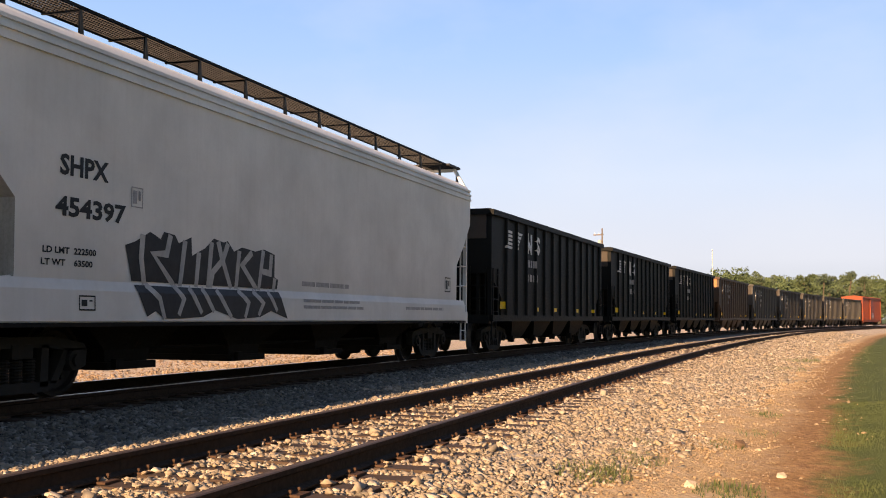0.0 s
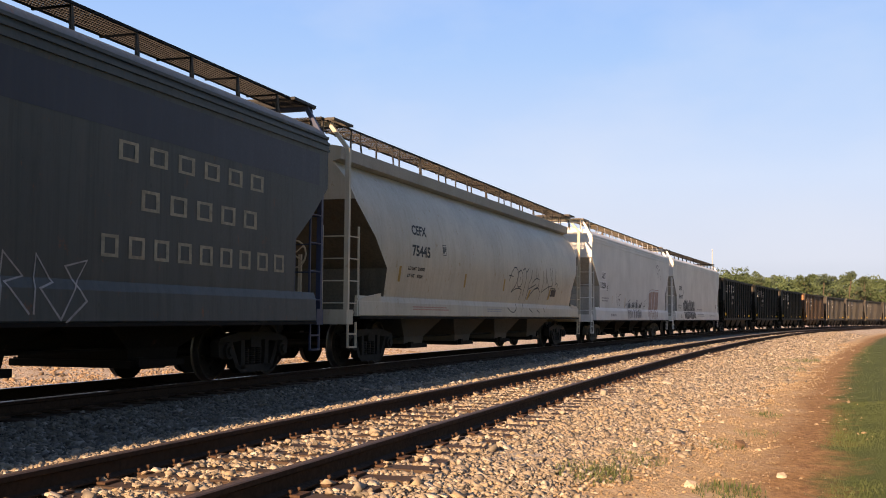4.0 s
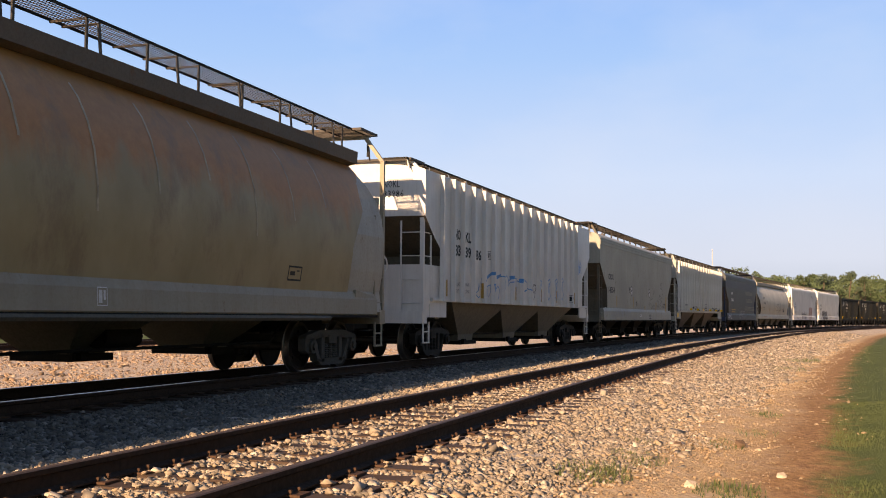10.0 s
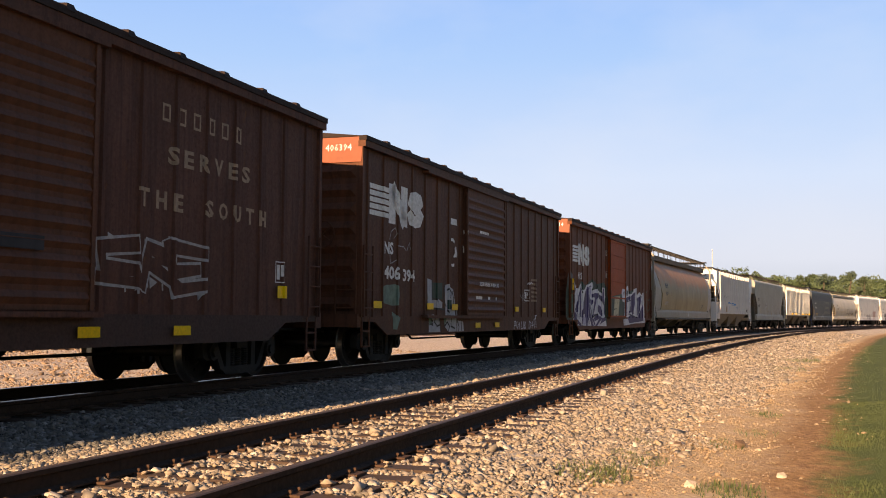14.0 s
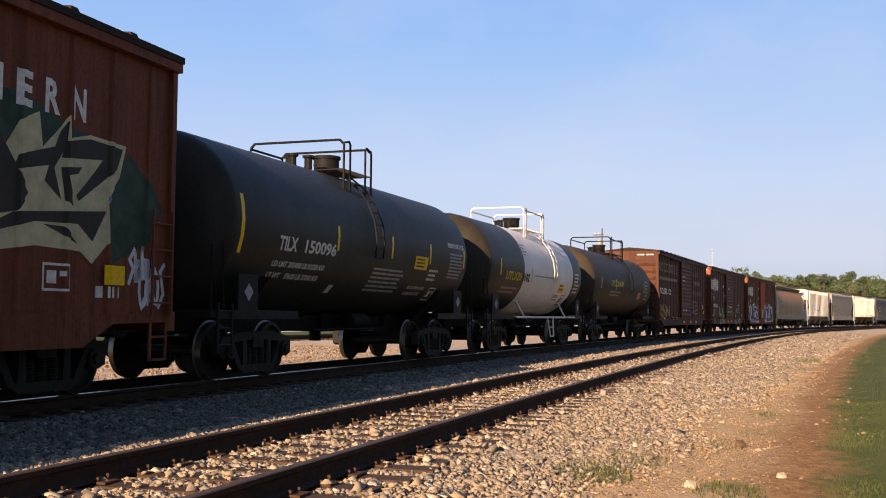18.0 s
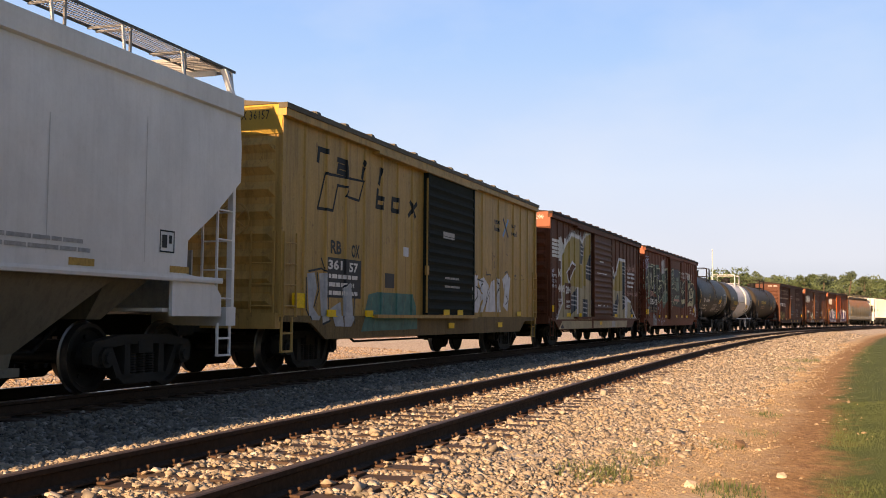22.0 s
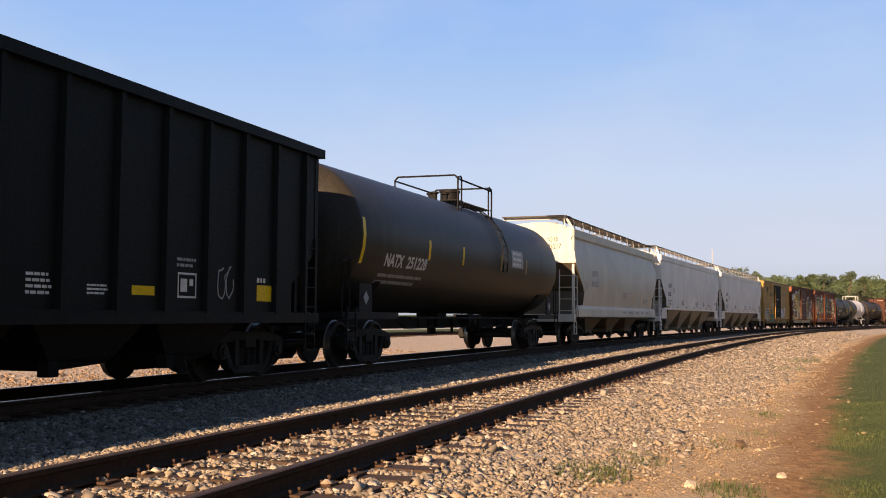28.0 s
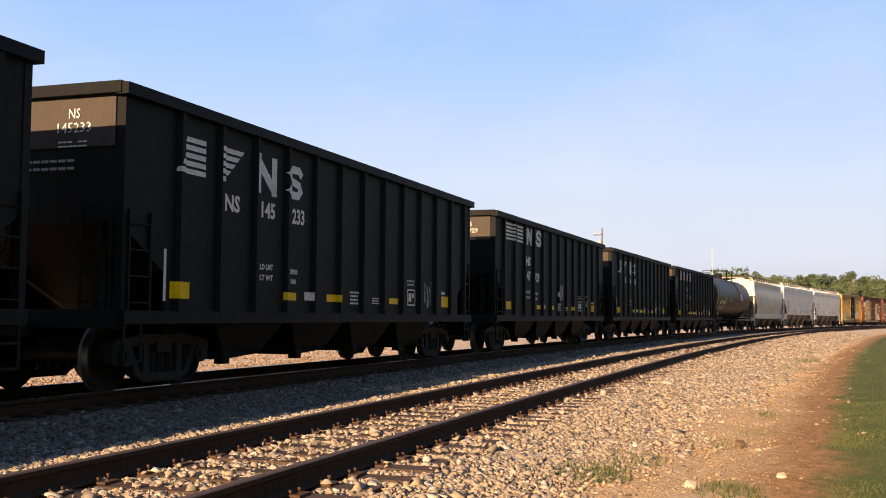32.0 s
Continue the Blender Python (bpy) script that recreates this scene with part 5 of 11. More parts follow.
def slab_shape(c, pts, material, lift, name="graffiti_fill"):
    """One flat sprayed shape; points are metres behind the car's front, and heights."""
    g = Geo()
    ring = [Vector((c.x(b), z, 0)) for b, z in pts]
    for tri in tessellate_polygon([ring]):
        c.lay(g, [(ring[i].x, ring[i].y) for i in tri], lift)
    c.part(name, g, material)


def scrawl(c, material, width, lift, lines, name="graffiti_tag"):
    """Sprayed lines, each a part of its own."""
    for k, pts in enumerate(lines):
        g = Geo()
        c.stroke(g, [(c.x(b), z) for b, z in pts], width, lift + 0.0004 * (k % 4), 0.8)
        c.part(name, g, material)


def drips(c, b0, b1, z0, z1, n, materials, lift, seed):
    """Upright runs of spray paint side by side."""
    rg = random.Random(seed)
    for k in range(n):
        b = b0 + (b1 - b0) * (k + rg.random()) / n
        g = Geo()
        c.stroke(g, [(c.x(b), z1 - rg.uniform(0, 0.1)), (c.x(b) + rg.uniform(-0.05, 0.05), z0 + rg.uniform(0, 0.12))], rg.uniform(0.03, 0.12), lift + 0.0005 * (k % 3), rg.uniform(0.4, 1.2))
        c.part("graffiti_drip", g, rg.choice(materials))


def spray_block(c, top, backing, bars, width, lift):
    """Upright ash-grey letters on one black ground; units run along the piece and down from its top."""
    put = lambda u, v: (c.x(float(np.interp(u, (60, 150, 720, 870, 930), (14.3, 13.96, 11.27, 10.38, 10.0)))), float(np.interp(v, (80, 345, 350, 535), top)))
    g = Geo()
    c.lay(g, [put(u, v) for u, v in backing], lift)
    c.part("graffiti_edge", g, SPRAY_BLACK)
    for k, pts in enumerate(bars):
        g = Geo()
        c.stroke(g, [put(u, v) for u, v in pts], width, lift + 0.003 + 0.0008 * (k % 3), 0.85)
        c.part("graffiti_fill", g, SPRAY_ASH)


spray_block(c, (2.12, 1.44, 1.42, 0.97),
            [(60, 170), (110, 150), (190, 90), (240, 120), (255, 75), (310, 90), (330, 130), (395, 90), (400, 190), (470, 140), (520, 80), (575, 95), (600, 85), (640, 140), (690, 110), (765, 125), (810, 105), (870, 130), (870, 270), (890, 285), (885, 345), (100, 345)],
            [[(155, 120), (150, 230), (165, 345)], [(285, 105), (270, 195), (205, 200), (300, 345)], [(360, 125), (340, 345)], [(435, 180), (425, 345)], [(505, 115), (490, 345)], [(545, 105), (568, 200), (515, 270), (505, 345)],
             [(598, 110), (572, 200), (620, 345)], [(670, 145), (655, 345)], [(742, 140), (690, 215), (768, 345)], [(805, 125), (785, 345)], [(850, 145), (845, 250), (800, 240)], [(870, 290), (865, 345)]], 0.11, 0.006)
spray_block(c, (2.12, 1.42, 1.40, 0.955),
            [(110, 352), (890, 352), (930, 530), (840, 480), (780, 520), (650, 533), (520, 480), (450, 520), (330, 530), (250, 530), (210, 490), (170, 520)],
            [[(175, 352), (230, 420), (250, 520)], [(310, 352), (350, 420), (325, 500)], [(385, 360), (440, 490)], [(455, 360), (508, 480)], [(535, 365), (610, 515)], [(665, 360), (722, 430), (700, 515)], [(752, 360), (800, 430), (775, 500)], [(832, 360), (872, 470)]], 0.09, 0.008)
c.bars(9.4, 7.2, 1.52, 1.60, 1, LETTER_GREY, 5)
c.bars(9.4, 6.6, 1.14, 1.30, 2, LETTER_GREY, 6)
c.bars(4.6, 2.0, 1.16, 1.22, 1, LETTER_GREY, 7)
c.panel_box(1.95, 1.55, 1.6, 1.95, LETTER_BLACK)
end_print(c, ["SHPX", "454397"], -1.0, -0.4, 4.12, 0.15, LETTER_BLACK)

# light grey covered hopper with a pale running board and faded graffiti
SHELL_PALE = paint("hopper_pale_grey", (0.64, 0.64, 0.62), 0.45, (0.36, 0.34, 0.3), 0.08, 0.0, shift=4, streak=0.08, wear=0.07)
GRATE_TAN = paint("grating_tan", (0.20, 0.165, 0.12), 0.7, (0.1, 0.08, 0.06), 0.4, 0.2)
PATCH_WHITE = plain("patch_white", (0.66, 0.66, 0.66), 0.5, 0.1, 6)
c = Car("covered_hopper", 215.5, 17.8, "pale grey smooth-sided covered hopper with faded red and white graffiti", "covered hopper", COVERED)
c.dusty = True
hopper(c, SHELL_PALE, UNDER, FLAT, walk_m=GRATE_TAN, bays=4, pan=0.5, deep=True, z_up=3.35, z_low=2.28, truck_in=2.1, slope_m=SLOPE_GREY)
c.shift = 1.25
c.rect(14.9, 14.18, 2.55, 2.88, PATCH_WHITE, "patch", 0.003)
c.rect(15.2, 14.1, 2.14, 2.5, PATCH_WHITE, "patch", 0.003)
c.text("AEX", 14.84, 14.25, 2.59, 2.83, LETTER_BLACK)
c.text("13229", 15.13, 14.2, 2.19, 2.44, LETTER_BLACK)
c.panel_box(14.02, 13.78, 2.12, 2.36, LETTER_BLACK)
c.bars(14.9, 13.6, 1.68, 1.84, 2, LETTER_GREY, 3)
SPRAY_BRICK = plain("spray_faded_brick", (0.38, 0.25, 0.22), 0.6, 0.3, 4)
SPRAY_SMOKE = plain("spray_smoke_grey", (0.13, 0.13, 0.135), 0.6, 0.4, 6)
slab_shape(c, [(4.7, 2.22), (3.84, 2.34), (4.17, 1.43), (4.89, 1.4)], SPRAY_BRICK, 0.004)
slab_shape(c, [(3.73, 2.33), (3.04, 2.35), (3.43, 1.45), (4.07, 1.43)], SPRAY_BRICK, 0.004)
slab_shape(c, [(2.98, 2.32), (1.99, 2.34), (2.34, 1.45), (3.29, 1.43)], SPRAY_BRICK, 0.004)
scrawl(c, SPRAY_WHITE, 0.05, 0.007, name="graffiti_edge", lines=([(4.88, 1.38), (4.7, 2.26), (3.87, 2.38), (3.04, 2.39), (1.87, 2.37), (2.22, 1.48)], [(3.78, 2.34), (4.12, 1.43)], [(3.01, 2.35), (3.38, 1.45)],))
scrawl(c, SPRAY_BRICK, 0.03, 0.007, name="graffiti_edge", lines=([(4.6, 2.33), (3.87, 2.43), (2.9, 2.42), (1.93, 2.44)],))
slab_shape(c, [(9.78, 1.44), (9.76, 1.61), (9.52, 1.73), (9.33, 1.64), (9.22, 1.47)], SPRAY_SMOKE, 0.004)
slab_shape(c, [(9.05, 1.46), (8.81, 1.6), (8.47, 1.66), (8.25, 1.51)], SPRAY_SMOKE, 0.004)
slab_shape(c, [(8.03, 1.47), (8.01, 1.67), (7.77, 1.77), (7.59, 1.66), (7.62, 1.48)], SPRAY_SMOKE, 0.004)
slab_shape(c, [(7.35, 1.48), (7.11, 1.61), (6.69, 1.66), (6.8, 1.48)], SPRAY_SMOKE, 0.004)
scrawl(c, SPRAY_WHITE, 0.08, 0.006, name="graffiti_edge", lines=([(9.98, 1.45), (9.88, 1.66), (9.66, 1.76), (9.3, 1.84)], [(9.18, 1.52), (8.86, 1.67), (8.47, 1.72), (8.21, 1.64)], [(8.17, 1.53), (8.14, 1.7), (7.81, 1.84), (7.51, 1.8)],))
scrawl(c, SPRAY_BLACK, 0.035, 0.009, lines=([(9.96, 1.45), (9.86, 1.64), (9.66, 1.75), (9.45, 1.78), (9.29, 1.83), (9.31, 1.72), (9.37, 1.67), (9.2, 1.55), (9.11, 1.48)], [(9.15, 1.52), (8.86, 1.65), (8.47, 1.71), (8.22, 1.63), (8.17, 1.51)], [(8.17, 1.51), (8.14, 1.68), (7.81, 1.82), (7.54, 1.79), (7.44, 1.62), (7.53, 1.5)], [(7.44, 1.52), (7.17, 1.63), (6.69, 1.7), (6.54, 1.77), (6.73, 1.65), (6.78, 1.5)],))
scrawl(c, SPRAY_SMOKE, 0.03, 0.006, lines=([(6.18, 1.46), (5.88, 1.88), (5.76, 1.59), (6.08, 1.53), (5.43, 1.7), (5.7, 1.79), (5.44, 1.95)], [(10.29, 1.66), (10.33, 1.58), (10.25, 1.57), (10.17, 1.66)], [(10.06, 1.67), (10.05, 1.48)], [(10.14, 1.59), (9.96, 1.62)], [(2.64, 3.68), (2.03, 3.7), (1.71, 3.5), (2.11, 3.03), (2.3, 3.29), (1.71, 3.56), (1.3, 3.08), (1.5, 2.98)], [(2.7, 3.56), (2.22, 3.72), (2.03, 3.52), (2.46, 3.61)],))
scrawl(c, SPRAY_SMOKE, 0.035, 0.006, lines=([(12.1, 2.03), (12.15, 1.62)], [(12.12, 1.99), (11.98, 1.55), (11.8, 1.95)], [(11.69, 1.94), (11.49, 2.02), (11.25, 2.02)], [(11.74, 1.79), (11.48, 1.81), (11.83, 1.62), (11.57, 1.54), (11.45, 1.71)],))
slab_shape(c, [(10.4, 1.9), (10.31, 1.9), (10.44, 1.45), (10.53, 1.45)], REFLECTIVE_OLD, 0.004, "reflector")
slab_shape(c, [(13.04, 1.92), (12.97, 1.92), (13.03, 1.58), (13.06, 1.57)], REFLECTIVE_OLD, 0.004, "reflector")
drips(c, 9.99, 6.78, 1.0, 1.4, 46, (LETTER_GREY, SPRAY_MIST, SPRAY_SMOKE, SPRAY_WHITE, SPRAY_MIST), 0.004, 31)
drips(c, 5.01, 2.4, 0.98, 1.4, 18, (SPRAY_BRICK, SPRAY_BRICK, SPRAY_WHITE), 0.004, 32)
c.bars(13.4, 12.3, 1.08, 1.18, 1, LETTER_GREY, 12)

# cream round-sided covered hopper
SHELL_CREAM = paint("hopper_cream", (0.51, 0.455, 0.355), 0.5, (0.31, 0.25, 0.16), 0.16, 0.06, (0.30, 0.17, 0.06), shift=7, streak=0.3, wear=0.16)
BAY_DARK = paint("bay_dark", (0.085, 0.078, 0.065), 0.65, (0.06, 0.05, 0.04), 0.5, 0.1)
c = Car("covered_hopper", 196.2, 20.3, "dusty cream round-sided covered hopper with a black scrawled tag", "covered hopper", COVERED)
hopper(c, SHELL_CREAM, BAY_DARK, BARREL, top_m=paint("hopper_cream_fascia", (0.29, 0.28, 0.25), 0.55, (0.14, 0.12, 0.09), 0.3), sill=(1.02, 1.42), z_up=3.3, z_low=2.0, cut=1.3, bays=4, end_in=0.48, walk_z=4.80, walk_y=(-1.0, -0.42), eave=4.36, truck_in=2.05)
c.shift = 1.98
c.text("CEFX", 15.15, 14.25, 2.80, 3.02, LETTER_BLACK)
c.text("75445", 15.2, 14.1, 2.33, 2.58, LETTER_BLACK)
c.text("LD LMT  218500", 15.4, 14.4, 2.02, 2.10, LETTER_BLACK)
c.text("LT WT    67500", 15.4, 14.5, 1.86, 1.94, LETTER_BLACK)
c.panel_box(13.27, 13.02, 2.45, 2.70, LETTER_BLACK)
scrawl(c, SPRAY_BLACK, 0.035, 0.006, lines=([(7.71, 2.05), (7.48, 2.3), (7.2, 2.45), (6.98, 2.45), (6.79, 2.35)], [(7.75, 2.2), (7.34, 2.19)], [(6.79, 2.35), (6.85, 2.12), (7.05, 1.91), (7.38, 1.73), (7.03, 1.83), (6.59, 1.87), (6.34, 1.83), (6.37, 1.66), (6.47, 1.53)], [(6.76, 2.33), (6.52, 2.41), (6.35, 2.32), (6.32, 2.07), (6.45, 1.92), (6.72, 1.9), (6.88, 2), (6.89, 2.13), (6.76, 2.32)], [(6.6, 2.18), (6.6, 2.07)], [(6.29, 2.41), (6.04, 2.48), (5.91, 2.37), (5.94, 2.14), (6.04, 1.88), (6.13, 1.65)], [(5.88, 2.36), (5.62, 2.49)], [(5.23, 2.46), (5.35, 2.23), (5.57, 2.04), (5.61, 1.86), (5.28, 1.93), (4.75, 2.03)],))
scrawl(c, SPRAY_BLACK, 0.035, 0.006, lines=([(5.17, 2.07), (4.98, 2.17), (4.7, 2.23), (4.4, 2.19), (4.44, 1.97), (4.9, 1.88), (5.22, 1.75), (5.44, 1.61)], [(4.7, 2.55), (4.74, 2.23)], [(5.61, 1.86), (5.7, 1.6), (5.76, 1.51)], [(4.5, 2.38), (4.45, 2.2)], [(4.9, 1.88), (4.43, 1.93), (4.14, 1.8), (4.21, 1.58)], [(3.85, 2.48), (3.88, 2.15), (3.98, 1.81), (3.69, 1.89), (3.17, 2), (2.72, 2.04)], [(3.52, 2.56), (3.49, 2.08)], [(3.46, 2.27), (3.11, 1.95), (2.99, 1.81), (3.14, 1.58)], [(2.95, 2.61), (2.89, 2.21), (2.63, 2.63)], [(2.7, 2.27), (2.66, 2)], [(2.23, 2.59), (2.32, 2.09), (2.07, 2.16), (1.77, 1.96)],))
scrawl(c, SPRAY_BLACK, 0.035, 0.004, lines=([(6.75, 1.39), (6.8, 1.24), (7.05, 1.15), (7.33, 1.17), (7.68, 1.28)], [(5.99, 1.41), (6.09, 1.25)], [(5.32, 1.27), (5, 1.16)], [(4.43, 1.24), (4.13, 1.15)], [(3.61, 1.3), (3.45, 1.17)],))
slab_shape(c, [(5.41, 1.85), (5.24, 1.86), (5.49, 1.54), (5.64, 1.56)], REFLECTIVE_OLD, 0.005, "reflector")
slab_shape(c, [(2.96, 1.91), (2.78, 1.92), (2.94, 1.59), (3.12, 1.58)], REFLECTIVE_OLD, 0.005, "reflector")
slab_shape(c, [(2.73, 1.92), (2.12, 1.92), (2.16, 1.7), (2.77, 1.71)], SPRAY_BLACK, 0.005, "placard")
for b in (15.9, 11.6, 8.2):
    c.rect(b, b - 0.12, 1.75, 2.08, REFLECTIVE_OLD, "reflector")
c.bars(15.0, 12.6, 1.16, 1.24, 2, SPRAY_PINK, 9)
c.bars(9.6, 8.1, 1.16, 1.24, 2, LETTER_GREY, 10)
c.panel_box(2.85, 2.2, 1.70, 1.98, LETTER_BLACK)
end_print(c, ["CEFX", "75445"], -1.0, -0.4, 4.0, 0.14, LETTER_BLACK)

# dark blue-grey covered hopper
SHELL_SLATE = paint("hopper_slate", (0.050, 0.062, 0.062), 0.5, (0.10, 0.095, 0.085), 0.3, 0.05, shift=2, streak=0.4, wear=0.4)
SLATE_DARK = paint("hopper_top_dark", (0.0306, 0.0357, 0.051), 0.5, (0.08, 0.075, 0.07), 0.3)
IRON_BLUE = paint("hopper_blue_iron", (0.035, 0.05, 0.10), 0.5, (0.06, 0.05, 0.05), 0.3)
c = Car("covered_hopper", 174.95, 15.9, "dark slate-blue covered hopper with worn pale lettering", "covered hopper", COVERED)
hopper(c, SHELL_SLATE, UNDER, FLAT, walk_m=GRATE_DARK, bays=3, deep=True, z_up=3.3, z_low=2.3, iron=IRON_BLUE)
c.shift = 0.66
c.rect(14.9, -0.3, 3.32, 3.88, SLATE_DARK, "dark_band", 0.003)
c.text("SSW", 12.75, 11.95, 2.84, 3.05, LETTER_WHITE)
c.text("79652", 12.75, 11.55, 2.33, 2.56, LETTER_WHITE)
letter_bars(c, 5.5, 1.5, 2.95, 3.2, 6, LETTER_CREAM)
letter_bars(c, 5.0, 1.7, 2.35, 2.62, 5, LETTER_CREAM)
letter_bars(c, 5.8, 0.8, 1.72, 2.0, 9, LETTER_CREAM)
c.rect(13.5, 13.35, 1.55, 2.2, REFLECTIVE_OLD, "reflector")
c.bars(12.6, 10.6, 1.5, 1.75, 2, REFLECTIVE_OLD, 3, "worn_stripes")
c.tag(14.4, 12.8, 1.0, 1.3, SPRAY_WHITE, 5, 0.035, 4)
c.tag(9.2, 6.0, 0.98, 1.7, LETTER_GREY, 6, 0.03, 6)
g = Geo().prism([(-7.96, -1.3, 3.5), (-7.96, 1.3, 3.5), (-7.96, 1.3, 4.35), (-7.96, -1.3, 4.35)], (0, 0, 0), (-0.01, 0, 0))
c.part("end_panel", g, paint("pale_lilac_panel", (0.36, 0.35, 0.5), 0.5), "pale lilac upper end panel")

# grey covered hopper with upright ribs
SHELL_RIB = paint("hopper_rib_grey", (0.43, 0.435, 0.385), 0.5, (0.2, 0.17, 0.13), 0.22, 0.0, shift=9, streak=0.42, wear=0.35)
RIB_PALE = paint("rib_pale_grey", (0.68, 0.68, 0.63), 0.5, (0.3, 0.25, 0.2), 0.2, 0.0, streak=0.25, wear=0.25)
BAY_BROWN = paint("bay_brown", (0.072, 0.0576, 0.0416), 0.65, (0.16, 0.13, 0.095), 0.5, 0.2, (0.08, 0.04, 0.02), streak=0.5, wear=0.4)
c = Car("covered_hopper", 157.47, 17.7, "weathered grey covered hopper with upright side ribs and worn numbers", "covered hopper", COVERED)
hopper(c, SHELL_RIB, BAY_BROWN, SLAB, sill=(1.0, 1.45), deep=False, bays=3, z_up=3.3, z_low=2.45, cut=1.3, walk_z=4.66, walk_y=(-1.3, -0.55), eave=4.44, bay_z=0.42)
ribs(c, [0.76, 1.56, 2.36, 3.16, 3.96, 4.72, 5.46, 6.44, 7.47, 8.5, 9.51, 10.5, 11.46, 12.29, 13.15, 13.92, 14.74, 15.56, 16.34, 17.2], 1.47, 4.29, 0.12, 0.10, RIB_PALE, 1.53, 0.35)
for s, b0, b1, z0, z1, m in (("U", 16.0, 15.67, 2.69, 3.02, LETTER_BLACK), ("P", 15.3, 14.99, 2.74, 3.06, LETTER_BLACK), ("C", 14.4, 14.06, 2.70, 3.0, LETTER_GREY), ("X", 13.62, 13.22, 2.72, 3.02, LETTER_GREY),
                            ("7", 15.98, 15.66, 2.17, 2.52, LETTER_BLACK), ("9", 15.19, 14.91, 2.18, 2.55, LETTER_BLACK), ("7", 14.37, 14.04, 2.17, 2.55, LETTER_BLACK), ("0", 13.59, 13.29, 2.17, 2.52, LETTER_BLACK), ("0", 12.82, 12.49, 2.16, 2.50, LETTER_BLACK)):
    c.text(s, b0, b1, z0, z1, m)
for b in (14.0, 11.6, 9.2, 6.7, 4.2, 1.9):
    c.rect(b, b - 0.5, 1.5, 1.62, REFLECTIVE, "reflector", 0.125)
for k in range(18):
    c.tag(14.6 - 0.74 * k, 14.1 - 0.74 * k, 1.5, 1.72, SPRAY_BLACK, 40 + k, 0.025, 3)
c.bars(16.2, 15.6, 1.62, 1.95, 3, LETTER_GREY, 2)
c.bars(15.3, 14.0, 1.62, 1.85, 2, LETTER_GREY, 4)
c.rect(4.55, 4.1, 3.3, 3.55, LETTER_BLACK, "emblem_top")
c.rect(4.55, 4.1, 2.9, 3.28, SPRAY_WHITE, "emblem_shield")
c.bars(8.1, 7.4, 1.75, 1.95, 3, LETTER_GREY, 8)
c.rect(17.55, 17.15, 1.08, 1.3, REFLECTIVE, "reflector", 0.05)
end_print(c, ["---", "-----"], -1.0, -0.4, 4.1, 0.14, LETTER_BLACK)

# greenish-grey smooth covered hopper
STAIN_DUST = plain("dull_stain", (0.26, 0.24, 0.20), 0.7, 0.5, 9)
SHELL_OLIVE = paint("hopper_grey_green", (0.33, 0.325, 0.27), 0.5, (0.19, 0.15, 0.115), 0.22, 0.12, (0.14, 0.08, 0.04), shift=12, streak=0.26, wear=0.16)
c = Car("covered_hopper", 138.32 + 0.1, 17.2, "grimy grey-green smooth-sided covered hopper with scribbled tags", "covered hopper", COVERED)
hopper(c, SHELL_OLIVE, UNDER, FLAT, iron=paint("hopper_brown_iron", (0.11, 0.095, 0.07), 0.6, (0.06, 0.05, 0.04), 0.4), walk_m=GRATE, bays=4, pan=0.5, deep=True, z_up=3.2, z_low=2.2, bay_z=0.3)
c.text("CRDX", 15.75, 14.75, 2.60, 2.84, LETTER_BLACK)
c.text("14354", 15.7, 14.5, 2.05, 2.30, LETTER_BLACK)
c.panel_box(11.6, 11.3, 2.15, 2.4, LETTER_BLACK)
for b in (11.0, 6.69):
    g = Geo()
    xc, zc = c.x(b), 2.23
    c.lay(g, [(xc + 0.19 * math.cos(k * math.tau / 20), zc + 0.2 * math.sin(k * math.tau / 20)) for k in range(20)], 0.004)
    c.part("painted_disc", g, LETTER_WHITE)
    g = Geo()
    c.stroke(g, [(xc + 0.19 * math.cos(k * math.tau / 20), zc + 0.2 * math.sin(k * math.tau / 20)) for k in range(21)], 0.04, 0.006)
    c.stroke(g, [(xc - 0.16, zc - 0.05), (xc + 0.16, zc + 0.07)], 0.035, 0.006)
    c.stroke(g, [(xc, zc - 0.14), (xc, zc + 0.14)], 0.03, 0.0065)
    c.part("painted_ring", g, SPRAY_BLACK)
scrawl(c, LETTER_GREY, 0.045, 0.003, name="scrape_mark", lines=([(8.73, 2.52), (8.76, 2.22), (8.83, 1.91)], [(8.83, 1.91), (8.94, 1.45)], [(6.85, 2.7), (6.89, 2.44), (6.99, 2.01), (7.15, 1.41)], [(4.99, 2.62), (5.08, 2.14), (5.21, 1.75), (5.3, 1.37)], [(1.68, 2.89), (1.7, 2.6)], [(4.66, 2.12), (4.63, 2.02)], [(3.09, 1.9), (3.31, 1.58), (3.51, 1.36)],))
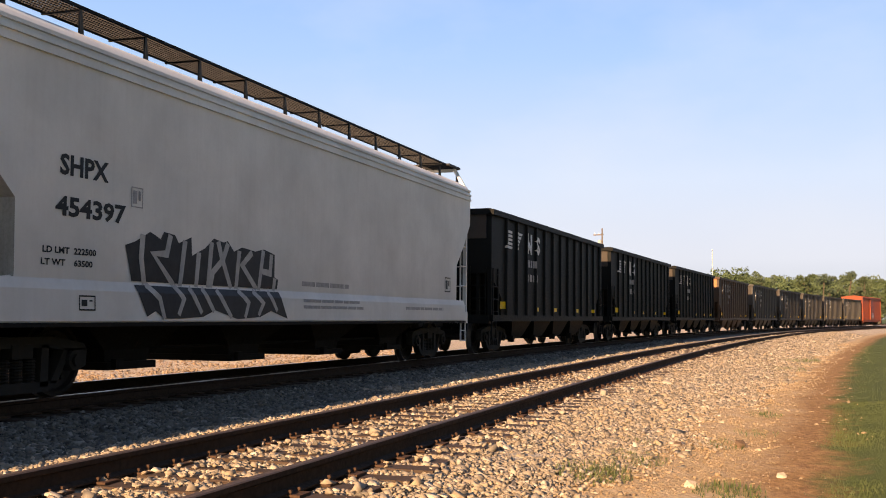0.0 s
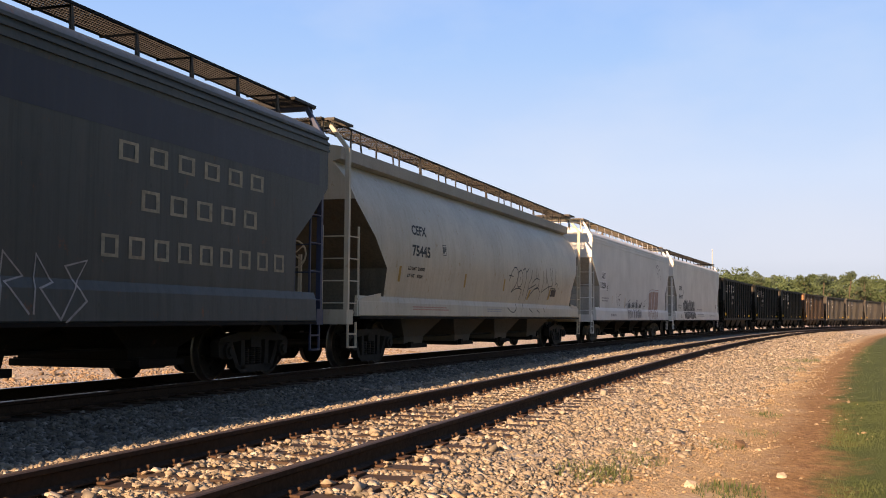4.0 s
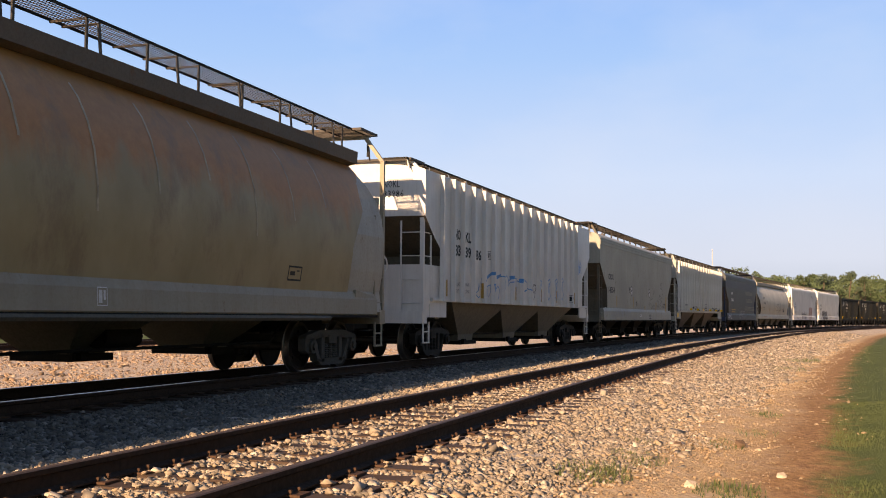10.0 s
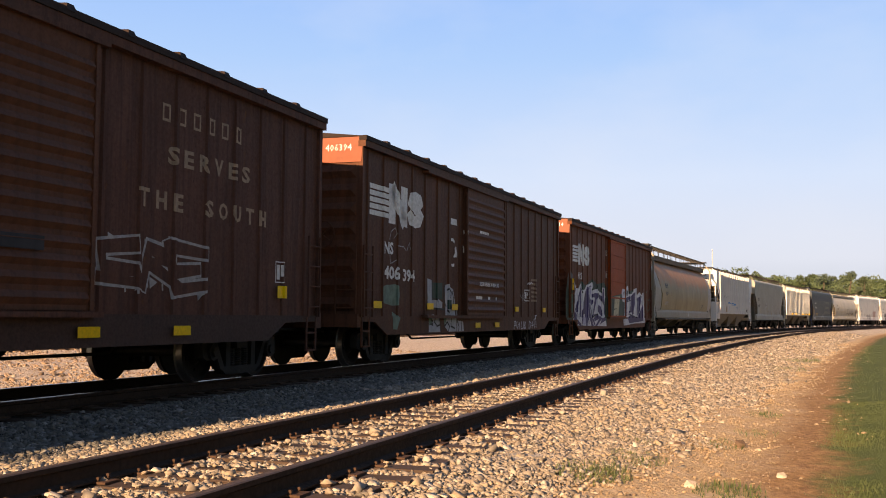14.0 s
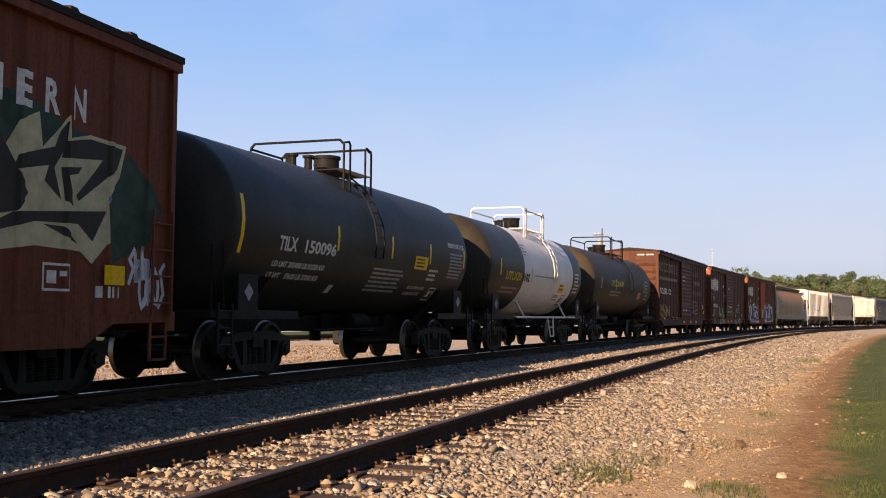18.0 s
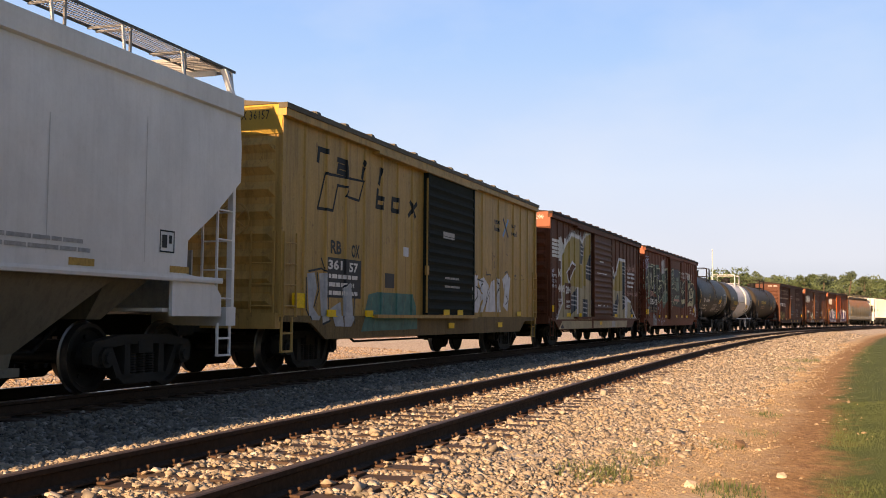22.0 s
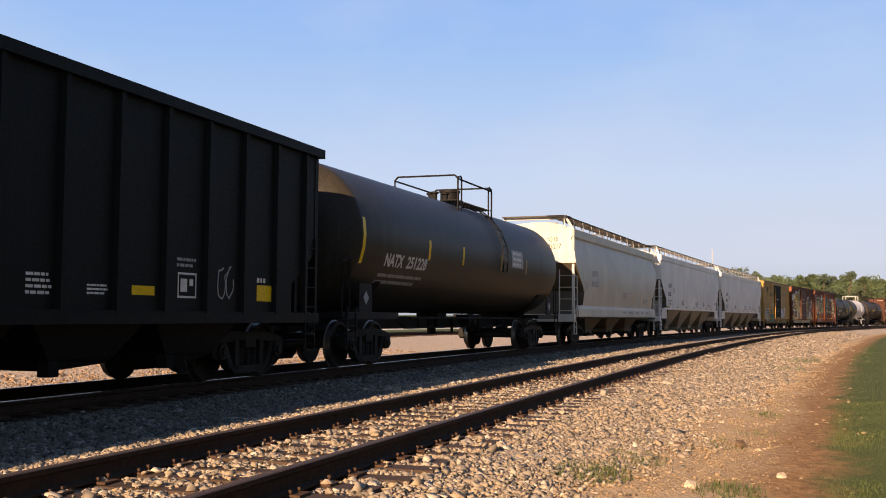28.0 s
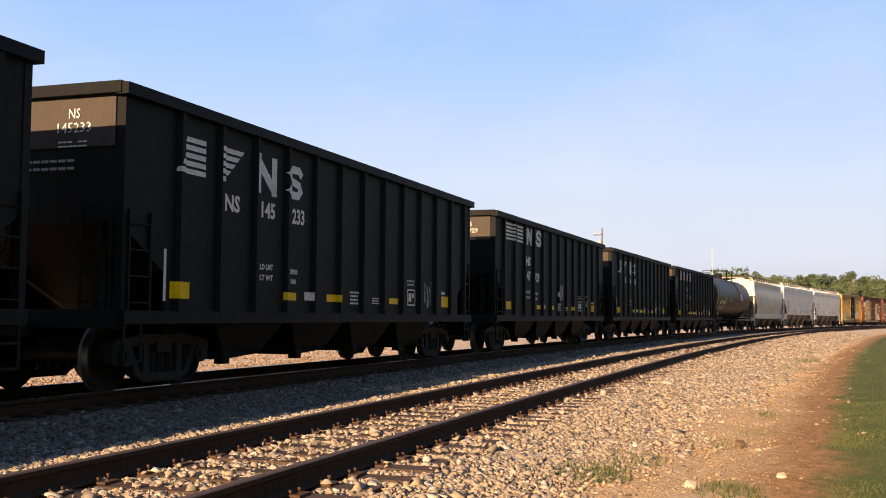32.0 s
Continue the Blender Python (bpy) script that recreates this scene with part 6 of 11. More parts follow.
scrawl(c, SPRAY_BLACK, 0.026, 0.004, lines=([(6.78, 1.59), (6.4, 1.94)], [(6.74, 1.68), (6.54, 1.58)], [(6.51, 1.71), (6.26, 1.72)], [(6.44, 1.91), (6.36, 1.96)], [(6.24, 2.04), (6.21, 1.89), (6.02, 2)], [(5.99, 2.12), (5.95, 1.94), (5.75, 2.02)], [(5.73, 2.16), (5.52, 2.22), (5.61, 2.1)], [(5.47, 2.44), (5.43, 2.21), (5.32, 2.29)], [(5.25, 2.46), (5.27, 2.24)], [(5.14, 2.44), (5.08, 2.28)], [(6.19, 1.64), (6.05, 1.68), (6.02, 1.6), (6.21, 1.47), (5.92, 1.51)], [(5.79, 1.67), (5.88, 1.62), (5.75, 1.57), (5.81, 1.49), (5.9, 1.54), (5.75, 1.63)], [(5.59, 1.68), (5.68, 1.59), (5.6, 1.49), (5.5, 1.58), (5.57, 1.68)], [(5.39, 1.63), (5.22, 1.66), (5.34, 1.51), (5.15, 1.52)],))
scrawl(c, SPRAY_BLACK, 0.026, 0.004, lines=([(4.67, 1.66), (4.52, 1.68), (4.53, 1.59), (4.69, 1.46), (4.43, 1.49)], [(4.33, 1.72), (4.39, 1.59), (4.15, 1.61)], [(4.19, 1.75), (4.2, 1.49)], [(3.99, 1.73), (4.07, 1.6), (3.96, 1.51), (3.86, 1.61), (3.97, 1.73)], [(3.53, 1.8), (3.72, 1.78), (3.7, 1.68), (3.52, 1.65), (3.56, 1.54), (3.72, 1.52)], [(3.26, 1.76), (3.34, 1.6), (3.22, 1.58)], [(3.02, 1.72), (3.1, 1.61), (2.96, 1.56), (2.9, 1.67)],))
scrawl(c, SPRAY_BLACK, 0.022, 0.004, lines=([(3.58, 2.68), (3.36, 2.84), (3.47, 2.62), (3.18, 2.83), (3.32, 2.52), (3.06, 2.89), (3.17, 2.48)], [(3.52, 2.56), (3.05, 2.49)], [(4.06, 2.18), (4, 2.04), (3.85, 2.22), (3.73, 2.08), (3.57, 2.27), (3.5, 2.07)], [(3.95, 2.12), (3.45, 2.17)], [(3.16, 2.38), (2.93, 2.45), (3.04, 2.17), (2.86, 2.29), (3.09, 2.06)], [(4.68, 1.87), (4.53, 1.93), (4.57, 1.81), (4.32, 1.92), (4.11, 1.85), (3.95, 1.96)], [(3.67, 1.98), (3.5, 2.04), (3.44, 1.94)], [(3.38, 1.94), (3.15, 1.88), (3.32, 1.79)], [(3.27, 2.11), (3.03, 2.01)], [(9.94, 1.76), (9.79, 1.71), (9.86, 1.63), (9.74, 1.57)], [(9.99, 1.73), (9.89, 1.75)],))
scrawl(c, SPRAY_BLACK, 0.022, 0.004, lines=([(8.54, 1.92), (8.48, 1.88), (8.5, 1.79)], [(8.25, 1.76), (8.28, 1.68)], [(8.44, 1.68), (8.46, 1.6)], [(8.15, 1.52), (7.89, 1.55)], [(9.81, 1.55), (9.79, 1.6)], [(9.91, 2.12), (9.88, 2.12)], [(7.4, 2.12), (7.37, 2.08)],))
slab_shape(c, [(10.04, 1.79), (9.69, 1.78), (9.64, 1.61), (9.83, 1.53), (9.98, 1.63)], STAIN_DUST, 0.002, "stain")
slab_shape(c, [(7.89, 1.6), (7.72, 1.61), (7.74, 1.33), (7.87, 1.35)], REFLECTIVE_OLD, 0.004, "reflector")
slab_shape(c, [(4.87, 1.82), (4.67, 1.78), (4.85, 1.31), (5.02, 1.33)], REFLECTIVE_OLD, 0.004, "reflector")
slab_shape(c, [(2.02, 2.13), (1.68, 2.12), (1.86, 1.32), (2.13, 1.34)], REFLECTIVE_OLD, 0.004, "reflector")
c.tag(15.6, 11.2, 1.06, 1.34, LETTER_GREY, 63, 0.028, 14)
for b in (14.2, 10.6):
    c.rect(b, b - 0.12, 1.5, 1.95, REFLECTIVE_OLD, "reflector")
c.rect(9.27, 8.78, 1.07, 1.18, LETTER_WHITE, "placard", 0.004)
c.bars(9.22, 8.83, 1.1, 1.15, 3, SPRAY_BLACK, 5)
c.bars(6.95, 6.4, 0.97, 1.18, 3, SPRAY_BLACK, 4)
c.panel_box(2.72, 2.04, 1.54, 1.75, LETTER_BLACK)
end_print(c, ["CRDX", "14354"], -1.0, -0.4, 4.1, 0.14, LETTER_BLACK)

# white ribbed covered hopper with a blue tag
SHELL_WHITE = paint("hopper_white", (0.64, 0.625, 0.59), 0.45, (0.38, 0.35, 0.3), 0.12, 0.0, shift=15, streak=0.16, wear=0.14)
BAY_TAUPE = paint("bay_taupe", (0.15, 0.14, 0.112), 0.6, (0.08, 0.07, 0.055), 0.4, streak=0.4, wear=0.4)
c = Car("covered_hopper", 119.44, 17.4, "white covered hopper with broad upright ribs and a blue tag", "covered hopper", COVERED)
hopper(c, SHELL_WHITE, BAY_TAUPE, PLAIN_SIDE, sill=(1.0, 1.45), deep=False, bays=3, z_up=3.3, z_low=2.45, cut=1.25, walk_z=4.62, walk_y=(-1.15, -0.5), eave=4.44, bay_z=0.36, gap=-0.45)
ribs(c, [16.36, 15.61, 14.9, 14.06, 13.2, 12.36, 11.46, 10.53, 9.59, 8.63, 7.67, 6.74, 5.83, 4.9, 4.01, 3.18, 2.35], 1.38, 4.34, 0.10, 0.13, SHELL_WHITE, 1.53, 0.45)
c.text("NO", 15.4, 14.97, 2.90, 3.16, LETTER_BLACK)
c.text("KL", 14.62, 14.17, 2.88, 3.14, LETTER_BLACK)
c.text("83", 15.4, 14.97, 2.50, 2.78, LETTER_BLACK)
c.text("39", 14.62, 14.16, 2.49, 2.77, LETTER_BLACK)
c.text("86", 13.8, 13.32, 2.48, 2.75, LETTER_BLACK)
c.panel_box(12.75, 12.5, 2.55, 2.78, LETTER_BLACK)
c.text("LD LMT", 15.42, 15, 1.76, 1.86, LETTER_GREY)
c.text("LT WT", 15.42, 15.06, 1.59, 1.69, LETTER_GREY)
c.text("200400", 14.7, 14.29, 1.77, 1.87, LETTER_GREY)
c.text("62900", 14.65, 14.28, 1.60, 1.70, LETTER_GREY)
scrawl(c, SPRAY_BLUE, 0.03, 0.004, lines=([(13.84, 1.9), (13.8, 1.61), (13.56, 1.7), (13.5, 1.89), (13.56, 1.7), (13.28, 2.02), (13.3, 1.74)], [(13.76, 1.59), (13.51, 1.51), (13.41, 1.56)], [(13.06, 1.49), (12.91, 1.91), (12.77, 2.09), (12.36, 2.16), (12.2, 2.21), (12.19, 2.08)], [(12.8, 1.58), (12.81, 1.83), (12.52, 1.88), (12.51, 1.68), (12.7, 1.55)], [(12.38, 1.69), (12.39, 1.9), (12.18, 1.88), (12.35, 1.77)], [(11.93, 2.06), (11.57, 2.15), (11.09, 2.06), (11.08, 1.83), (11.26, 1.55)], [(12.08, 1.57), (12, 1.79), (11.83, 1.86), (11.68, 1.76), (11.78, 1.53)], [(11.19, 2.1), (11, 2.19), (10.79, 2.08), (10.85, 1.89), (10.69, 1.99), (10.28, 2.09)],))
scrawl(c, SPRAY_BLUE, 0.03, 0.004, lines=([(10.85, 2.03), (10.38, 2.17), (10, 2.13), (9.94, 1.89), (10.05, 1.69)], [(9.95, 2.08), (9.5, 2.01), (9.37, 1.72)], [(9.73, 2.05), (9.15, 2.13), (8.85, 2.05), (8.82, 1.84), (9.14, 1.78), (8.77, 1.89), (8.47, 1.75), (8.43, 1.52)], [(9.48, 1.53), (9.42, 1.71), (9.25, 1.62), (9.29, 1.5)],))
scrawl(c, SPRAY_BLUE, 0.09, 0.004, lines=([(12.77, 2.07), (12.45, 2.18), (12.11, 2.25)], [(11.93, 2.11), (11.57, 2.17)], [(10.69, 2.14), (10.28, 2.2)], [(9.73, 2.1), (9.27, 2.13)], [(13.01, 1.99), (13.01, 1.45)],))
scrawl(c, SPRAY_BLACK, 0.03, 0.004, lines=([(7.87, 1.99), (8.09, 2.03), (8.21, 1.89), (8.08, 1.76), (7.81, 1.88), (7.87, 2.04), (7.92, 1.77), (8.07, 1.53)],))
scrawl(c, SPRAY_BLUE, 0.035, 0.004, lines=([(7.26, 2.02), (7.09, 2.12), (7.21, 2.19), (7.4, 2.1), (7.26, 1.89), (7.08, 1.69), (7.24, 1.53), (7.42, 1.68), (7.26, 1.89), (7.15, 2.05)],))
scrawl(c, SPRAY_BLUE, 0.035, 0.004, lines=([(6.21, 2.07), (6.02, 2.17), (6.15, 2.25), (6.37, 2.16), (6.21, 1.93), (6.01, 1.73), (6.2, 1.56), (6.39, 1.71), (6.21, 1.93), (6.09, 2.1)],))
scrawl(c, SPRAY_BLUE, 0.035, 0.004, lines=([(5.23, 2.12), (5.02, 2.23), (5.16, 2.3), (5.4, 2.21), (5.22, 1.97), (5.01, 1.76), (5.21, 1.58), (5.42, 1.75), (5.22, 1.97), (5.09, 2.15)],))
scrawl(c, SPRAY_BLUE, 0.035, 0.004, lines=([(4.42, 2.16), (4.2, 2.27), (4.35, 2.35), (4.6, 2.25), (4.41, 2.01), (4.18, 1.79), (4.4, 1.6), (4.62, 1.77), (4.41, 2.01), (4.27, 2.19)],))
for b in (16.0, 13.35, 10.1, 7.2, 5.2, 2.6):
    c.rect(b, b - 0.1, 1.5, 1.9, REFLECTIVE_OLD, "reflector", 0.004)
c.tag(2.2, 1.4, 2.6, 3.1, SPRAY_BLUE, 35, 0.04, 3)
c.panel_box(3.35, 3.1, 1.55, 1.8, LETTER_BLACK)
for e in (-1, 1):
    for sy in (-1, 1):
        g = Geo().prism([(e * 8.56, sy * 1.43, 1.0), (e * 7.3, sy * 1.43, 1.0), (e * 7.3, sy * 1.43, 2.2), (e * 8.56, sy * 1.43, 2.2)], (0, 0, 0), (0, sy * 0.04, 0))
        if e < 0:
            c.part("end_side_plate", g, SHELL_WHITE)
    if e < 0:
        c.part("end_plate", Geo().box(-8.6, -8.56, -1.42, 1.42, 1.1, 2.2), SHELL_WHITE)
end_print(c, ["NOKL", "833986"], -1.0, -0.4, 4.12, 0.16, LETTER_BLACK)

def end_boxes(c, material, out, inner, top, plates=True):
    """Closed end structure: flat side plates and an end sheet with a round opening, at both ends."""
    for e in (-1, 1):
        xo, xi = e * (out - c.L / 2), e * (inner - c.L / 2)
        for sy in (-1, 1) if plates else ():
            ring = [(xo, sy * 1.40, 1.1), (xi, sy * 1.40, 1.1), (xi, sy * 1.40, 1.9), (xi + e * 0.6, sy * 1.40, 3.1), (xo - e * 0.35, sy * 1.40, top), (xo, sy * 1.40, top)]
            c.part("end_side_plate", Geo().prism(ring, (0, 0, 0), (0, sy * 0.05, 0)), material)
        g = Geo()
        n = 16
        for sy in (-1, 1):
            hole = [(sy * 0.95 + 0.22 * math.cos(k * math.tau / n), 1.85 + 0.30 * math.sin(k * math.tau / n)) for k in range(n)]
            edge = []
            for k in range(n):
                a = k * math.tau / n
                f = 1 / max(abs(math.cos(a)), abs(math.sin(a)))
                ca, sa = math.cos(a) * f, math.sin(a) * f
                edge.append((sy * 0.95 + (0.45 if ca > 0 else 0.45) * ca, 1.85 + (0.70 if sa > 0 else 0.70) * sa))
            g.loft([[(xo, y, z) for y, z in edge], [(xo, y, z) for y, z in hole], [(xo - e * 0.04, y, z) for y, z in hole]], caps=False)
        for y0, y1, z0, z1 in ((-1.4, 1.4, 2.55, top), (-0.5, 0.5, 1.15, 2.55)):
            g.box(min(xo, xo - e * 0.04), max(xo, xo - e * 0.04), y0, y1, z0, z1)
        c.part("end_sheet", g, material)


# rust-streaked tan round-sided hopper
m = mat("hopper_tan_rusted")
_, nodes, links, bs = m
tan = blend(m, ramp(m, noise_at(m, 0.9, 5, 0.6, (1, 1, 0.6)), 0.35, 0.7), (0.25, 0.185, 0.085), (0.35, 0.27, 0.145))
tc = nodes.new("ShaderNodeTexCoord")
sep = nodes.new("ShaderNodeSeparateXYZ")
links.new(tc.outputs["Object"], sep.inputs[0])
up = nd(nodes, "MapRange", **{"From Min": 2.2, "From Max": 3.5, "To Max": 0.55})
links.new(sep.outputs["Z"], up.inputs["Value"])
wet = nd(nodes, "Math")
wet.operation = "MULTIPLY_ADD"
links.new(noise_at(m, 1.5, 7, 0.65, (0.8, 1, 0.3)), wet.inputs[0])
wet.inputs[1].default_value = 0.75
links.new(up.outputs[0], wet.inputs[2])
rusty = blend(m, noise_at(m, 6, 6, 0.7), (0.27, 0.095, 0.02), (0.50, 0.22, 0.06))
col = blend(m, ramp(m, wet.outputs[0], 0.58, 0.76), tan, rusty)
col = blend(m, ramp(m, noise_at(m, 1.2, 7, 0.7, (1, 1, 0.5), shift=5), 0.54, 0.68, (0, 0, 0), (0.6,) * 3), col, (0.17, 0.105, 0.055))
links.new(col, bs.inputs["Base Color"])
bs.inputs["Roughness"].default_value = 0.6
bump(m, noise_at(m, 1.6, 3, 0.5), 0.2, 0.02)
SHELL_TAN = m[0]
TAN_PALE = paint("hopper_tan_sill", (0.30, 0.265, 0.20), 0.55, (0.20, 0.13, 0.07), 0.25, 0.1, (0.2, 0.1, 0.04), streak=0.35)
BAY_OLIVE = paint("bay_olive", (0.085, 0.08, 0.06), 0.65, (0.05, 0.04, 0.03), 0.4)
c = Car("covered_hopper", 100.0, 19.5, "tan round-sided covered hopper streaked with orange rust", "covered hopper", COVERED)
c.dusty = True
hopper(c, TAN_PALE, BAY_OLIVE, BARREL, top_m=paint("hopper_rusty_fascia", (0.13, 0.10, 0.075), 0.65, (0.08, 0.05, 0.03), 0.4, 0.2), sill=(1.04, 1.46), z_up=3.9, z_low=2.3, cut=1.25, bays=4, gap=0.55, bay_y=0.42, pan=0.4, bay_z=0.46, slope_m=SHELL_TAN, end_in=0.62, walk_z=4.82, walk_y=(-1.0, -0.42), eave=4.36, shell=SHELL_TAN, truck_in=1.7)
c.shift = 0.82
WELD_PALE = plain("weld_line_pale", (0.40, 0.32, 0.22), 0.6, 0.4, 5)
for k in range(12):
    c.rect(16.6 - 1.31 * k, 16.56 - 1.31 * k, 2.25 + 0.35 * (k % 3), 3.84, WELD_PALE, "weld_seam")
c.text("PENX", 15.95, 15.15, 2.62, 2.88, LETTER_BLACK)
c.text("3217", 15.9, 15.2, 2.22, 2.44, LETTER_BLACK)
c.bars(16.0, 15.0, 1.75, 1.9, 2, LETTER_GREY, 4)
c.panel_box(14.4, 14.15, 2.25, 2.5, LETTER_FADED)
c.panel_box(3.6, 3.1, 1.6, 1.85, LETTER_BLACK)
g = Geo().rod((-7.0, -1.50, 0.98), (7.0, -1.50, 0.98), 0.05)
c.part("side_pipe", g, BAY_OLIVE)
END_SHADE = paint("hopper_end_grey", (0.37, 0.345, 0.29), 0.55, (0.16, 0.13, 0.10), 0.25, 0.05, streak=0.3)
end_boxes(c, END_SHADE, 19.3, 17.2, 3.45, False)
for e in (-1, 1):
    for sy in (-1, 1):
        rings = []
        for z in (1.1, 1.5, 1.9, 2.6, 3.0, 3.35, 3.65, 3.9, 4.05):
            d0 = float(np.interp(z, (3.3, 4.05), (0.22, 0.62)))
            d1 = float(np.interp(z, (1.1, 1.9, 2.9, 3.76, 4.1), (2.3, 2.25, 1.8, 1.35, 1.0)))
            y = c.side(0, z) - 0.03
            rings.append([(e * (c.L / 2 - d), sy * w, z) for d, w in ((d0, y), (d1, y), (d1, y - 0.05), (d0, y - 0.05))])
        c.part("end_side_plate", Geo().loft(rings), END_SHADE)
c.panel_box(8.6, 8.4, 1.12, 1.35, LETTER_WHITE)
end_print(c, ["----", "----"], -1.0, -0.4, 4.0, 0.14, LETTER_BLACK)

# boxcars
BOX_BROWN = paint("boxcar_red_brown", (0.158, 0.048, 0.021), 0.6, (0.06, 0.022, 0.012), 0.3, 0.0, shift=3, streak=0.35, spec=0.12, wear=0.55)
BOX_DOOR = paint("boxcar_door_orange", (0.405, 0.0702, 0.0135), 0.6, (0.10, 0.03, 0.015), 0.25, streak=0.25, spec=0.12, wear=0.5)
BOX_MAROON = paint("boxcar_maroon", (0.112, 0.042, 0.022), 0.6, (0.04, 0.018, 0.012), 0.35, 0.0, shift=5, streak=0.4, spec=0.12, wear=0.5)
BOX_MAROON2 = paint("boxcar_maroon_door", (0.118, 0.044, 0.023), 0.6, (0.04, 0.02, 0.014), 0.35, shift=6, spec=0.12, wear=0.5)
BOX_OLD = paint("boxcar_old_brown", (0.115, 0.049, 0.034), 0.65, (0.035, 0.018, 0.011), 0.4, 0.15, (0.13, 0.05, 0.018), shift=8, streak=0.5, spec=0.1, wear=0.65)
ROOF_DARK = paint("boxcar_roof", (0.035, 0.022, 0.018), 0.7, (0.02, 0.016, 0.014), 0.45, spec=0.1)
END_ORANGE = paint("boxcar_end_orange", (0.27, 0.068, 0.03), 0.5, (0.10, 0.05, 0.035), 0.3)
POSTS = [0.55 + 0.80 * k for k in range(8)] + [10.25 + 0.80 * k for k in range(8)]


def reflectors(c, places, z=1.2, low=()):
    for b in places:
        c.rect(b, b - 0.42, z, z + 0.13, REFLECTIVE, "reflector", 0.05)
    for b in low:
        c.rect(b, b - 0.42, 0.74, 0.87, REFLECTIVE, "reflector", 0.035)


c = Car("boxcar", 79.38 + 0.1, 16.3, "red-brown boxcar with an orange plug door and violet graffiti", "boxcar", BOXES)
boxcar(c, BOX_BROWN, BOX_DOOR, ROOF_DARK, END_ORANGE, POSTS, (6.7, 9.8), "plain", 0.58)
emblem(c, 15.75, 13.2, 3.02, 3.66, LETTER_WHITE)
c.text("N", 14.95, 14.72, 2.42, 2.68, LETTER_WHITE)
c.text("S", 14.55, 14.32, 2.42, 2.68, LETTER_WHITE)
slab_shape(c, [(16.45, 2.37), (15.99, 2.69), (15.68, 2.39), (15.56, 0.79), (16.68, 0.81), (16.73, 1.79)], SPRAY_GREEN, 0.003, "graffiti_cloud")
slab_shape(c, [(15.02, 2.04), (14.45, 2.37), (13.81, 2.22), (12.68, 2.5), (11.87, 2.34), (10.59, 2.44), (10.18, 2.24), (10.13, 0.72), (13.75, 0.77)], SPRAY_GREEN, 0.003, "graffiti_cloud")
slab_shape(c, [(16.45, 2.43), (16.32, 2.61), (15.99, 2.65), (15.79, 2.51), (15.72, 2.25), (15.91, 2.01), (16.29, 1.97), (16.45, 2.15)], SPRAY_SMOKE, 0.005)
slab_shape(c, [(16.1, 1.86), (15.76, 1.85), (15.73, 1.19), (16.02, 1.15)], SPRAY_SAGE, 0.006)
slab_shape(c, [(15.82, 0.74), (15.67, 1.13), (15.53, 1.4), (15.38, 1.61), (15.45, 1.84), (15.25, 2.08), (14.86, 2.08), (14.51, 2.29), (14.29, 2.03), (13.94, 2.05), (13.57, 2.26), (13.19, 2.29), (12.71, 2.39), (12.64, 2.23), (12.74, 2.06), (11.86, 2.15), (11.42, 2.04), (10.96, 1.98), (10.87, 2.23), (10.49, 2.22), (10.37, 1.85), (10.56, 1.47), (10.45, 1.15), (10.23, 0.67), (13.75, 0.72)], SPRAY_WHITE, 0.006, "graffiti_edge")
slab_shape(c, [(15.82, 0.73), (15.62, 0.99), (15.37, 1.23), (15.09, 1.13), (15.45, 0.72)], SPRAY_VIOLET, 0.009)
slab_shape(c, [(15.37, 1.23), (14.84, 1.81), (14.56, 2.12), (14.47, 2.12), (14.47, 1.43), (14.58, 1.03), (14.73, 1.03), (14.72, 1.64), (15.1, 1.2)], SPRAY_VIOLET, 0.009)
slab_shape(c, [(14.4, 1.14), (14.11, 1.59), (13.8, 1.99), (13.54, 2.16), (13.26, 2.2), (13.45, 1.7), (13.35, 1), (13.61, 0.71), (13.81, 0.71), (13.9, 1.15), (14.22, 1.14), (14.32, 0.72), (14.5, 0.72)], SPRAY_VIOLET, 0.009)
slab_shape(c, [(13.44, 2.13), (12.97, 2.25), (12.79, 2.22), (13.3, 2.1), (13.16, 1.55), (12.85, 1), (12.53, 0.7), (12.91, 0.7), (13.21, 1)], SPRAY_VIOLET, 0.009)
slab_shape(c, [(13.39, 1.94), (13.1, 1.72), (12.49, 1.7), (12.79, 1.49), (13.06, 1.48), (13.24, 1.71)], SPRAY_VIOLET, 0.009)
slab_shape(c, [(12.81, 1.89), (12.02, 2), (11.76, 1.91), (12.32, 1.25), (12.62, 1.04), (12.74, 1.08), (12.41, 1.5), (12.26, 1.8), (12.77, 1.81)], SPRAY_VIOLET, 0.009)
slab_shape(c, [(12.54, 1), (11.65, 1.13), (11.02, 1.01), (11.97, 0.7), (12.29, 0.7), (11.64, 0.96), (12.38, 0.88)], SPRAY_VIOLET, 0.009)
slab_shape(c, [(11.68, 1.96), (10.96, 1.87), (10.78, 2.2), (10.64, 2.2), (10.6, 1.56), (10.94, 1.59), (11.14, 1.72), (11.58, 1.72)], SPRAY_VIOLET, 0.009)
slab_shape(c, [(11.58, 1.53), (11.13, 1.45), (11.02, 1.11), (11.38, 1.14), (11.83, 1.35)], SPRAY_VIOLET, 0.009)
slab_shape(c, [(11.46, 0.74), (11.11, 0.99), (10.44, 1.04), (10.34, 0.91), (10.92, 0.84)], SPRAY_VIOLET, 0.009)
slab_shape(c, [(13.32, 2.16), (12.97, 2.21), (12.81, 1.97), (13.1, 1.84), (13.25, 1.95)], SPRAY_LILAC, 0.0095)
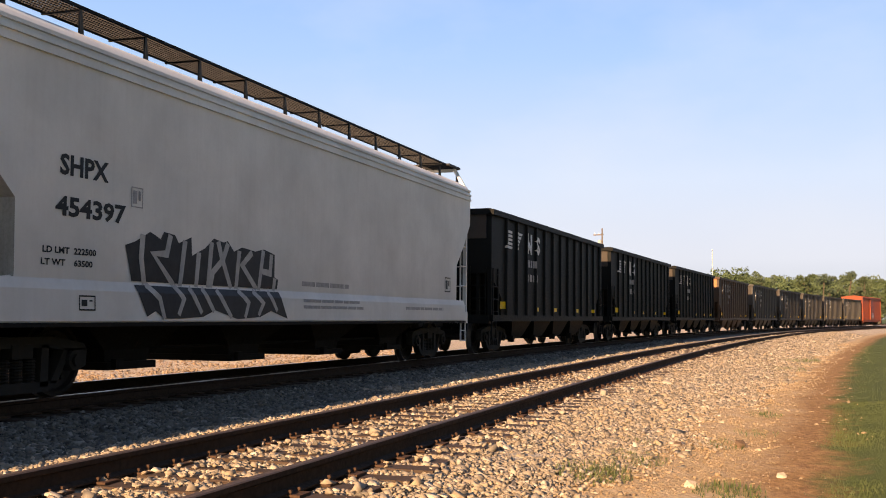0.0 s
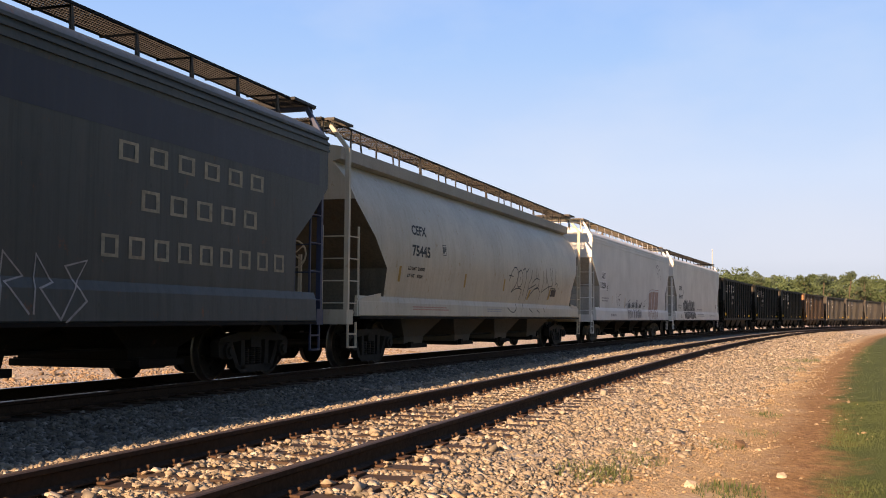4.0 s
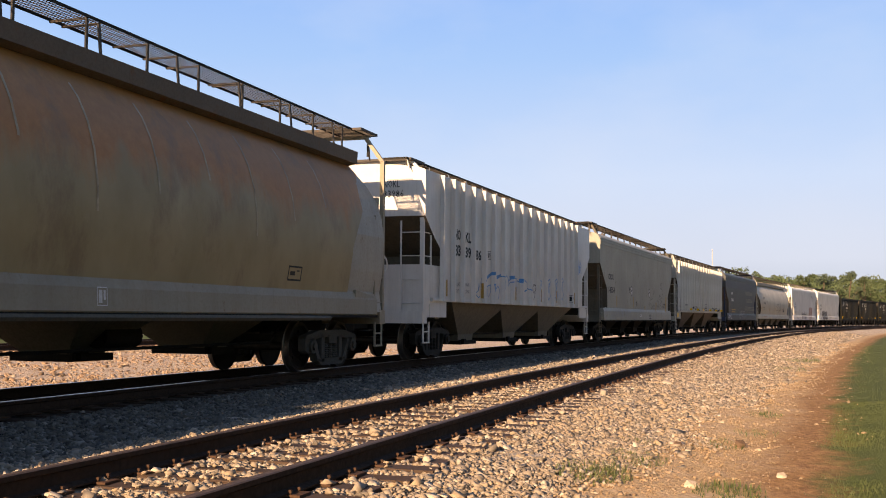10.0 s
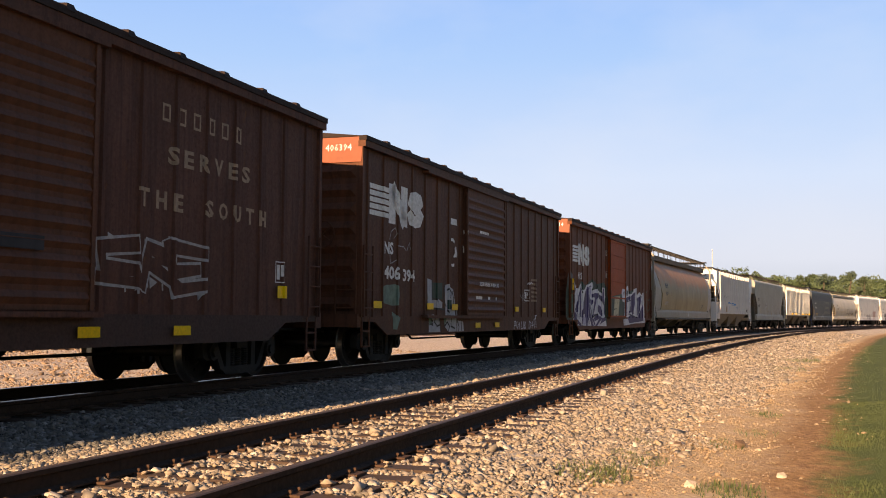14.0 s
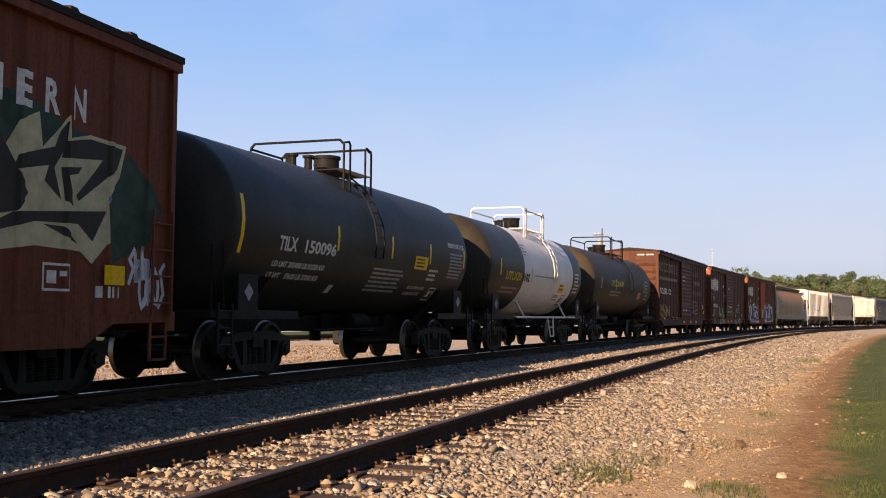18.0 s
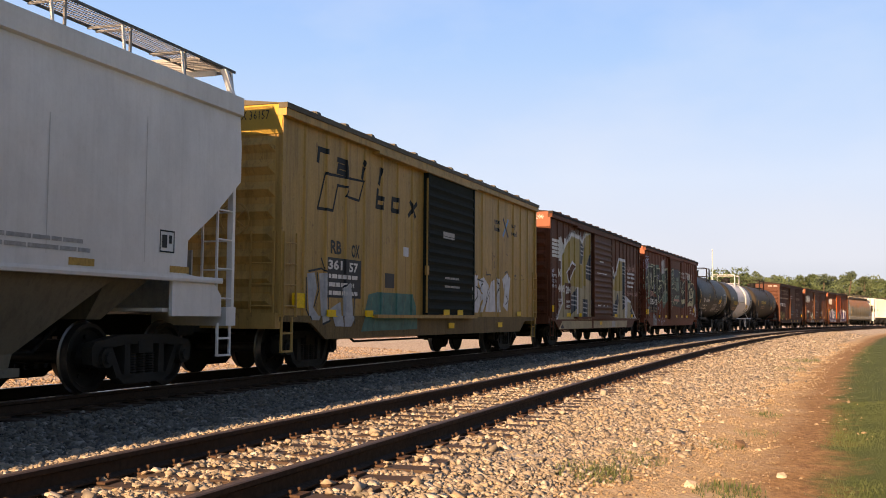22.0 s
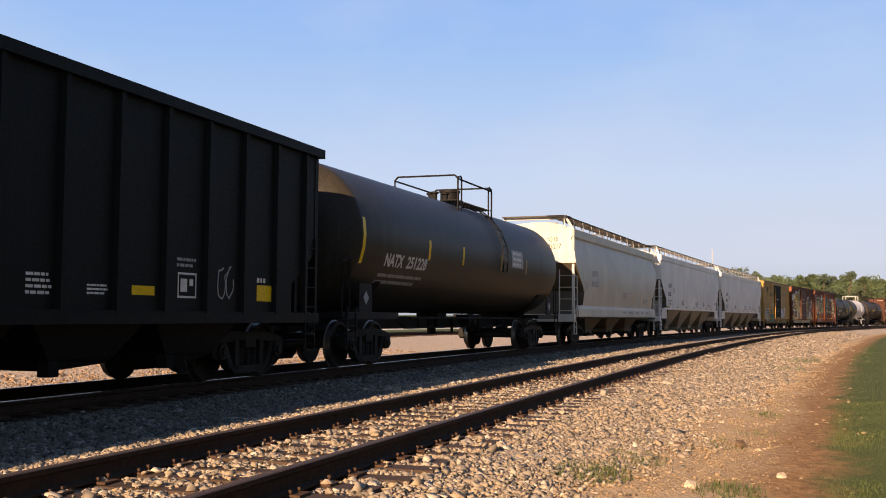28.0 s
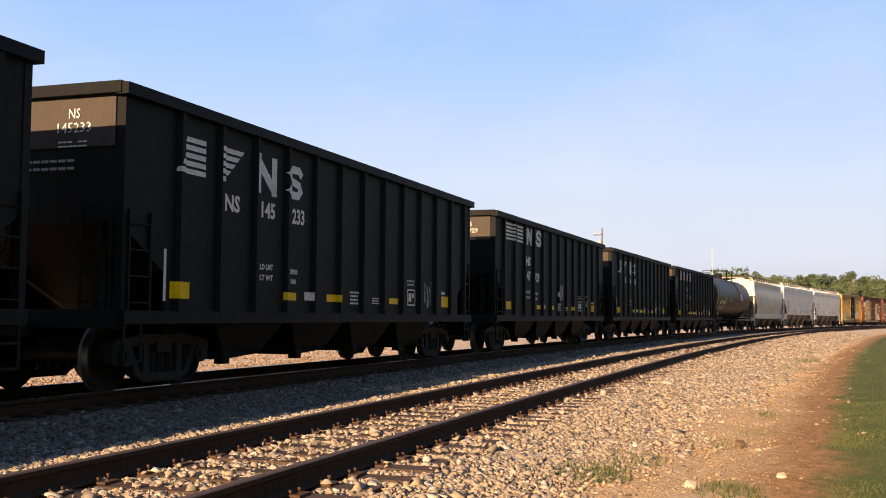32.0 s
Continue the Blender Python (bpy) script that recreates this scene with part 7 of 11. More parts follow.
slab_shape(c, [(14.3, 1), (13.89, 1.07), (13.8, 0.77), (14.24, 0.74)], SPRAY_LILAC, 0.0095)
scrawl(c, SPRAY_VIOLET, 0.15, 0.0098, name="graffiti_fill", lines=([(15.71, 0.76), (15.37, 1.23), (14.84, 1.77), (14.5, 2.07)], [(14.52, 2.05), (14.52, 1.08)], [(14.39, 0.79), (14.11, 1.52), (13.51, 2.12)], [(13.45, 2.09), (13.34, 0.8)], [(13.23, 2.12), (12.74, 1), (12.33, 0.74)], [(12.75, 1.86), (11.88, 1.93), (12.5, 1.1), (11.68, 1.12)], [(11.56, 1.9), (10.66, 1.56)], [(10.68, 2.14), (10.55, 1.19)], [(11.79, 1.33), (11.04, 1.15), (11.94, 0.76)], [(15.51, 0.98), (14.6, 0.74)],))
scrawl(c, SPRAY_VIOLET, 0.13, 0.0098, name="graffiti_fill", lines=([(6.55, 1.75), (5.25, 1.92)], [(5.89, 1.81), (6.35, 1.06)], [(4.41, 2.11), (5.3, 1.28)], [(4.04, 1.75), (4.83, 1.07)], [(2.55, 1.96), (3.4, 1.18)], [(2.3, 1.81), (2.11, 0.89)], [(5.42, 1), (2.36, 1.03)], [(6.86, 1.66), (6.75, 0.88)],))
scrawl(c, SPRAY_BLACK, 0.07, 0.0105, name="graffiti_accent", lines=([(15.09, 1.13), (14.45, 0.79)], [(13.8, 1.91), (14.09, 1.18)], [(13.16, 2.1), (13.06, 1.48), (12.74, 1.03)], [(12.7, 1.03), (11.65, 1.18)], [(12.12, 2.36), (11.69, 2.13)], [(15.45, 1.81), (15.45, 1.53)], [(14.51, 2.16), (14.29, 1.95)], [(11.68, 1.98), (10.66, 1.56)],))
scrawl(c, SPRAY_WHITE, 0.05, 0.0115, name="graffiti_edge", lines=([(15.34, 1.25), (14.38, 0.76)], [(14.76, 1.78), (14.66, 1.07)], [(13.19, 2.11), (12.83, 1)], [(12.27, 1.76), (12.65, 1.12)], [(11.67, 1.79), (10.62, 1.51)], [(14.28, 1.66), (14.51, 1)],))
scrawl(c, SPRAY_WHITE, 0.07, 0.008, lines=([(15.71, 2.02), (15.67, 2.26), (15.56, 2.1), (15.47, 2.28), (15.41, 2.07), (15.3, 2.19), (15.26, 2.02)],))
slab_shape(c, [(10.07, 1.86), (5.58, 2.2), (3.5, 2.37), (3.47, 1.09), (10.04, 1.01)], SPRAY_GREEN, 0.003, "graffiti_cloud")
slab_shape(c, [(8.93, 1.9), (7.87, 1.95), (8.06, 1.54), (8.25, 1.05), (9.24, 1.05), (9.03, 1.51)], SPRAY_CREAM, 0.005)
scrawl(c, SPRAY_BLACK, 0.04, 0.008, lines=([(8.74, 1.83), (8.78, 1.62)], [(8.78, 1.84), (8.49, 1.82)], [(8.25, 1.87), (8.37, 1.61)], [(8.07, 1.85), (7.92, 1.7)], [(9.07, 1.36), (8.6, 1.42), (8.83, 1.16)], [(8.71, 1.11), (8.35, 1.17)],))
slab_shape(c, [(7.56, 2.09), (7.35, 2.27), (6.65, 2.25), (6.35, 2.04), (5.9, 2.44), (5.59, 2.43), (5.52, 2.08), (4.76, 2.12), (4.41, 2.32), (3.62, 2.41), (3.61, 2.05), (2.92, 2.24), (2.31, 2.1), (1.98, 2.39), (1.8, 1.99), (1.65, 1.24), (1.73, 0.78), (4.2, 0.77), (6.69, 0.68), (6.98, 1.02), (6.92, 1.68), (7.33, 1.72)], SPRAY_WHITE, 0.006, "graffiti_edge")
slab_shape(c, [(6.64, 1.8), (5.89, 1.95), (5.19, 2), (5.18, 1.86), (5.88, 1.77), (6.02, 1.13), (6.47, 1.02), (6.43, 1.7)], SPRAY_VIOLET, 0.009)
slab_shape(c, [(5.09, 1.98), (4.41, 2.14), (3.94, 2.22), (4.04, 1.78), (4.56, 1.27), (5.56, 1.25), (5.08, 1.5)], SPRAY_VIOLET, 0.009)
slab_shape(c, [(3.79, 1.91), (2.51, 2.06), (2.51, 1.83), (3.09, 1.22), (3.58, 1.09), (3.49, 1.8)], SPRAY_VIOLET, 0.009)
slab_shape(c, [(5.86, 1.02), (4.9, 1.17), (3.47, 1.02), (2.29, 1.57), (2.07, 0.87), (5.54, 0.78)], SPRAY_VIOLET, 0.009)
slab_shape(c, [(6.11, 1.96), (6.2, 2.11), (5.84, 2.28), (5.68, 2.17), (5.77, 2.01)], SPRAY_BLACK, 0.0095)
scrawl(c, SPRAY_BLACK, 0.05, 0.0105, name="graffiti_accent", lines=([(5.88, 1.75), (5.08, 1.81)], [(4.04, 1.71), (4.56, 1.21)], [(6.77, 1.63), (6.82, 1.13)], [(7.21, 2.13), (7.07, 2.01), (6.85, 2.19)], [(2.91, 2.1), (2.3, 2)], [(5.55, 1.2), (3.47, 1.02)],))
scrawl(c, SPRAY_WHITE, 0.04, 0.0115, name="graffiti_edge", lines=([(4.41, 2.11), (4.49, 1.39)], [(3.1, 1.81), (3.4, 1.18)], [(5.57, 1.73), (5.87, 1.19)],))
scrawl(c, SPRAY_SAGE, 0.05, 0.008, lines=([(1.35, 1.59), (1.23, 2.22), (0.91, 2.31), (1.08, 1.38)], [(0.62, 1.89), (0.29, 1.97), (0.28, 1.47), (0.89, 1.31)],))
c.panel_box(10.3, 10.0, 3.55, 3.75, LETTER_WHITE)
c.panel_box(10.3, 10.0, 2.65, 2.9, LETTER_WHITE)
c.rect(15.95, 15.7, 2.0, 2.4, REFLECTIVE, "reflector", 0.05)
end_print(c, ["NS 408514"], -1.3, -0.45, 4.38, 0.13, LETTER_WHITE, -c.L / 2 - 0.03)

c = Car("boxcar", 61.58 + 0.1, 16.2, "dark maroon boxcar with a corrugated door and pale graffiti", "boxcar", BOXES)
boxcar(c, BOX_MAROON, BOX_MAROON2, ROOF_DARK, END_ORANGE, POSTS, (6.6, 9.95), "ribbed", 0.64)
emblem(c, 15.75, 12.85, 3.02, 3.70, LETTER_WHITE)
c.text("NS", 15.0, 14.5, 2.3, 2.56, LETTER_WHITE)
c.text("406", 15.04, 14.2, 1.78, 2.06, LETTER_WHITE, lift=0.02)
c.text("394", 14.0, 13.3, 1.76, 2.03, LETTER_WHITE, lift=0.02)
slab_shape(c, [(12.48, 1.88), (12.21, 1.85), (12.16, 1.42), (11.77, 1.43), (11.46, 1.35), (11.49, 1.21), (12.45, 1.23)], SPRAY_MIST, 0.006)
slab_shape(c, [(11.31, 1.76), (11.05, 1.8), (10.9, 1.73), (10.7, 1.67), (10.57, 1.38), (10.5, 0.63), (11.11, 0.66), (11.37, 0.79), (11.24, 1.03), (11.29, 1.45)], SPRAY_MIST, 0.006)
slab_shape(c, [(12.44, 1.02), (12.08, 1.07), (11.75, 1.02), (11.67, 0.66), (12.43, 0.66)], SPRAY_MIST, 0.006)
slab_shape(c, [(10.47, 0.93), (10.01, 0.9), (9.95, 0.65), (10.46, 0.64)], SPRAY_MIST, 0.006)
slab_shape(c, [(12.18, 1.8), (11.48, 1.81), (11.47, 1.42), (11.87, 1.43), (12.17, 1.42)], SPRAY_GREEN, 0.008)
slab_shape(c, [(11.13, 1.42), (10.82, 1.42), (10.81, 1.2), (11.12, 1.19)], SPRAY_GREEN, 0.008)
slab_shape(c, [(12.45, 1.06), (12.26, 1.04), (12.22, 0.85), (12.43, 0.81)], SPRAY_SAGE, 0.0075)
slab_shape(c, [(11.45, 0.98), (11.24, 1.03), (11.27, 0.89), (11.4, 0.82)], SPRAY_SAGE, 0.0075)
scrawl(c, SPRAY_MURK, 0.05, 0.009, lines=([(12.19, 1.85), (12.17, 1.42), (11.87, 1.42), (11.76, 1.25)], [(12.45, 1.21), (11.28, 1.19)], [(11.31, 1.78), (11.43, 1.44), (11.21, 1.26)], [(11.16, 1.65), (11.01, 1.7), (10.85, 1.61), (10.89, 1.47)], [(11.13, 1.17), (10.9, 1.03), (10.93, 0.79), (10.66, 0.74)], [(11.4, 0.79), (11.19, 0.89), (11.04, 0.79), (11.11, 0.67)], [(12.01, 1.02), (12.07, 0.89), (11.91, 0.8), (11.74, 0.82)], [(11.75, 1.02), (11.64, 0.66)], [(12.29, 0.94), (12.17, 0.91), (12.19, 0.83), (12.32, 0.85)], [(10.78, 1.62), (10.68, 1.47), (10.67, 1.28)], [(10.47, 0.93), (10.34, 0.78), (10.37, 0.66)], [(10.18, 0.91), (10.13, 0.68)],))
scrawl(c, SPRAY_MIST, 0.035, 0.0095, lines=([(11.23, 1.71), (11.07, 1.77), (10.93, 1.68)], [(10.48, 1.28), (10.45, 1.03)], [(12.09, 1.37), (12.07, 1.24)], [(11.64, 1.37), (11.64, 1.25)],))
slab_shape(c, [(15.08, 1.62), (14.84, 1.66), (14.35, 1.69), (14.16, 1.64), (14.12, 1.45), (14.19, 1.25), (14.56, 1.24), (15.06, 1.29)], SPRAY_SAGE, 0.005)
slab_shape(c, [(14.55, 1.12), (14.13, 0.99), (14.31, 0.74), (14.54, 0.75)], SPRAY_SAGE, 0.005)
slab_shape(c, [(10.95, 2.9), (10.8, 2.92), (10.69, 2.86), (10.71, 2.79), (10.83, 2.84), (10.95, 2.84)], LETTER_WHITE, 0.03, "torn_paper")
slab_shape(c, [(10.68, 2.69), (10.59, 2.73), (10.5, 2.56), (10.54, 2.47), (10.78, 2.45), (10.72, 2.53), (10.65, 2.57)], LETTER_WHITE, 0.03, "torn_paper")
slab_shape(c, [(10.92, 2.28), (10.71, 2.31), (10.71, 2.23), (10.88, 2.22)], LETTER_WHITE, 0.03, "torn_paper")
slab_shape(c, [(10.04, 3.16), (9.93, 3.18), (9.93, 3.08), (10, 3.08)], LETTER_WHITE, 0.03, "torn_paper")
slab_shape(c, [(10.06, 2.77), (9.97, 2.79), (9.96, 2.62), (10.05, 2.6)], LETTER_WHITE, 0.03, "torn_paper")
scrawl(c, SPRAY_WHITE, 0.035, 0.008, lines=([(5.42, 0.65), (5.4, 0.89), (5.25, 0.89), (5.28, 0.78), (5.4, 0.77)], [(5.09, 0.89), (5.17, 0.78), (5.04, 0.68), (4.96, 0.81)], [(4.88, 0.67), (4.89, 0.88), (4.8, 0.67)], [(4.64, 0.88), (4.67, 0.67), (4.47, 0.69)], [(4.39, 0.88), (4.42, 0.67)], [(4.27, 0.88), (4.3, 0.67), (4.13, 0.7), (4.27, 0.77), (4.14, 0.86), (4.27, 0.88)], [(3.78, 0.66), (3.75, 0.9), (3.51, 0.83), (3.69, 0.66)], [(3.38, 0.88), (3.41, 0.67)], [(3.45, 0.77), (3.23, 0.78)], [(3.13, 0.69), (3.2, 0.95), (3, 0.99)], [(2.94, 0.72), (2.99, 1.07), (2.75, 1.07)], [(3.86, 2.02), (3.74, 2.07), (3.6, 2.01), (3.46, 2.09), (3.23, 2.05)],))
scrawl(c, LETTER_GREY, 0.02, 0.008, lines=([(4.67, 1.7), (4.5, 1.49), (4.34, 1.71), (4.24, 1.43)], [(4.51, 1.74), (4.3, 1.57)],))
scrawl(c, LETTER_GREY, 0.02, 0.006, lines=([(14.71, 2.61), (14.63, 2.78), (14.41, 2.88), (14.31, 2.76), (14.49, 2.64)], [(14.29, 2.5), (13.95, 2.51), (13.8, 2.43)], [(13.74, 2.44), (13.6, 2.62), (13.54, 2.46)], [(14.7, 2.33), (14.65, 2.11), (14.33, 2.2)],))
for b in (15.6, 12.6, 10.9, 5.4, 2.2):
    c.rect(b, b - 0.42, 1.18, 1.32, REFLECTIVE, "reflector", 0.05)
reflectors(c, (), low=(9.1, 7.4))
c.bars(8.9, 8.0, 3.05, 3.25, 2, LETTER_WHITE, 6)
c.text("DOOR OPENING W 10-0 H 11-0", 9.02, 7.34, 1.81, 1.92, LETTER_WHITE, lift=0.05)
c.bars(9.2, 7.3, 1.45, 1.55, 1, LETTER_WHITE, 8, gaps=2.5)
c.panel_box(4.2, 3.75, 1.5, 1.85, LETTER_WHITE)
c.bars(3.4, 2.7, 1.5, 2.2, 6, LETTER_FADED, 9)
c.rect(10.9, 10.45, 3.25, 3.4, LETTER_WHITE, "placard")
end_print(c, ["NS 406394"], -1.3, -0.45, 4.38, 0.13, LETTER_WHITE, -c.L / 2 - 0.03)

c = Car("boxcar", 43.76, 16.3, "old brown boxcar with faded cream lettering and corrugated door", "boxcar", BOXES)
boxcar(c, BOX_OLD, BOX_MAROON2, ROOF_DARK, BOX_OLD, POSTS, (6.4, 9.8), "ribbed", 0.62, sill_m=paint("boxcar_sill_dark", (0.055, 0.026, 0.018), 0.7, (0.025, 0.016, 0.012), 0.5, streak=0.5))
letter_bars(c, 15.9, 10.2, 3.5, 3.95, 8, LETTER_FADED, fill=0.5)
c.bars(15.9, 10.3, 3.05, 3.2, 1, LETTER_FADED, 4)
c.text("525212", 15.7, 12.6, 2.3, 2.62, LETTER_WHITE)
letter_bars(c, 4.9, 2.6, 3.62, 3.86, 6, LETTER_FADED, fill=0.5)
for k, ch in enumerate("SERVES"):
    c.text(ch, 4.75 - 0.4 * k, 4.5 - 0.4 * k, 3.05, 3.3, LETTER_FADED)
for k, ch in enumerate("THE SOUTH"):
    if ch != " ":
        c.text(ch, 5.4 - 0.4 * k, 5.15 - 0.4 * k, 2.42, 2.67, LETTER_FADED)
c.piece(6.1, 3.8, 1.3, 1.95, 3, BOX_OLD, LETTER_GREY, None, None, seed=31, thick=0.3)
c.bars(9.4, 8.4, 3.15, 3.45, 3, LETTER_WHITE, 4)
c.rect(9.2, 7.3, 1.72, 1.88, SPRAY_BLACK, "placard", 0.03)
c.bars(9.2, 7.3, 1.76, 1.84, 1, LETTER_WHITE, 5)
c.bars(9.3, 7.4, 1.42, 1.52, 1, LETTER_WHITE, 6, gaps=2.5)
reflectors(c, (15.0, 12.5, 11.2), 0.95, (8.9, 6.6, 4.6))
c.rect(1.6, 1.3, 1.3, 1.5, REFLECTIVE, "reflector", 0.05)
c.panel_box(1.6, 1.3, 1.55, 1.9, LETTER_WHITE)
c.piece(15.9, 13.0, 1.1, 1.7, 3, SPRAY_OCHRE, SPRAY_SAGE, None, None, seed=32, thick=0.3)
end_print(c, ["---- ----"], -1.3, -0.45, 4.38, 0.13, LETTER_WHITE, -c.L / 2 - 0.03)

# tank cars
TANK_BROWN = paint("tank_dusty_black", (0.040, 0.033, 0.026), 0.55, (0.10, 0.075, 0.05), 0.35, streak=0.3, shift=1, spec=0.12)
TANK_BLACK = paint("tank_black", (0.026, 0.027, 0.024), 0.5, (0.07, 0.056, 0.043), 0.28, streak=0.3, shift=2, spec=0.14)
TANK_DUST = paint("tank_black_dusty", (0.024, 0.022, 0.018), 0.45, (0.10, 0.08, 0.055), 0.3, streak=0.25, shift=5, spec=0.14)
TANK_WHITE = paint("tank_white", (0.72, 0.70, 0.70), 0.45, (0.5, 0.45, 0.4), 0.15, streak=0.2, spec=0.14)
WHITE_IRON = paint("white_iron", (0.62, 0.61, 0.6), 0.45, (0.3, 0.27, 0.24), 0.2)
BLACK_IRON = paint("black_iron", (0.012, 0.012, 0.013), 0.6, (0.025, 0.021, 0.018), 0.3, spec=0.12)


def tank_marks(c, places, z=2.22):
    for b in places:
        c.rect(b, b - 0.09, z, z + 0.46, REFLECTIVE, "reflector")


c = Car("tank_car", 26.3, 13.0, "dusty black tank car with yellow lettering", "tank car", TANKS)
tank(c, TANK_BROWN, BLACK_IRON, 1.42, 2.5, plat=2.5, cx=0.4, rail_h=0.68)
tank_marks(c, (11.4, 8.6, 5.2, 2.2))
c.text("UTLX 64697", 9.6, 7.0, 2.35, 2.62, LETTER_YELLOW)
c.bars(9.6, 7.4, 1.95, 2.15, 2, LETTER_FADED, 3)
c.rect(3.6, 2.9, 1.9, 2.2, REFLECTIVE_OLD, "placard")
c.bars(1.9, 1.2, 1.9, 2.8, 6, LETTER_GREY, 5)

c = Car("tank_car", 11.95, 12.0, "black tank car with a broad white band and white railings", "tank car", TANKS)
tank(c, TANK_DUST, BLACK_IRON, 1.42, 2.5, bands=((-2.2, 4.15, TANK_WHITE),), rail_m=WHITE_IRON, rail_h=0.64, plat=2.35, cx=0.7)
tank_marks(c, (10.65,))
tank_marks(c, (7.35, 4.4), 2.1)
c.text("UTLX30", 10.05, 8.45, 2.1, 2.36, LETTER_YELLOW)
c.text("0102", 8.38, 7.55, 2.1, 2.36, LETTER_BLACK)
c.bars(10.2, 8.5, 1.72, 1.9, 2, LETTER_FADED, 3)
c.rect(3.69, 2.93, 1.86, 2.14, REFLECTIVE, "placard")
c.bars(3.6, 3.0, 1.95, 2.15, 2, SPRAY_BLACK, 6)
c.panel_box(2.9, 2.4, 1.45, 1.8, SPRAY_BLACK)
c.rect(4.0, 3.3, 1.6, 1.8, LETTER_GREY, "placard")
c.bars(8.4, 7.7, 2.9, 3.25, 4, LETTER_GREY, 4)
c.bars(1.6, 0.85, 1.9, 2.6, 6, LETTER_WHITE, 5)
c.rect(7.0, 4.2, 2.3, 2.34, LETTER_GREY, "seam")
g = Geo()
for sy in (-1,):
    g.rod((-3.2, -1.45, 1.02), (4.2, -1.45, 1.02), 0.035)
    for xx in (-2.2, 3.0):
        g.rod((xx, -1.4, 1.02), (xx - 0.25, -1.2, 1.5), 0.03)
    g.pipe([(0.4, -1.45, 1.02), (0.6, -1.5, 0.4), (1.0, -1.5, 0.4), (1.1, -1.45, 1.02)], 0.025)
    g.rod((0.55, -1.48, 0.7), (1.05, -1.48, 0.7), 0.02)
c.part("side_step_frame", g, WHITE_IRON)

c = Car("tank_car", -1.25, 12.3, "glossy black tank car with white lettering", "tank car", TANKS)
tank(c, TANK_BLACK, BLACK_IRON, 1.45, 2.5, plat=1.25, cx=-0.27, rail_h=0.54, ry=1.04, steps_x=0.05, long=(1,), dome=0.7)
tank_marks(c, (8.18, 5.52, 3.2, 0.75))
c.rect(11.66, 11.56, 1.98, 2.9, REFLECTIVE, "reflector")
c.text("TILX", 10.39, 9.74, 2.1, 2.34, LETTER_WHITE)
c.text("150096", 9.44, 8.19, 2.1, 2.34, LETTER_WHITE)
c.text("LD LMT 203400 LB 92250 KG", 10.44, 8.49, 1.83, 1.93, LETTER_WHITE)
c.text("LT WT    59600 LB 27050 KG", 10.44, 8.55, 1.64, 1.74, LETTER_WHITE)
c.text("PHOSPHORIC ACID", 1.92, 0.72, 2.68, 2.80, LETTER_WHITE)
c.bars(1.8, 0.8, 1.95, 2.55, 8, LETTER_GREY, 4)
c.bars(6.27, 4.4, 1.53, 2.0, 6, LETTER_GREY, 6)
c.rect(4.09, 3.3, 2.07, 2.36, REFLECTIVE, "placard")
c.bars(4.0, 3.4, 2.12, 2.31, 3, SPRAY_BLACK, 6)
c.bars(3.1, 2.5, 1.85, 2.1, 3, LETTER_WHITE, 8)
c.bars(4.0, 2.8, 1.5, 1.7, 2, LETTER_GREY, 9)
c.panel_box(2.55, 2.1, 1.4, 1.7, LETTER_WHITE)
c.rect(7.9, 7.7, 1.45, 1.6, SPRAY_WHITE, "placard")

# graffiti-covered red boxcar
BOX_RED = paint("boxcar_dull_red", (0.195, 0.053, 0.027), 0.6, (0.05, 0.02, 0.013), 0.4, 0.0, shift=11, streak=0.3, spec=0.12, wear=0.6)
BOX_RED_DOOR = paint("boxcar_dull_red_door", (0.165, 0.045, 0.017), 0.6, (0.06, 0.025, 0.015), 0.3, shift=12, spec=0.12, wear=0.6)
SPRAY_ASH = plain("spray_ash", (0.20, 0.20, 0.20), 0.6, 0.7, 6)
SPRAY_HAZE = plain("spray_white_grey", (0.42, 0.43, 0.44), 0.55, 0.2, 5)
SPRAY_POND = plain("spray_murky_green", (0.036, 0.044, 0.035), 0.6, 0.6, 3)
SPRAY_LICHEN = plain("spray_lichen", (0.40, 0.42, 0.29), 0.6, 0.35, 4)
BOX_DARKPATCH = plain("dark_paint_patch", (0.03, 0.018, 0.016), 0.6, 0.3, 3)
c = Car("boxcar", -14.75, 16.3, "dull red boxcar covered in dark green and cream graffiti", "boxcar", BOXES)
boxcar(c, BOX_RED, BOX_RED_DOOR, ROOF_DARK, END_ORANGE, [0.55 + 0.80 * k for k in range(7)] + [10.25 + 0.80 * k for k in range(8)], (6.3, 9.7), "plain", 0.62)
slab_shape(c, [(16.42, 3.34), (15.86, 3.27), (15.27, 3.56), (14.46, 3.72), (13.54, 3.72), (12.17, 3.58), (11.72, 3.23), (10.92, 3.58), (9.96, 3.72), (9.83, 2.05), (10.6, 1.77), (11.56, 2.01), (12.61, 1.73), (13.01, 2.13), (14, 2.34), (14.07, 2.05), (14.92, 2.08), (15.86, 1.96), (16.34, 1.8), (16.25, 2.38)], SPRAY_POND, 0.004, "graffiti_cloud")
slab_shape(c, [(16.46, 3.08), (16.17, 3.16), (16.01, 3.04), (16.34, 2.94)], SPRAY_SAGE, 0.006)
slab_shape(c, [(16.47, 2.64), (15.9, 2.8), (15.86, 2.51), (16.37, 2.4)], SPRAY_SAGE, 0.006)
slab_shape(c, [(16.31, 2.25), (15.94, 2.29), (15.93, 1.99), (16.27, 2.05)], SPRAY_SAGE, 0.006)
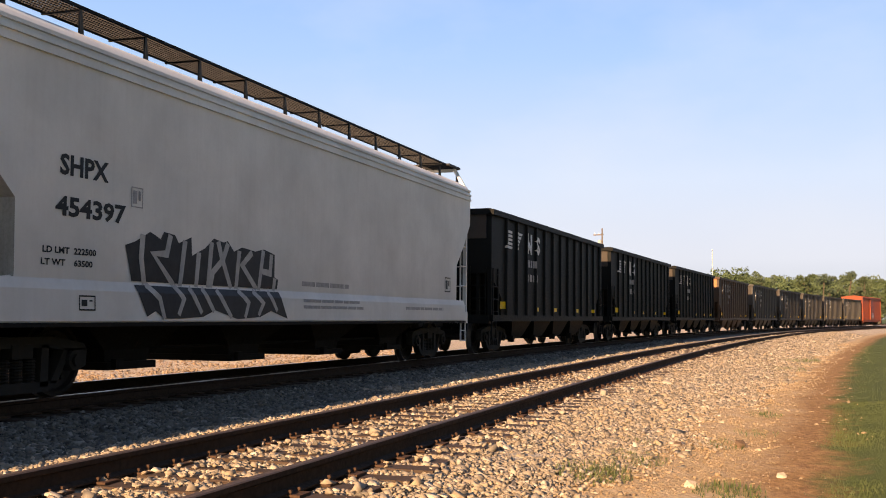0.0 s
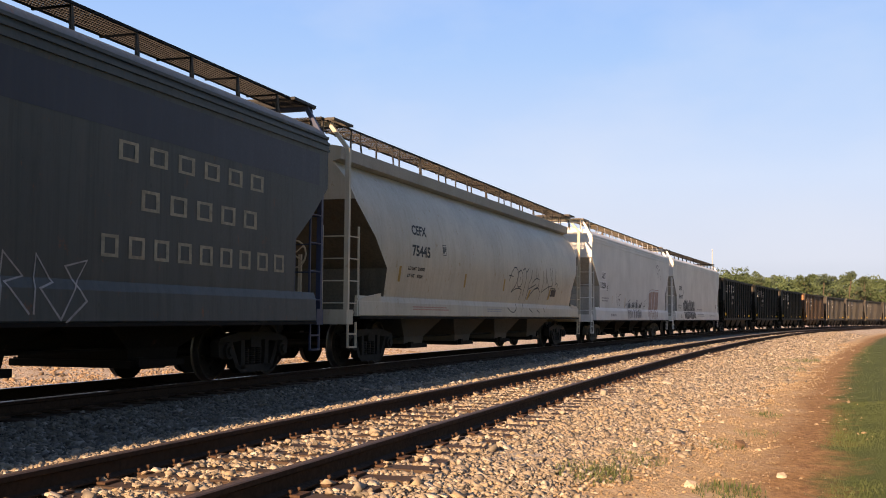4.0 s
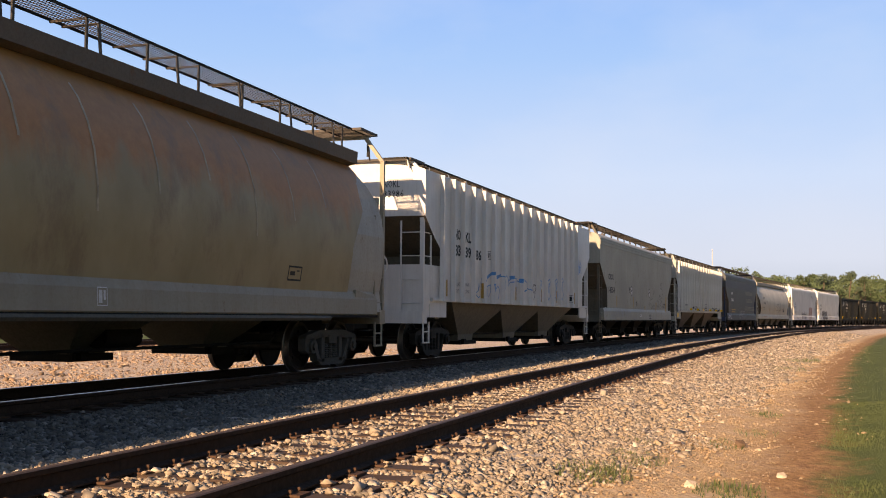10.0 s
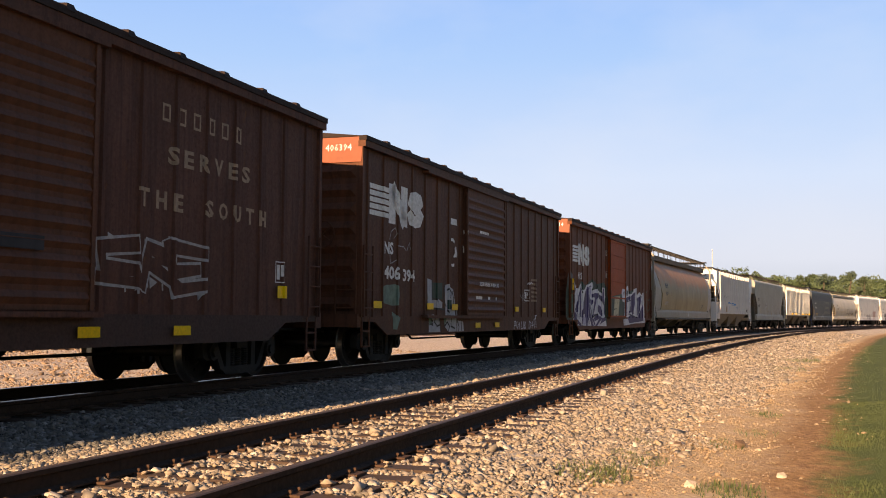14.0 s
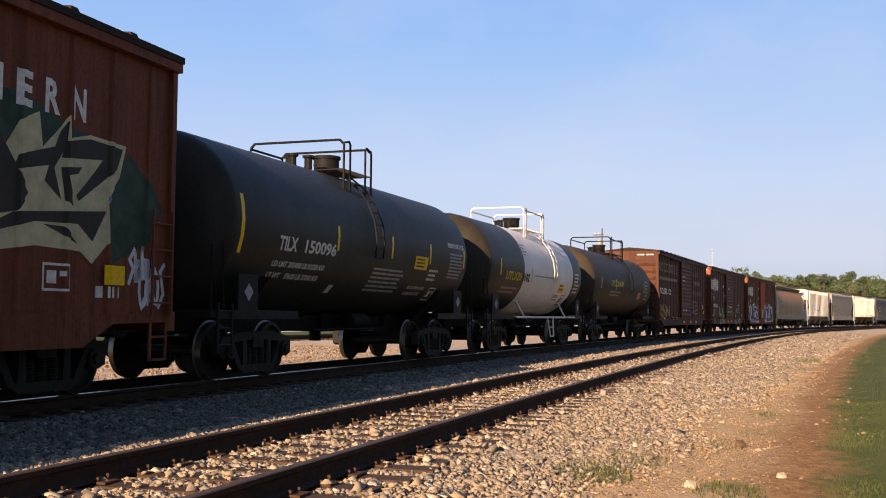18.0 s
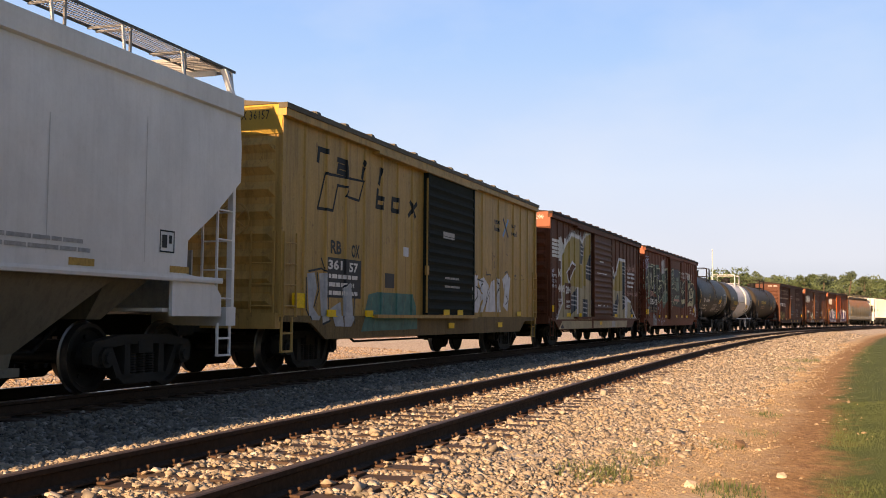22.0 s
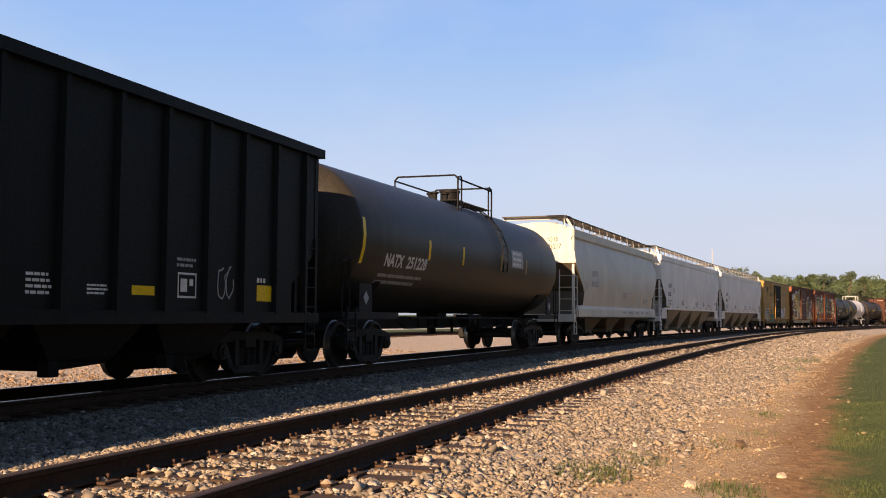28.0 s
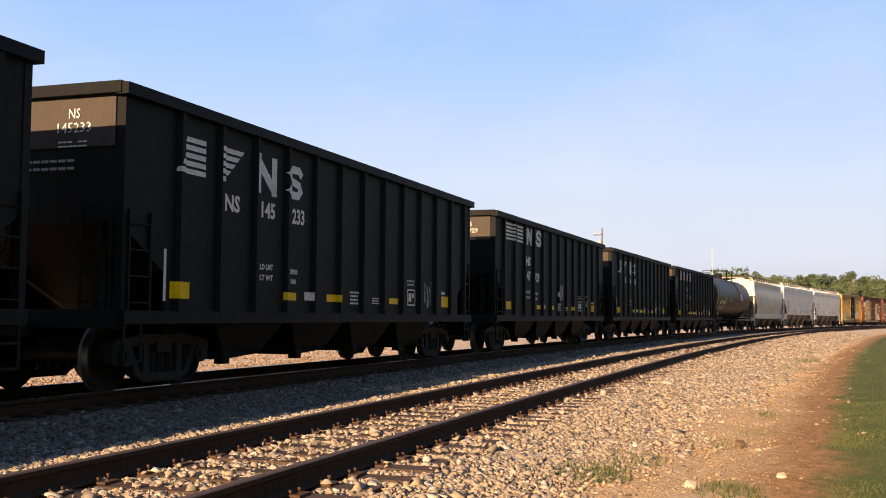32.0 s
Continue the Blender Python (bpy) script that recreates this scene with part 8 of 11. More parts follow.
slab_shape(c, [(15.21, 3.75), (14.92, 3.77), (14.99, 3.57), (15.2, 3.57)], SPRAY_SAGE, 0.006)
slab_shape(c, [(13.45, 3.74), (12.59, 3.76), (12.63, 3.62), (13.26, 3.56)], SPRAY_SAGE, 0.006)
slab_shape(c, [(11.72, 3.23), (11.03, 3.38), (10.77, 2.88), (11.37, 2.88)], SPRAY_SAGE, 0.006)
slab_shape(c, [(11.56, 2.01), (10.51, 2.67), (9.96, 1.98), (10.85, 1.7), (11.2, 1.52)], SPRAY_SAGE, 0.006)
slab_shape(c, [(15.41, 1.95), (15.06, 1.97), (15.08, 1.7), (15.33, 1.78)], SPRAY_SAGE, 0.006)
slab_shape(c, [(15.85, 2.93), (15.39, 3.01), (15.3, 2.75), (15.58, 2.8), (15.79, 2.51)], SPRAY_SAGE, 0.006)
slab_shape(c, [(14.13, 3.54), (13.87, 3.39), (13.9, 3.16), (14.2, 3.28)], SPRAY_SAGE, 0.006)
slab_shape(c, [(12.23, 2.46), (11.7, 2.56), (11.35, 2.36), (12, 2.09)], SPRAY_SAGE, 0.006)
slab_shape(c, [(15.81, 2.9), (15.42, 2.98), (15.26, 2.54), (15.24, 2.12), (15.77, 2.05), (15.82, 2.38)], SPRAY_MURK, 0.0065)
slab_shape(c, [(14.46, 3.65), (13.75, 3.6), (13.86, 3.19), (14.1, 2.84), (14.42, 2.82), (14.71, 3.25)], SPRAY_MURK, 0.0065)
slab_shape(c, [(13.69, 3.07), (13.19, 3.11), (13.26, 2.46), (13.57, 2.33), (13.83, 2.51)], SPRAY_MURK, 0.0065)
slab_shape(c, [(12.87, 3.29), (12.06, 3.46), (11.72, 3.06), (12.46, 2.92), (12.74, 2.62)], SPRAY_MURK, 0.0065)
slab_shape(c, [(12.63, 2.37), (11.81, 2.58), (11.06, 2.5), (11.68, 2.17), (12.52, 1.9)], SPRAY_MURK, 0.0065)
slab_shape(c, [(10.67, 3.55), (10.05, 3.61), (10.07, 3.08), (10.39, 2.92), (10.71, 3.01)], SPRAY_MURK, 0.0065)
scrawl(c, SPRAY_LICHEN, 0.062, 0.009, name="graffiti_edge", lines=([(16.45, 3.35), (16.18, 3.3), (16.02, 3.2), (16.28, 2.99), (16.46, 2.92), (16.1, 2.9), (16.33, 2.78), (15.97, 2.81), (16.24, 2.65), (16.38, 2.53), (16.02, 2.61), (16.34, 2.41), (15.92, 2.42), (16.3, 2.21)], [(16.32, 1.82), (15.93, 2.01)], [(15.87, 1.98), (15.13, 2.06), (15.09, 2.6), (15.28, 3.07), (15.41, 3.53)], [(15.82, 2.98), (15.35, 3.05), (15.23, 2.58), (15.17, 2.12)], [(15.21, 3.66), (15.15, 3.18), (15.36, 3.1)], [(15, 3.16), (14.86, 3.27), (14.76, 2.55)], [(15, 3.16), (14.79, 2.54), (14.75, 2.39)], [(15.2, 3.57), (14.53, 3.59), (14.13, 3.61), (13.83, 3.44), (13.86, 3.14), (13.81, 2.93), (14.18, 2.83), (13.76, 2.86)],))
scrawl(c, SPRAY_LICHEN, 0.062, 0.009, name="graffiti_edge", lines=([(14.49, 3.52), (14.5, 3.71), (13.54, 3.69), (13.69, 3.14), (13.94, 3.01)], [(14.48, 3.24), (14.42, 2.78), (14.24, 2.42)], [(14.64, 3.28), (14.58, 2.9), (14.16, 2.42)], [(13.54, 3.69), (13.61, 3.33), (13.77, 3.1), (13.15, 3.19)], [(13.77, 3.1), (13.92, 2.64), (13.83, 2.36), (13.57, 2.28), (13.3, 2.41), (13.19, 3.03)], [(13.07, 3.57), (12.22, 3.57)], [(12.91, 3.23), (12.74, 2.57)], [(12.4, 2.9), (11.6, 2.99), (11.19, 2.93), (10.94, 2.63), (11.17, 2.26), (11.57, 2.09), (12.61, 1.73), (12.72, 2.15), (12.23, 2.51), (11.81, 2.66), (11.92, 2.76), (12.74, 2.51), (12.83, 2.35), (12.62, 1.94), (12.81, 1.78)], [(10.8, 3.62), (9.96, 3.69), (10, 3.09)],))
scrawl(c, SPRAY_LICHEN, 0.062, 0.009, name="graffiti_edge", lines=([(10.8, 3.62), (10.83, 2.88), (10.39, 2.83), (10.53, 3.27), (10.77, 2.88)], [(10.52, 2.82), (10.73, 1.85), (11.33, 1.82), (10.94, 2.4), (10.64, 2.84), (10.24, 2.33), (9.83, 1.93)],))
scrawl(c, SPRAY_LICHEN, 0.11, 0.0085, name="graffiti_edge", lines=([(15.8, 1.98), (15.15, 2.08)], [(15.35, 3.05), (15.23, 2.58)], [(12.74, 2.51), (12.24, 2.56)], [(12.4, 2.92), (12.14, 2.96)], [(10.8, 3.59), (10.02, 3.66)], [(14.48, 3.24), (14.4, 2.78)],))
scrawl(c, SPRAY_LILAC, 0.08, 0.012, lines=([(16.22, 3.52), (16.2, 3.88), (16.02, 3.9), (15.98, 3.76), (16.19, 3.67)], [(16.03, 3.48), (15.92, 3.86), (15.81, 3.5)], [(15.78, 3.5), (15.76, 3.9), (15.56, 3.92), (15.56, 3.77), (15.75, 3.68), (15.51, 3.56)], [(15.53, 3.86), (15.18, 3.94)], [(15.36, 3.88), (15.38, 3.54), (15.61, 3.45)],))
scrawl(c, SPRAY_LILAC, 0.035, 0.012, lines=([(16.39, 3.51), (16.43, 3.66), (16.29, 3.9), (16.21, 4.05), (16.12, 4.04), (15.99, 4.06), (15.8, 4), (15.6, 4.07), (15.5, 4), (15.12, 4.07), (15.14, 3.9), (15.24, 3.66), (15.54, 3.42), (15.77, 3.4), (16, 3.46), (16.3, 3.42), (16.39, 3.51)], [(15.66, 3.42), (15.63, 3.1)], [(15.27, 3.6), (15.28, 3.33)], [(15.83, 3.39), (15.82, 3.17)],))
slab_shape(c, [(11.8, 3.89), (11.64, 4.04), (11.47, 3.98), (11.3, 4.13), (11.12, 4.07), (10.88, 4.17), (10.92, 3.52), (11.15, 3.34), (11.39, 3.39), (11.61, 3.27), (11.84, 3.33)], SPRAY_HAZE, 0.01)
scrawl(c, SPRAY_SMOKE, 0.03, 0.0125, lines=([(11.74, 3.57), (11.8, 3.67), (11.57, 3.73)], [(11.46, 3.78), (11.49, 3.61), (11.34, 3.66)], [(11.22, 3.7), (11.29, 3.84), (11.08, 3.89)], [(11.23, 3.76), (11.11, 3.79)],))
scrawl(c, SPRAY_LILAC, 0.026, 0.011, lines=([(14.66, 3.02), (14.71, 3.16), (14.6, 3.27), (14.55, 3.13), (14.62, 3.01)], [(14.48, 3.19), (14.52, 3.28), (14.4, 3.28), (14.44, 3.15)], [(15.73, 2.44), (15.8, 2.6), (15.71, 2.72), (15.6, 2.62), (15.66, 2.44)], [(15.53, 2.5), (15.61, 2.67), (15.51, 2.75), (15.47, 2.6), (15.53, 2.5)], [(12.76, 2.99), (12.84, 3.11), (12.72, 3.26), (12.64, 3.11), (12.74, 2.98)], [(12.54, 3.09), (12.62, 3.24), (12.47, 3.32), (12.44, 3.16)], [(12.86, 3.11), (12.38, 3.17)], [(13.75, 2.47), (13.8, 2.61), (13.67, 2.67), (13.66, 2.52), (13.75, 2.47)], [(13.59, 2.43), (13.63, 2.68), (13.54, 2.74), (13.53, 2.56)], [(11.57, 2.26), (11.69, 2.45), (11.42, 2.64), (11.35, 2.48), (11.52, 2.29)],))
scrawl(c, SPRAY_LILAC, 0.026, 0.011, lines=([(10.75, 2.47), (10.9, 2.31), (10.81, 2.29), (10.73, 2.41)], [(15.66, 2.29), (15.65, 2.19), (15.59, 2.26), (15.63, 2.23), (15.56, 2.19)], [(15.52, 2.29), (15.5, 2.22), (15.45, 2.28)], [(15.41, 2.31), (15.4, 2.19), (15.32, 2.31), (15.35, 2.18)], [(12.55, 2.21), (12.56, 2.05)], [(12.48, 2.17), (12.44, 2.06), (12.34, 2.17), (12.32, 2.07)], [(12.22, 2.16), (12.13, 2.08), (12.06, 2.13)],))
slab_shape(c, [(15.76, 1.84), (15.63, 1.8), (15.52, 1.59), (15.29, 1.56), (15.11, 1.57), (15.08, 1.19), (15.24, 1.23), (15.35, 1.43), (15.62, 1.46), (15.75, 1.58)], SPRAY_ASH, 0.006)
slab_shape(c, [(15.11, 1.61), (14.87, 1.81), (14.84, 1.08), (15.09, 1.1)], SPRAY_ASH, 0.006)
slab_shape(c, [(14.15, 1.18), (13.78, 1.29), (13.52, 1.17), (13.25, 1.1), (13.14, 0.64), (14.09, 0.66)], SPRAY_ASH, 0.006)
scrawl(c, SPRAY_LILAC, 0.04, 0.008, lines=([(12.7, 1.47), (12.72, 1.6), (12.6, 1.47), (12.58, 1.63)], [(12.04, 1.73), (11.98, 1.44), (12.34, 1.24)], [(12.77, 0.95), (12.52, 0.87), (12.23, 1.13)], [(12, 0.63), (11.91, 0.95), (11.64, 1.06), (11.52, 0.89), (11.85, 0.84), (11.62, 0.64)], [(11.42, 0.75), (11.29, 0.94), (11.11, 0.8)], [(11.08, 0.83), (11.12, 0.92), (10.99, 0.89), (11.08, 0.82)], [(13.92, 0.66), (13.98, 0.95), (13.77, 1.09), (13.59, 0.9)], [(13.5, 0.65), (13.55, 0.95), (13.29, 0.95), (13.23, 0.65)],))
slab_shape(c, [(9.63, 3.6), (6.62, 3.7), (6.52, 1.66), (9.42, 1.7), (9.63, 2.16)], SPRAY_POND, 0.033, "graffiti_cloud")
slab_shape(c, [(7.93, 3.25), (7.2, 3.38), (7.17, 2.57), (7.91, 2.47)], SPRAY_SAGE, 0.0335)
slab_shape(c, [(9.58, 3.43), (8.85, 3.57), (8.85, 3.43), (9.37, 3.32)], SPRAY_SAGE, 0.0335)
slab_shape(c, [(9.31, 3.09), (8.78, 3.15), (8.83, 2.91), (9.3, 2.82)], SPRAY_SAGE, 0.0335)
slab_shape(c, [(8.36, 2.2), (7.17, 2.32), (7.41, 2), (8.12, 1.78)], SPRAY_SAGE, 0.0335)
slab_shape(c, [(8.69, 3.68), (7.21, 3.71), (7.26, 3.27), (8.62, 3.29)], SPRAY_NAVY, 0.034, "worn_patch")
scrawl(c, SPRAY_LICHEN, 0.062, 0.036, name="graffiti_edge", lines=([(9.63, 3.55), (8.96, 3.71), (8.74, 3.63), (8.79, 3.25), (9.36, 3.13), (9.37, 3.32), (8.85, 3.4)], [(9.42, 3.13), (9.35, 2.82), (8.72, 2.92), (8.77, 2.68), (9.35, 2.61)], [(8.72, 3.02), (8.62, 3.22), (8.37, 2.53), (8.16, 3.08), (7.91, 2.56), (8.15, 2.64), (8.49, 2.61)], [(7.69, 3.08), (7.45, 3.3), (7.31, 2.86), (7.43, 2.55)], [(7.08, 3.6), (6.62, 3.62), (6.68, 3.33)], [(9.51, 1.5), (9.31, 1.68), (8.36, 2.2), (7.9, 2.32)], [(8.57, 1.76), (8.69, 1.94), (8.25, 2.25)], [(8.18, 1.77), (7.65, 1.94), (7.04, 2.33)], [(9.34, 2.36), (9.27, 1.91), (9.52, 1.92)],))
# The door's cross stiffeners, added as flat dark strips.
scrawl(c, BOX_DARKPATCH, 0.035, 0.038, name="door_seam", lines=([(9.64, 3.73), (6.56, 3.75)], [(9.61, 3.04), (6.54, 3.08)], [(9.64, 2.32), (6.52, 2.35)], [(9.62, 1.73), (6.49, 1.62)],))
slab_shape(c, [(6.33, 3.11), (5.26, 3.21), (4.95, 3.07), (4.32, 3.24), (4.2, 1.82), (5.21, 1.56), (6.22, 1.75)], SPRAY_MURK, 0.004, "graffiti_cloud")
scrawl(c, SPRAY_LICHEN, 0.062, 0.009, name="graffiti_edge", lines=([(5.79, 3.81), (5.92, 3.2), (6.4, 3.15), (6.42, 2.73), (6.11, 2.73)], [(6.38, 2.42), (5.54, 2.64), (5.1, 3), (4.32, 3.24)], [(6.37, 2), (5.52, 1.96), (4.45, 2.15)], [(6.31, 2.43), (5.82, 2.4), (5.24, 2.66), (5.02, 2.9)], [(5.23, 2.33), (4.46, 2.72), (4.31, 2.96)], [(5.82, 2.35), (5.97, 2.71)],))
slab_shape(c, [(5.52, 2.08), (4.58, 2.14), (4.52, 1.89), (5.49, 1.82)], SPRAY_CREAM, 0.008)
slab_shape(c, [(5.82, 2.2), (5.56, 2.22), (5.52, 1.99), (5.81, 1.97)], SPRAY_CREAM, 0.008)
slab_shape(c, [(5.24, 2.55), (4.93, 2.57), (5.01, 2.43), (5.23, 2.39)], SPRAY_CREAM, 0.008)
scrawl(c, SPRAY_HAZE, 0.05, 0.0095, lines=([(6.37, 2.05), (6.22, 1.75), (5.95, 1.81), (6.14, 1.22)], [(6.02, 1.75), (5.73, 1.55), (5.79, 1.12)], [(5.63, 1.77), (5.67, 1.23)],))
slab_shape(c, [(1.35, 2.64), (1.0, 3.06), (0.45, 2.68), (0.2, 2.42), (0.48, 1.96), (1.29, 1.64), (1.4, 2.1)], SPRAY_GREEN, 0.003, "graffiti_cloud")
slab_shape(c, [(3.3, 3.44), (3.0, 3.46), (2.1, 3.2), (1.4, 3.1), (1.4, 2.9), (3.3, 2.9)], SPRAY_GREEN, 0.0034, "graffiti_cloud")
slab_shape(c, [(3.4, 2.57), (3.0, 3.14), (2.69, 3.29), (2.62, 2.9), (2.33, 3.17), (2.18, 3.34), (2.16, 3.07), (1.77, 3.17), (1.06, 3.14), (1.18, 2.73), (1.4, 2.46), (1.37, 1.9), (1.69, 1.62), (1.92, 1.76), (2.71, 1.78), (3.4, 1.68)], SPRAY_CREAM, 0.008, "graffiti_edge")
for pts in ([(3.4, 3.06), (3.05, 2.66), (2.84, 2.35), (3.0, 2.14), (3.4, 2.06)], [(3.09, 2.6), (3.0, 2.76), (2.39, 2.94), (2.44, 2.72), (3.0, 2.6)],
            [(2.33, 3.12), (2.19, 3.27), (2.21, 2.97), (2.42, 2.69), (2.28, 2.33), (2.58, 2.52), (2.46, 2.84)], [(2.21, 3.03), (1.77, 3.12), (1.13, 3.09), (1.24, 2.82), (1.97, 2.35), (2.02, 2.41), (1.69, 2.73), (1.53, 2.9), (2.3, 2.82)],
            [(3.4, 1.97), (3.05, 2.13), (1.43, 2.28), (1.69, 1.89), (1.97, 2.08), (2.71, 2.05), (3.4, 1.88)], [(2.3, 2.71), (1.92, 2.76), (1.99, 2.67), (2.18, 2.63), (2.06, 2.28), (2.21, 2.33)],
            [(2.58, 2.03), (2.21, 2.03), (1.96, 1.84), (2.3, 1.95)]):
    slab_shape(c, pts, SPRAY_MURK, 0.0105)
c.tag(0.95, 0.5, 1.45, 1.85, SPRAY_WHITE, 81, 0.06, 3)
c.tag(0.7, 0.12, 1.1, 1.7, SPRAY_WHITE, 82, 0.06, 4)
c.tag(1.62, 1.35, 2.35, 2.6, SPRAY_BLUE, 83, 0.025, 3)
c.bars(1.6, 1.05, 1.22, 1.36, 1, LETTER_WHITE, 84)
c.rect(1.49, 1.08, 1.38, 1.62, REFLECTIVE, "reflector", 0.05)
c.rect(14.85, 12.95, 1.3, 2.08, BOX_DARKPATCH, "number_panel", 0.018)
c.rect(14.85, 13.9, 2.08, 2.46, BOX_DARKPATCH, "number_panel", 0.018)
c.text("LD LMT 113600", 14.75, 13.1, 1.46, 1.56, LETTER_FADED, lift=0.022)
c.text("LT WT   88400", 14.75, 13.2, 1.32, 1.41, LETTER_FADED, lift=0.022)
c.text("526", 14.8, 13.95, 1.70, 2.0, LETTER_WHITE, lift=0.022)
c.text("428", 13.75, 13.05, 1.68, 1.98, LETTER_WHITE, lift=0.022)
c.text("SOU", 14.77, 13.97, 2.08, 2.40, SPRAY_PINK, lift=0.022)
for k, ch in enumerate("SOUTHERN"):
    c.text(ch, 5.42 - 0.47 * k, 5.16 - 0.47 * k, 3.3, 3.7, LETTER_WHITE)
c.bars(8.6, 7.7, 2.95, 3.1, 2, LETTER_WHITE, 33)
c.rect(8.9, 7.2, 1.95, 2.07, SPRAY_PINK, "placard", 0.052)
c.rect(15.95, 15.35, 1.2, 1.45, REFLECTIVE, "reflector", 0.05)
reflectors(c, (12.75, 10.9, 8.2, 5.9, 4.2), 1.05)
c.panel_box(2.56, 2.08, 1.28, 1.6, LETTER_WHITE)
end_print(c, ["SOU 526428"], -1.3, -0.45, 4.42, 0.15, LETTER_WHITE, -c.L / 2 - 0.03)

# boxcar with an ochre piece
BOX_PLUM = paint("boxcar_plum", (0.1305, 0.04107, 0.01956), 0.6, (0.05, 0.02, 0.013), 0.3, 0.0, shift=14, streak=0.35, spec=0.12, wear=0.5)
c = Car("boxcar", -32.22, 16.1, "plum-brown boxcar with a large ochre and beige graffiti piece", "boxcar", BOXES)
boxcar(c, BOX_PLUM, BOX_MAROON2, ROOF_DARK, END_ORANGE, POSTS, (6.55, 9.9), "ribbed", 0.60)
emblem(c, 15.8, 13.0, 3.02, 3.68, LETTER_WHITE)


edge = [(15.3, 0.95), (14.45, 1.5), (14.58, 2.1), (14.58, 3.22), (13.86, 3.66), (13.06, 4.06), (11.8, 4.02), (11.43, 3.9), (10.93, 4.22), (10.0, 4.26), (10.0, 0.95)]
slab_shape(c, edge, SPRAY_WHITE, 0.004, "graffiti_edge")
slab_shape(c, [(15.1, 0.95), (14.3, 1.5), (14.46, 2.1), (14.46, 3.14), (13.86, 3.54), (13.06, 3.92), (11.82, 3.88), (11.43, 3.75), (10.93, 4.1), (10.05, 4.2), (10.05, 0.95)], SPRAY_BEIGE, 0.007)
slab_shape(c, [(14.44, 2.12), (14.44, 3.12), (13.86, 3.52), (13.06, 3.88), (11.95, 3.86), (11.92, 2.95), (11.43, 2.95), (11.43, 2.1), (12.3, 2.12), (13.4, 2.15)], SPRAY_OCHRE, 0.009)
slab_shape(c, [(11.38, 2.2), (11.38, 3.1), (10.9, 4.05), (10.1, 4.18), (10.1, 3.6), (10.95, 2.85), (10.95, 2.2)], SPRAY_OCHRE, 0.009)
slab_shape(c, [(11.88, 3.0), (11.86, 3.84), (11.45, 3.72), (11.2, 3.6), (11.5, 3.0)], SPRAY_NAVY, 0.010)
slab_shape(c, [(13.84, 2.6), (12.99, 3.04), (12.44, 2.9), (13.5, 2.18)], SPRAY_WHITE, 0.011, "graffiti_edge")
slab_shape(c, [(13.72, 2.58), (12.99, 2.94), (12.6, 2.86), (13.48, 2.3)], BOX_PLUM, 0.013)
slab_shape(c, [(10.93, 2.48), (10.93, 2.86), (10.05, 3.6), (10.05, 2.4)], SPRAY_NAVY, 0.010)
slab_shape(c, [(13.2, 1.78), (12.3, 2.1), (12.3, 1.35), (13.2, 1.1)], SPRAY_NAVY, 0.010)
slab_shape(c, [(11.4, 1.7), (11.4, 0.97), (10.6, 0.97), (10.6, 1.7)], SPRAY_NAVY, 0.010)
slab_shape(c, [(12.28, 1.15), (12.28, 2.12), (12.08, 2.12), (12.08, 1.15)], SPRAY_WHITE, 0.012, "graffiti_accent")
slab_shape(c, [(11.4, 1.78), (10.1, 1.78), (10.1, 2.2), (11.4, 2.2)], SPRAY_BEIGE, 0.012)
for k in range(3):
    for b0, b1, z in ((11.84, 11.3, 3.62 - 0.15 * k), (10.9, 10.08, 2.95 - 0.14 * k), (13.15, 12.35, 1.78 - 0.16 * k), (11.36, 10.64, 1.55 - 0.18 * k)):
        slab_shape(c, [(b0, z), (b1, z - 0.03), (b1, z + 0.02), (b0, z + 0.05)], SPRAY_MIST, 0.013, "graffiti_accent")
slab_shape(c, [(15.0, 0.62), (14.5, 0.9), (10.0, 0.9), (10.0, 0.62)], SPRAY_BEIGE, 0.010)
slab_shape(c, [(14.75, 0.64), (14.5, 0.8), (14.2, 0.64)], SPRAY_NAVY, 0.012)
rgf = random.Random(45)
g = Geo()
for k in range(len(edge) - 2):
    (p0, q0), (p1, q1) = edge[k], edge[k + 1]
    for j in range(9):
        t = (j + rgf.random()) / 9
        px, pz = c.x(p0 + (p1 - p0) * t), q0 + (q1 - q0) * t
        c.stroke(g, [(px, pz - 0.03), (px + rgf.uniform(-0.04, 0.04), pz + rgf.uniform(0.05, 0.13))], 0.06, 0.0055, 0.25)
c.part("graffiti_flames", g, SPRAY_MIST)
slab_shape(c, [(6.52, 1.0), (6.52, 4.02), (6.1, 3.35), (5.58, 2.82), (5.2, 3.15), (4.7, 3.6), (3.25, 3.6), (3.28, 2.0), (2.2, 1.8), (1.5, 1.35), (0.7, 1.0)], SPRAY_WHITE, 0.004, "graffiti_edge")
slab_shape(c, [(6.5, 1.0), (6.5, 3.85), (6.12, 3.22), (5.58, 2.68), (5.15, 3.0), (4.66, 3.48), (3.33, 3.48), (3.36, 1.0)], SPRAY_BEIGE, 0.007)
slab_shape(c, [(6.5, 2.95), (6.5, 3.8), (6.15, 3.2), (5.72, 2.8)], SPRAY_NAVY, 0.009)
slab_shape(c, [(6.5, 2.15), (6.5, 2.72), (5.75, 2.32), (5.55, 2.65), (5.15, 2.98), (4.66, 3.45), (4.05, 3.45), (4.02, 2.2), (5.2, 2.15), (5.75, 2.2)], SPRAY_OCHRE, 0.009)
slab_shape(c, [(6.5, 2.75), (6.5, 2.9), (5.62, 2.72), (5.68, 2.62)], SPRAY_NAVY, 0.011)
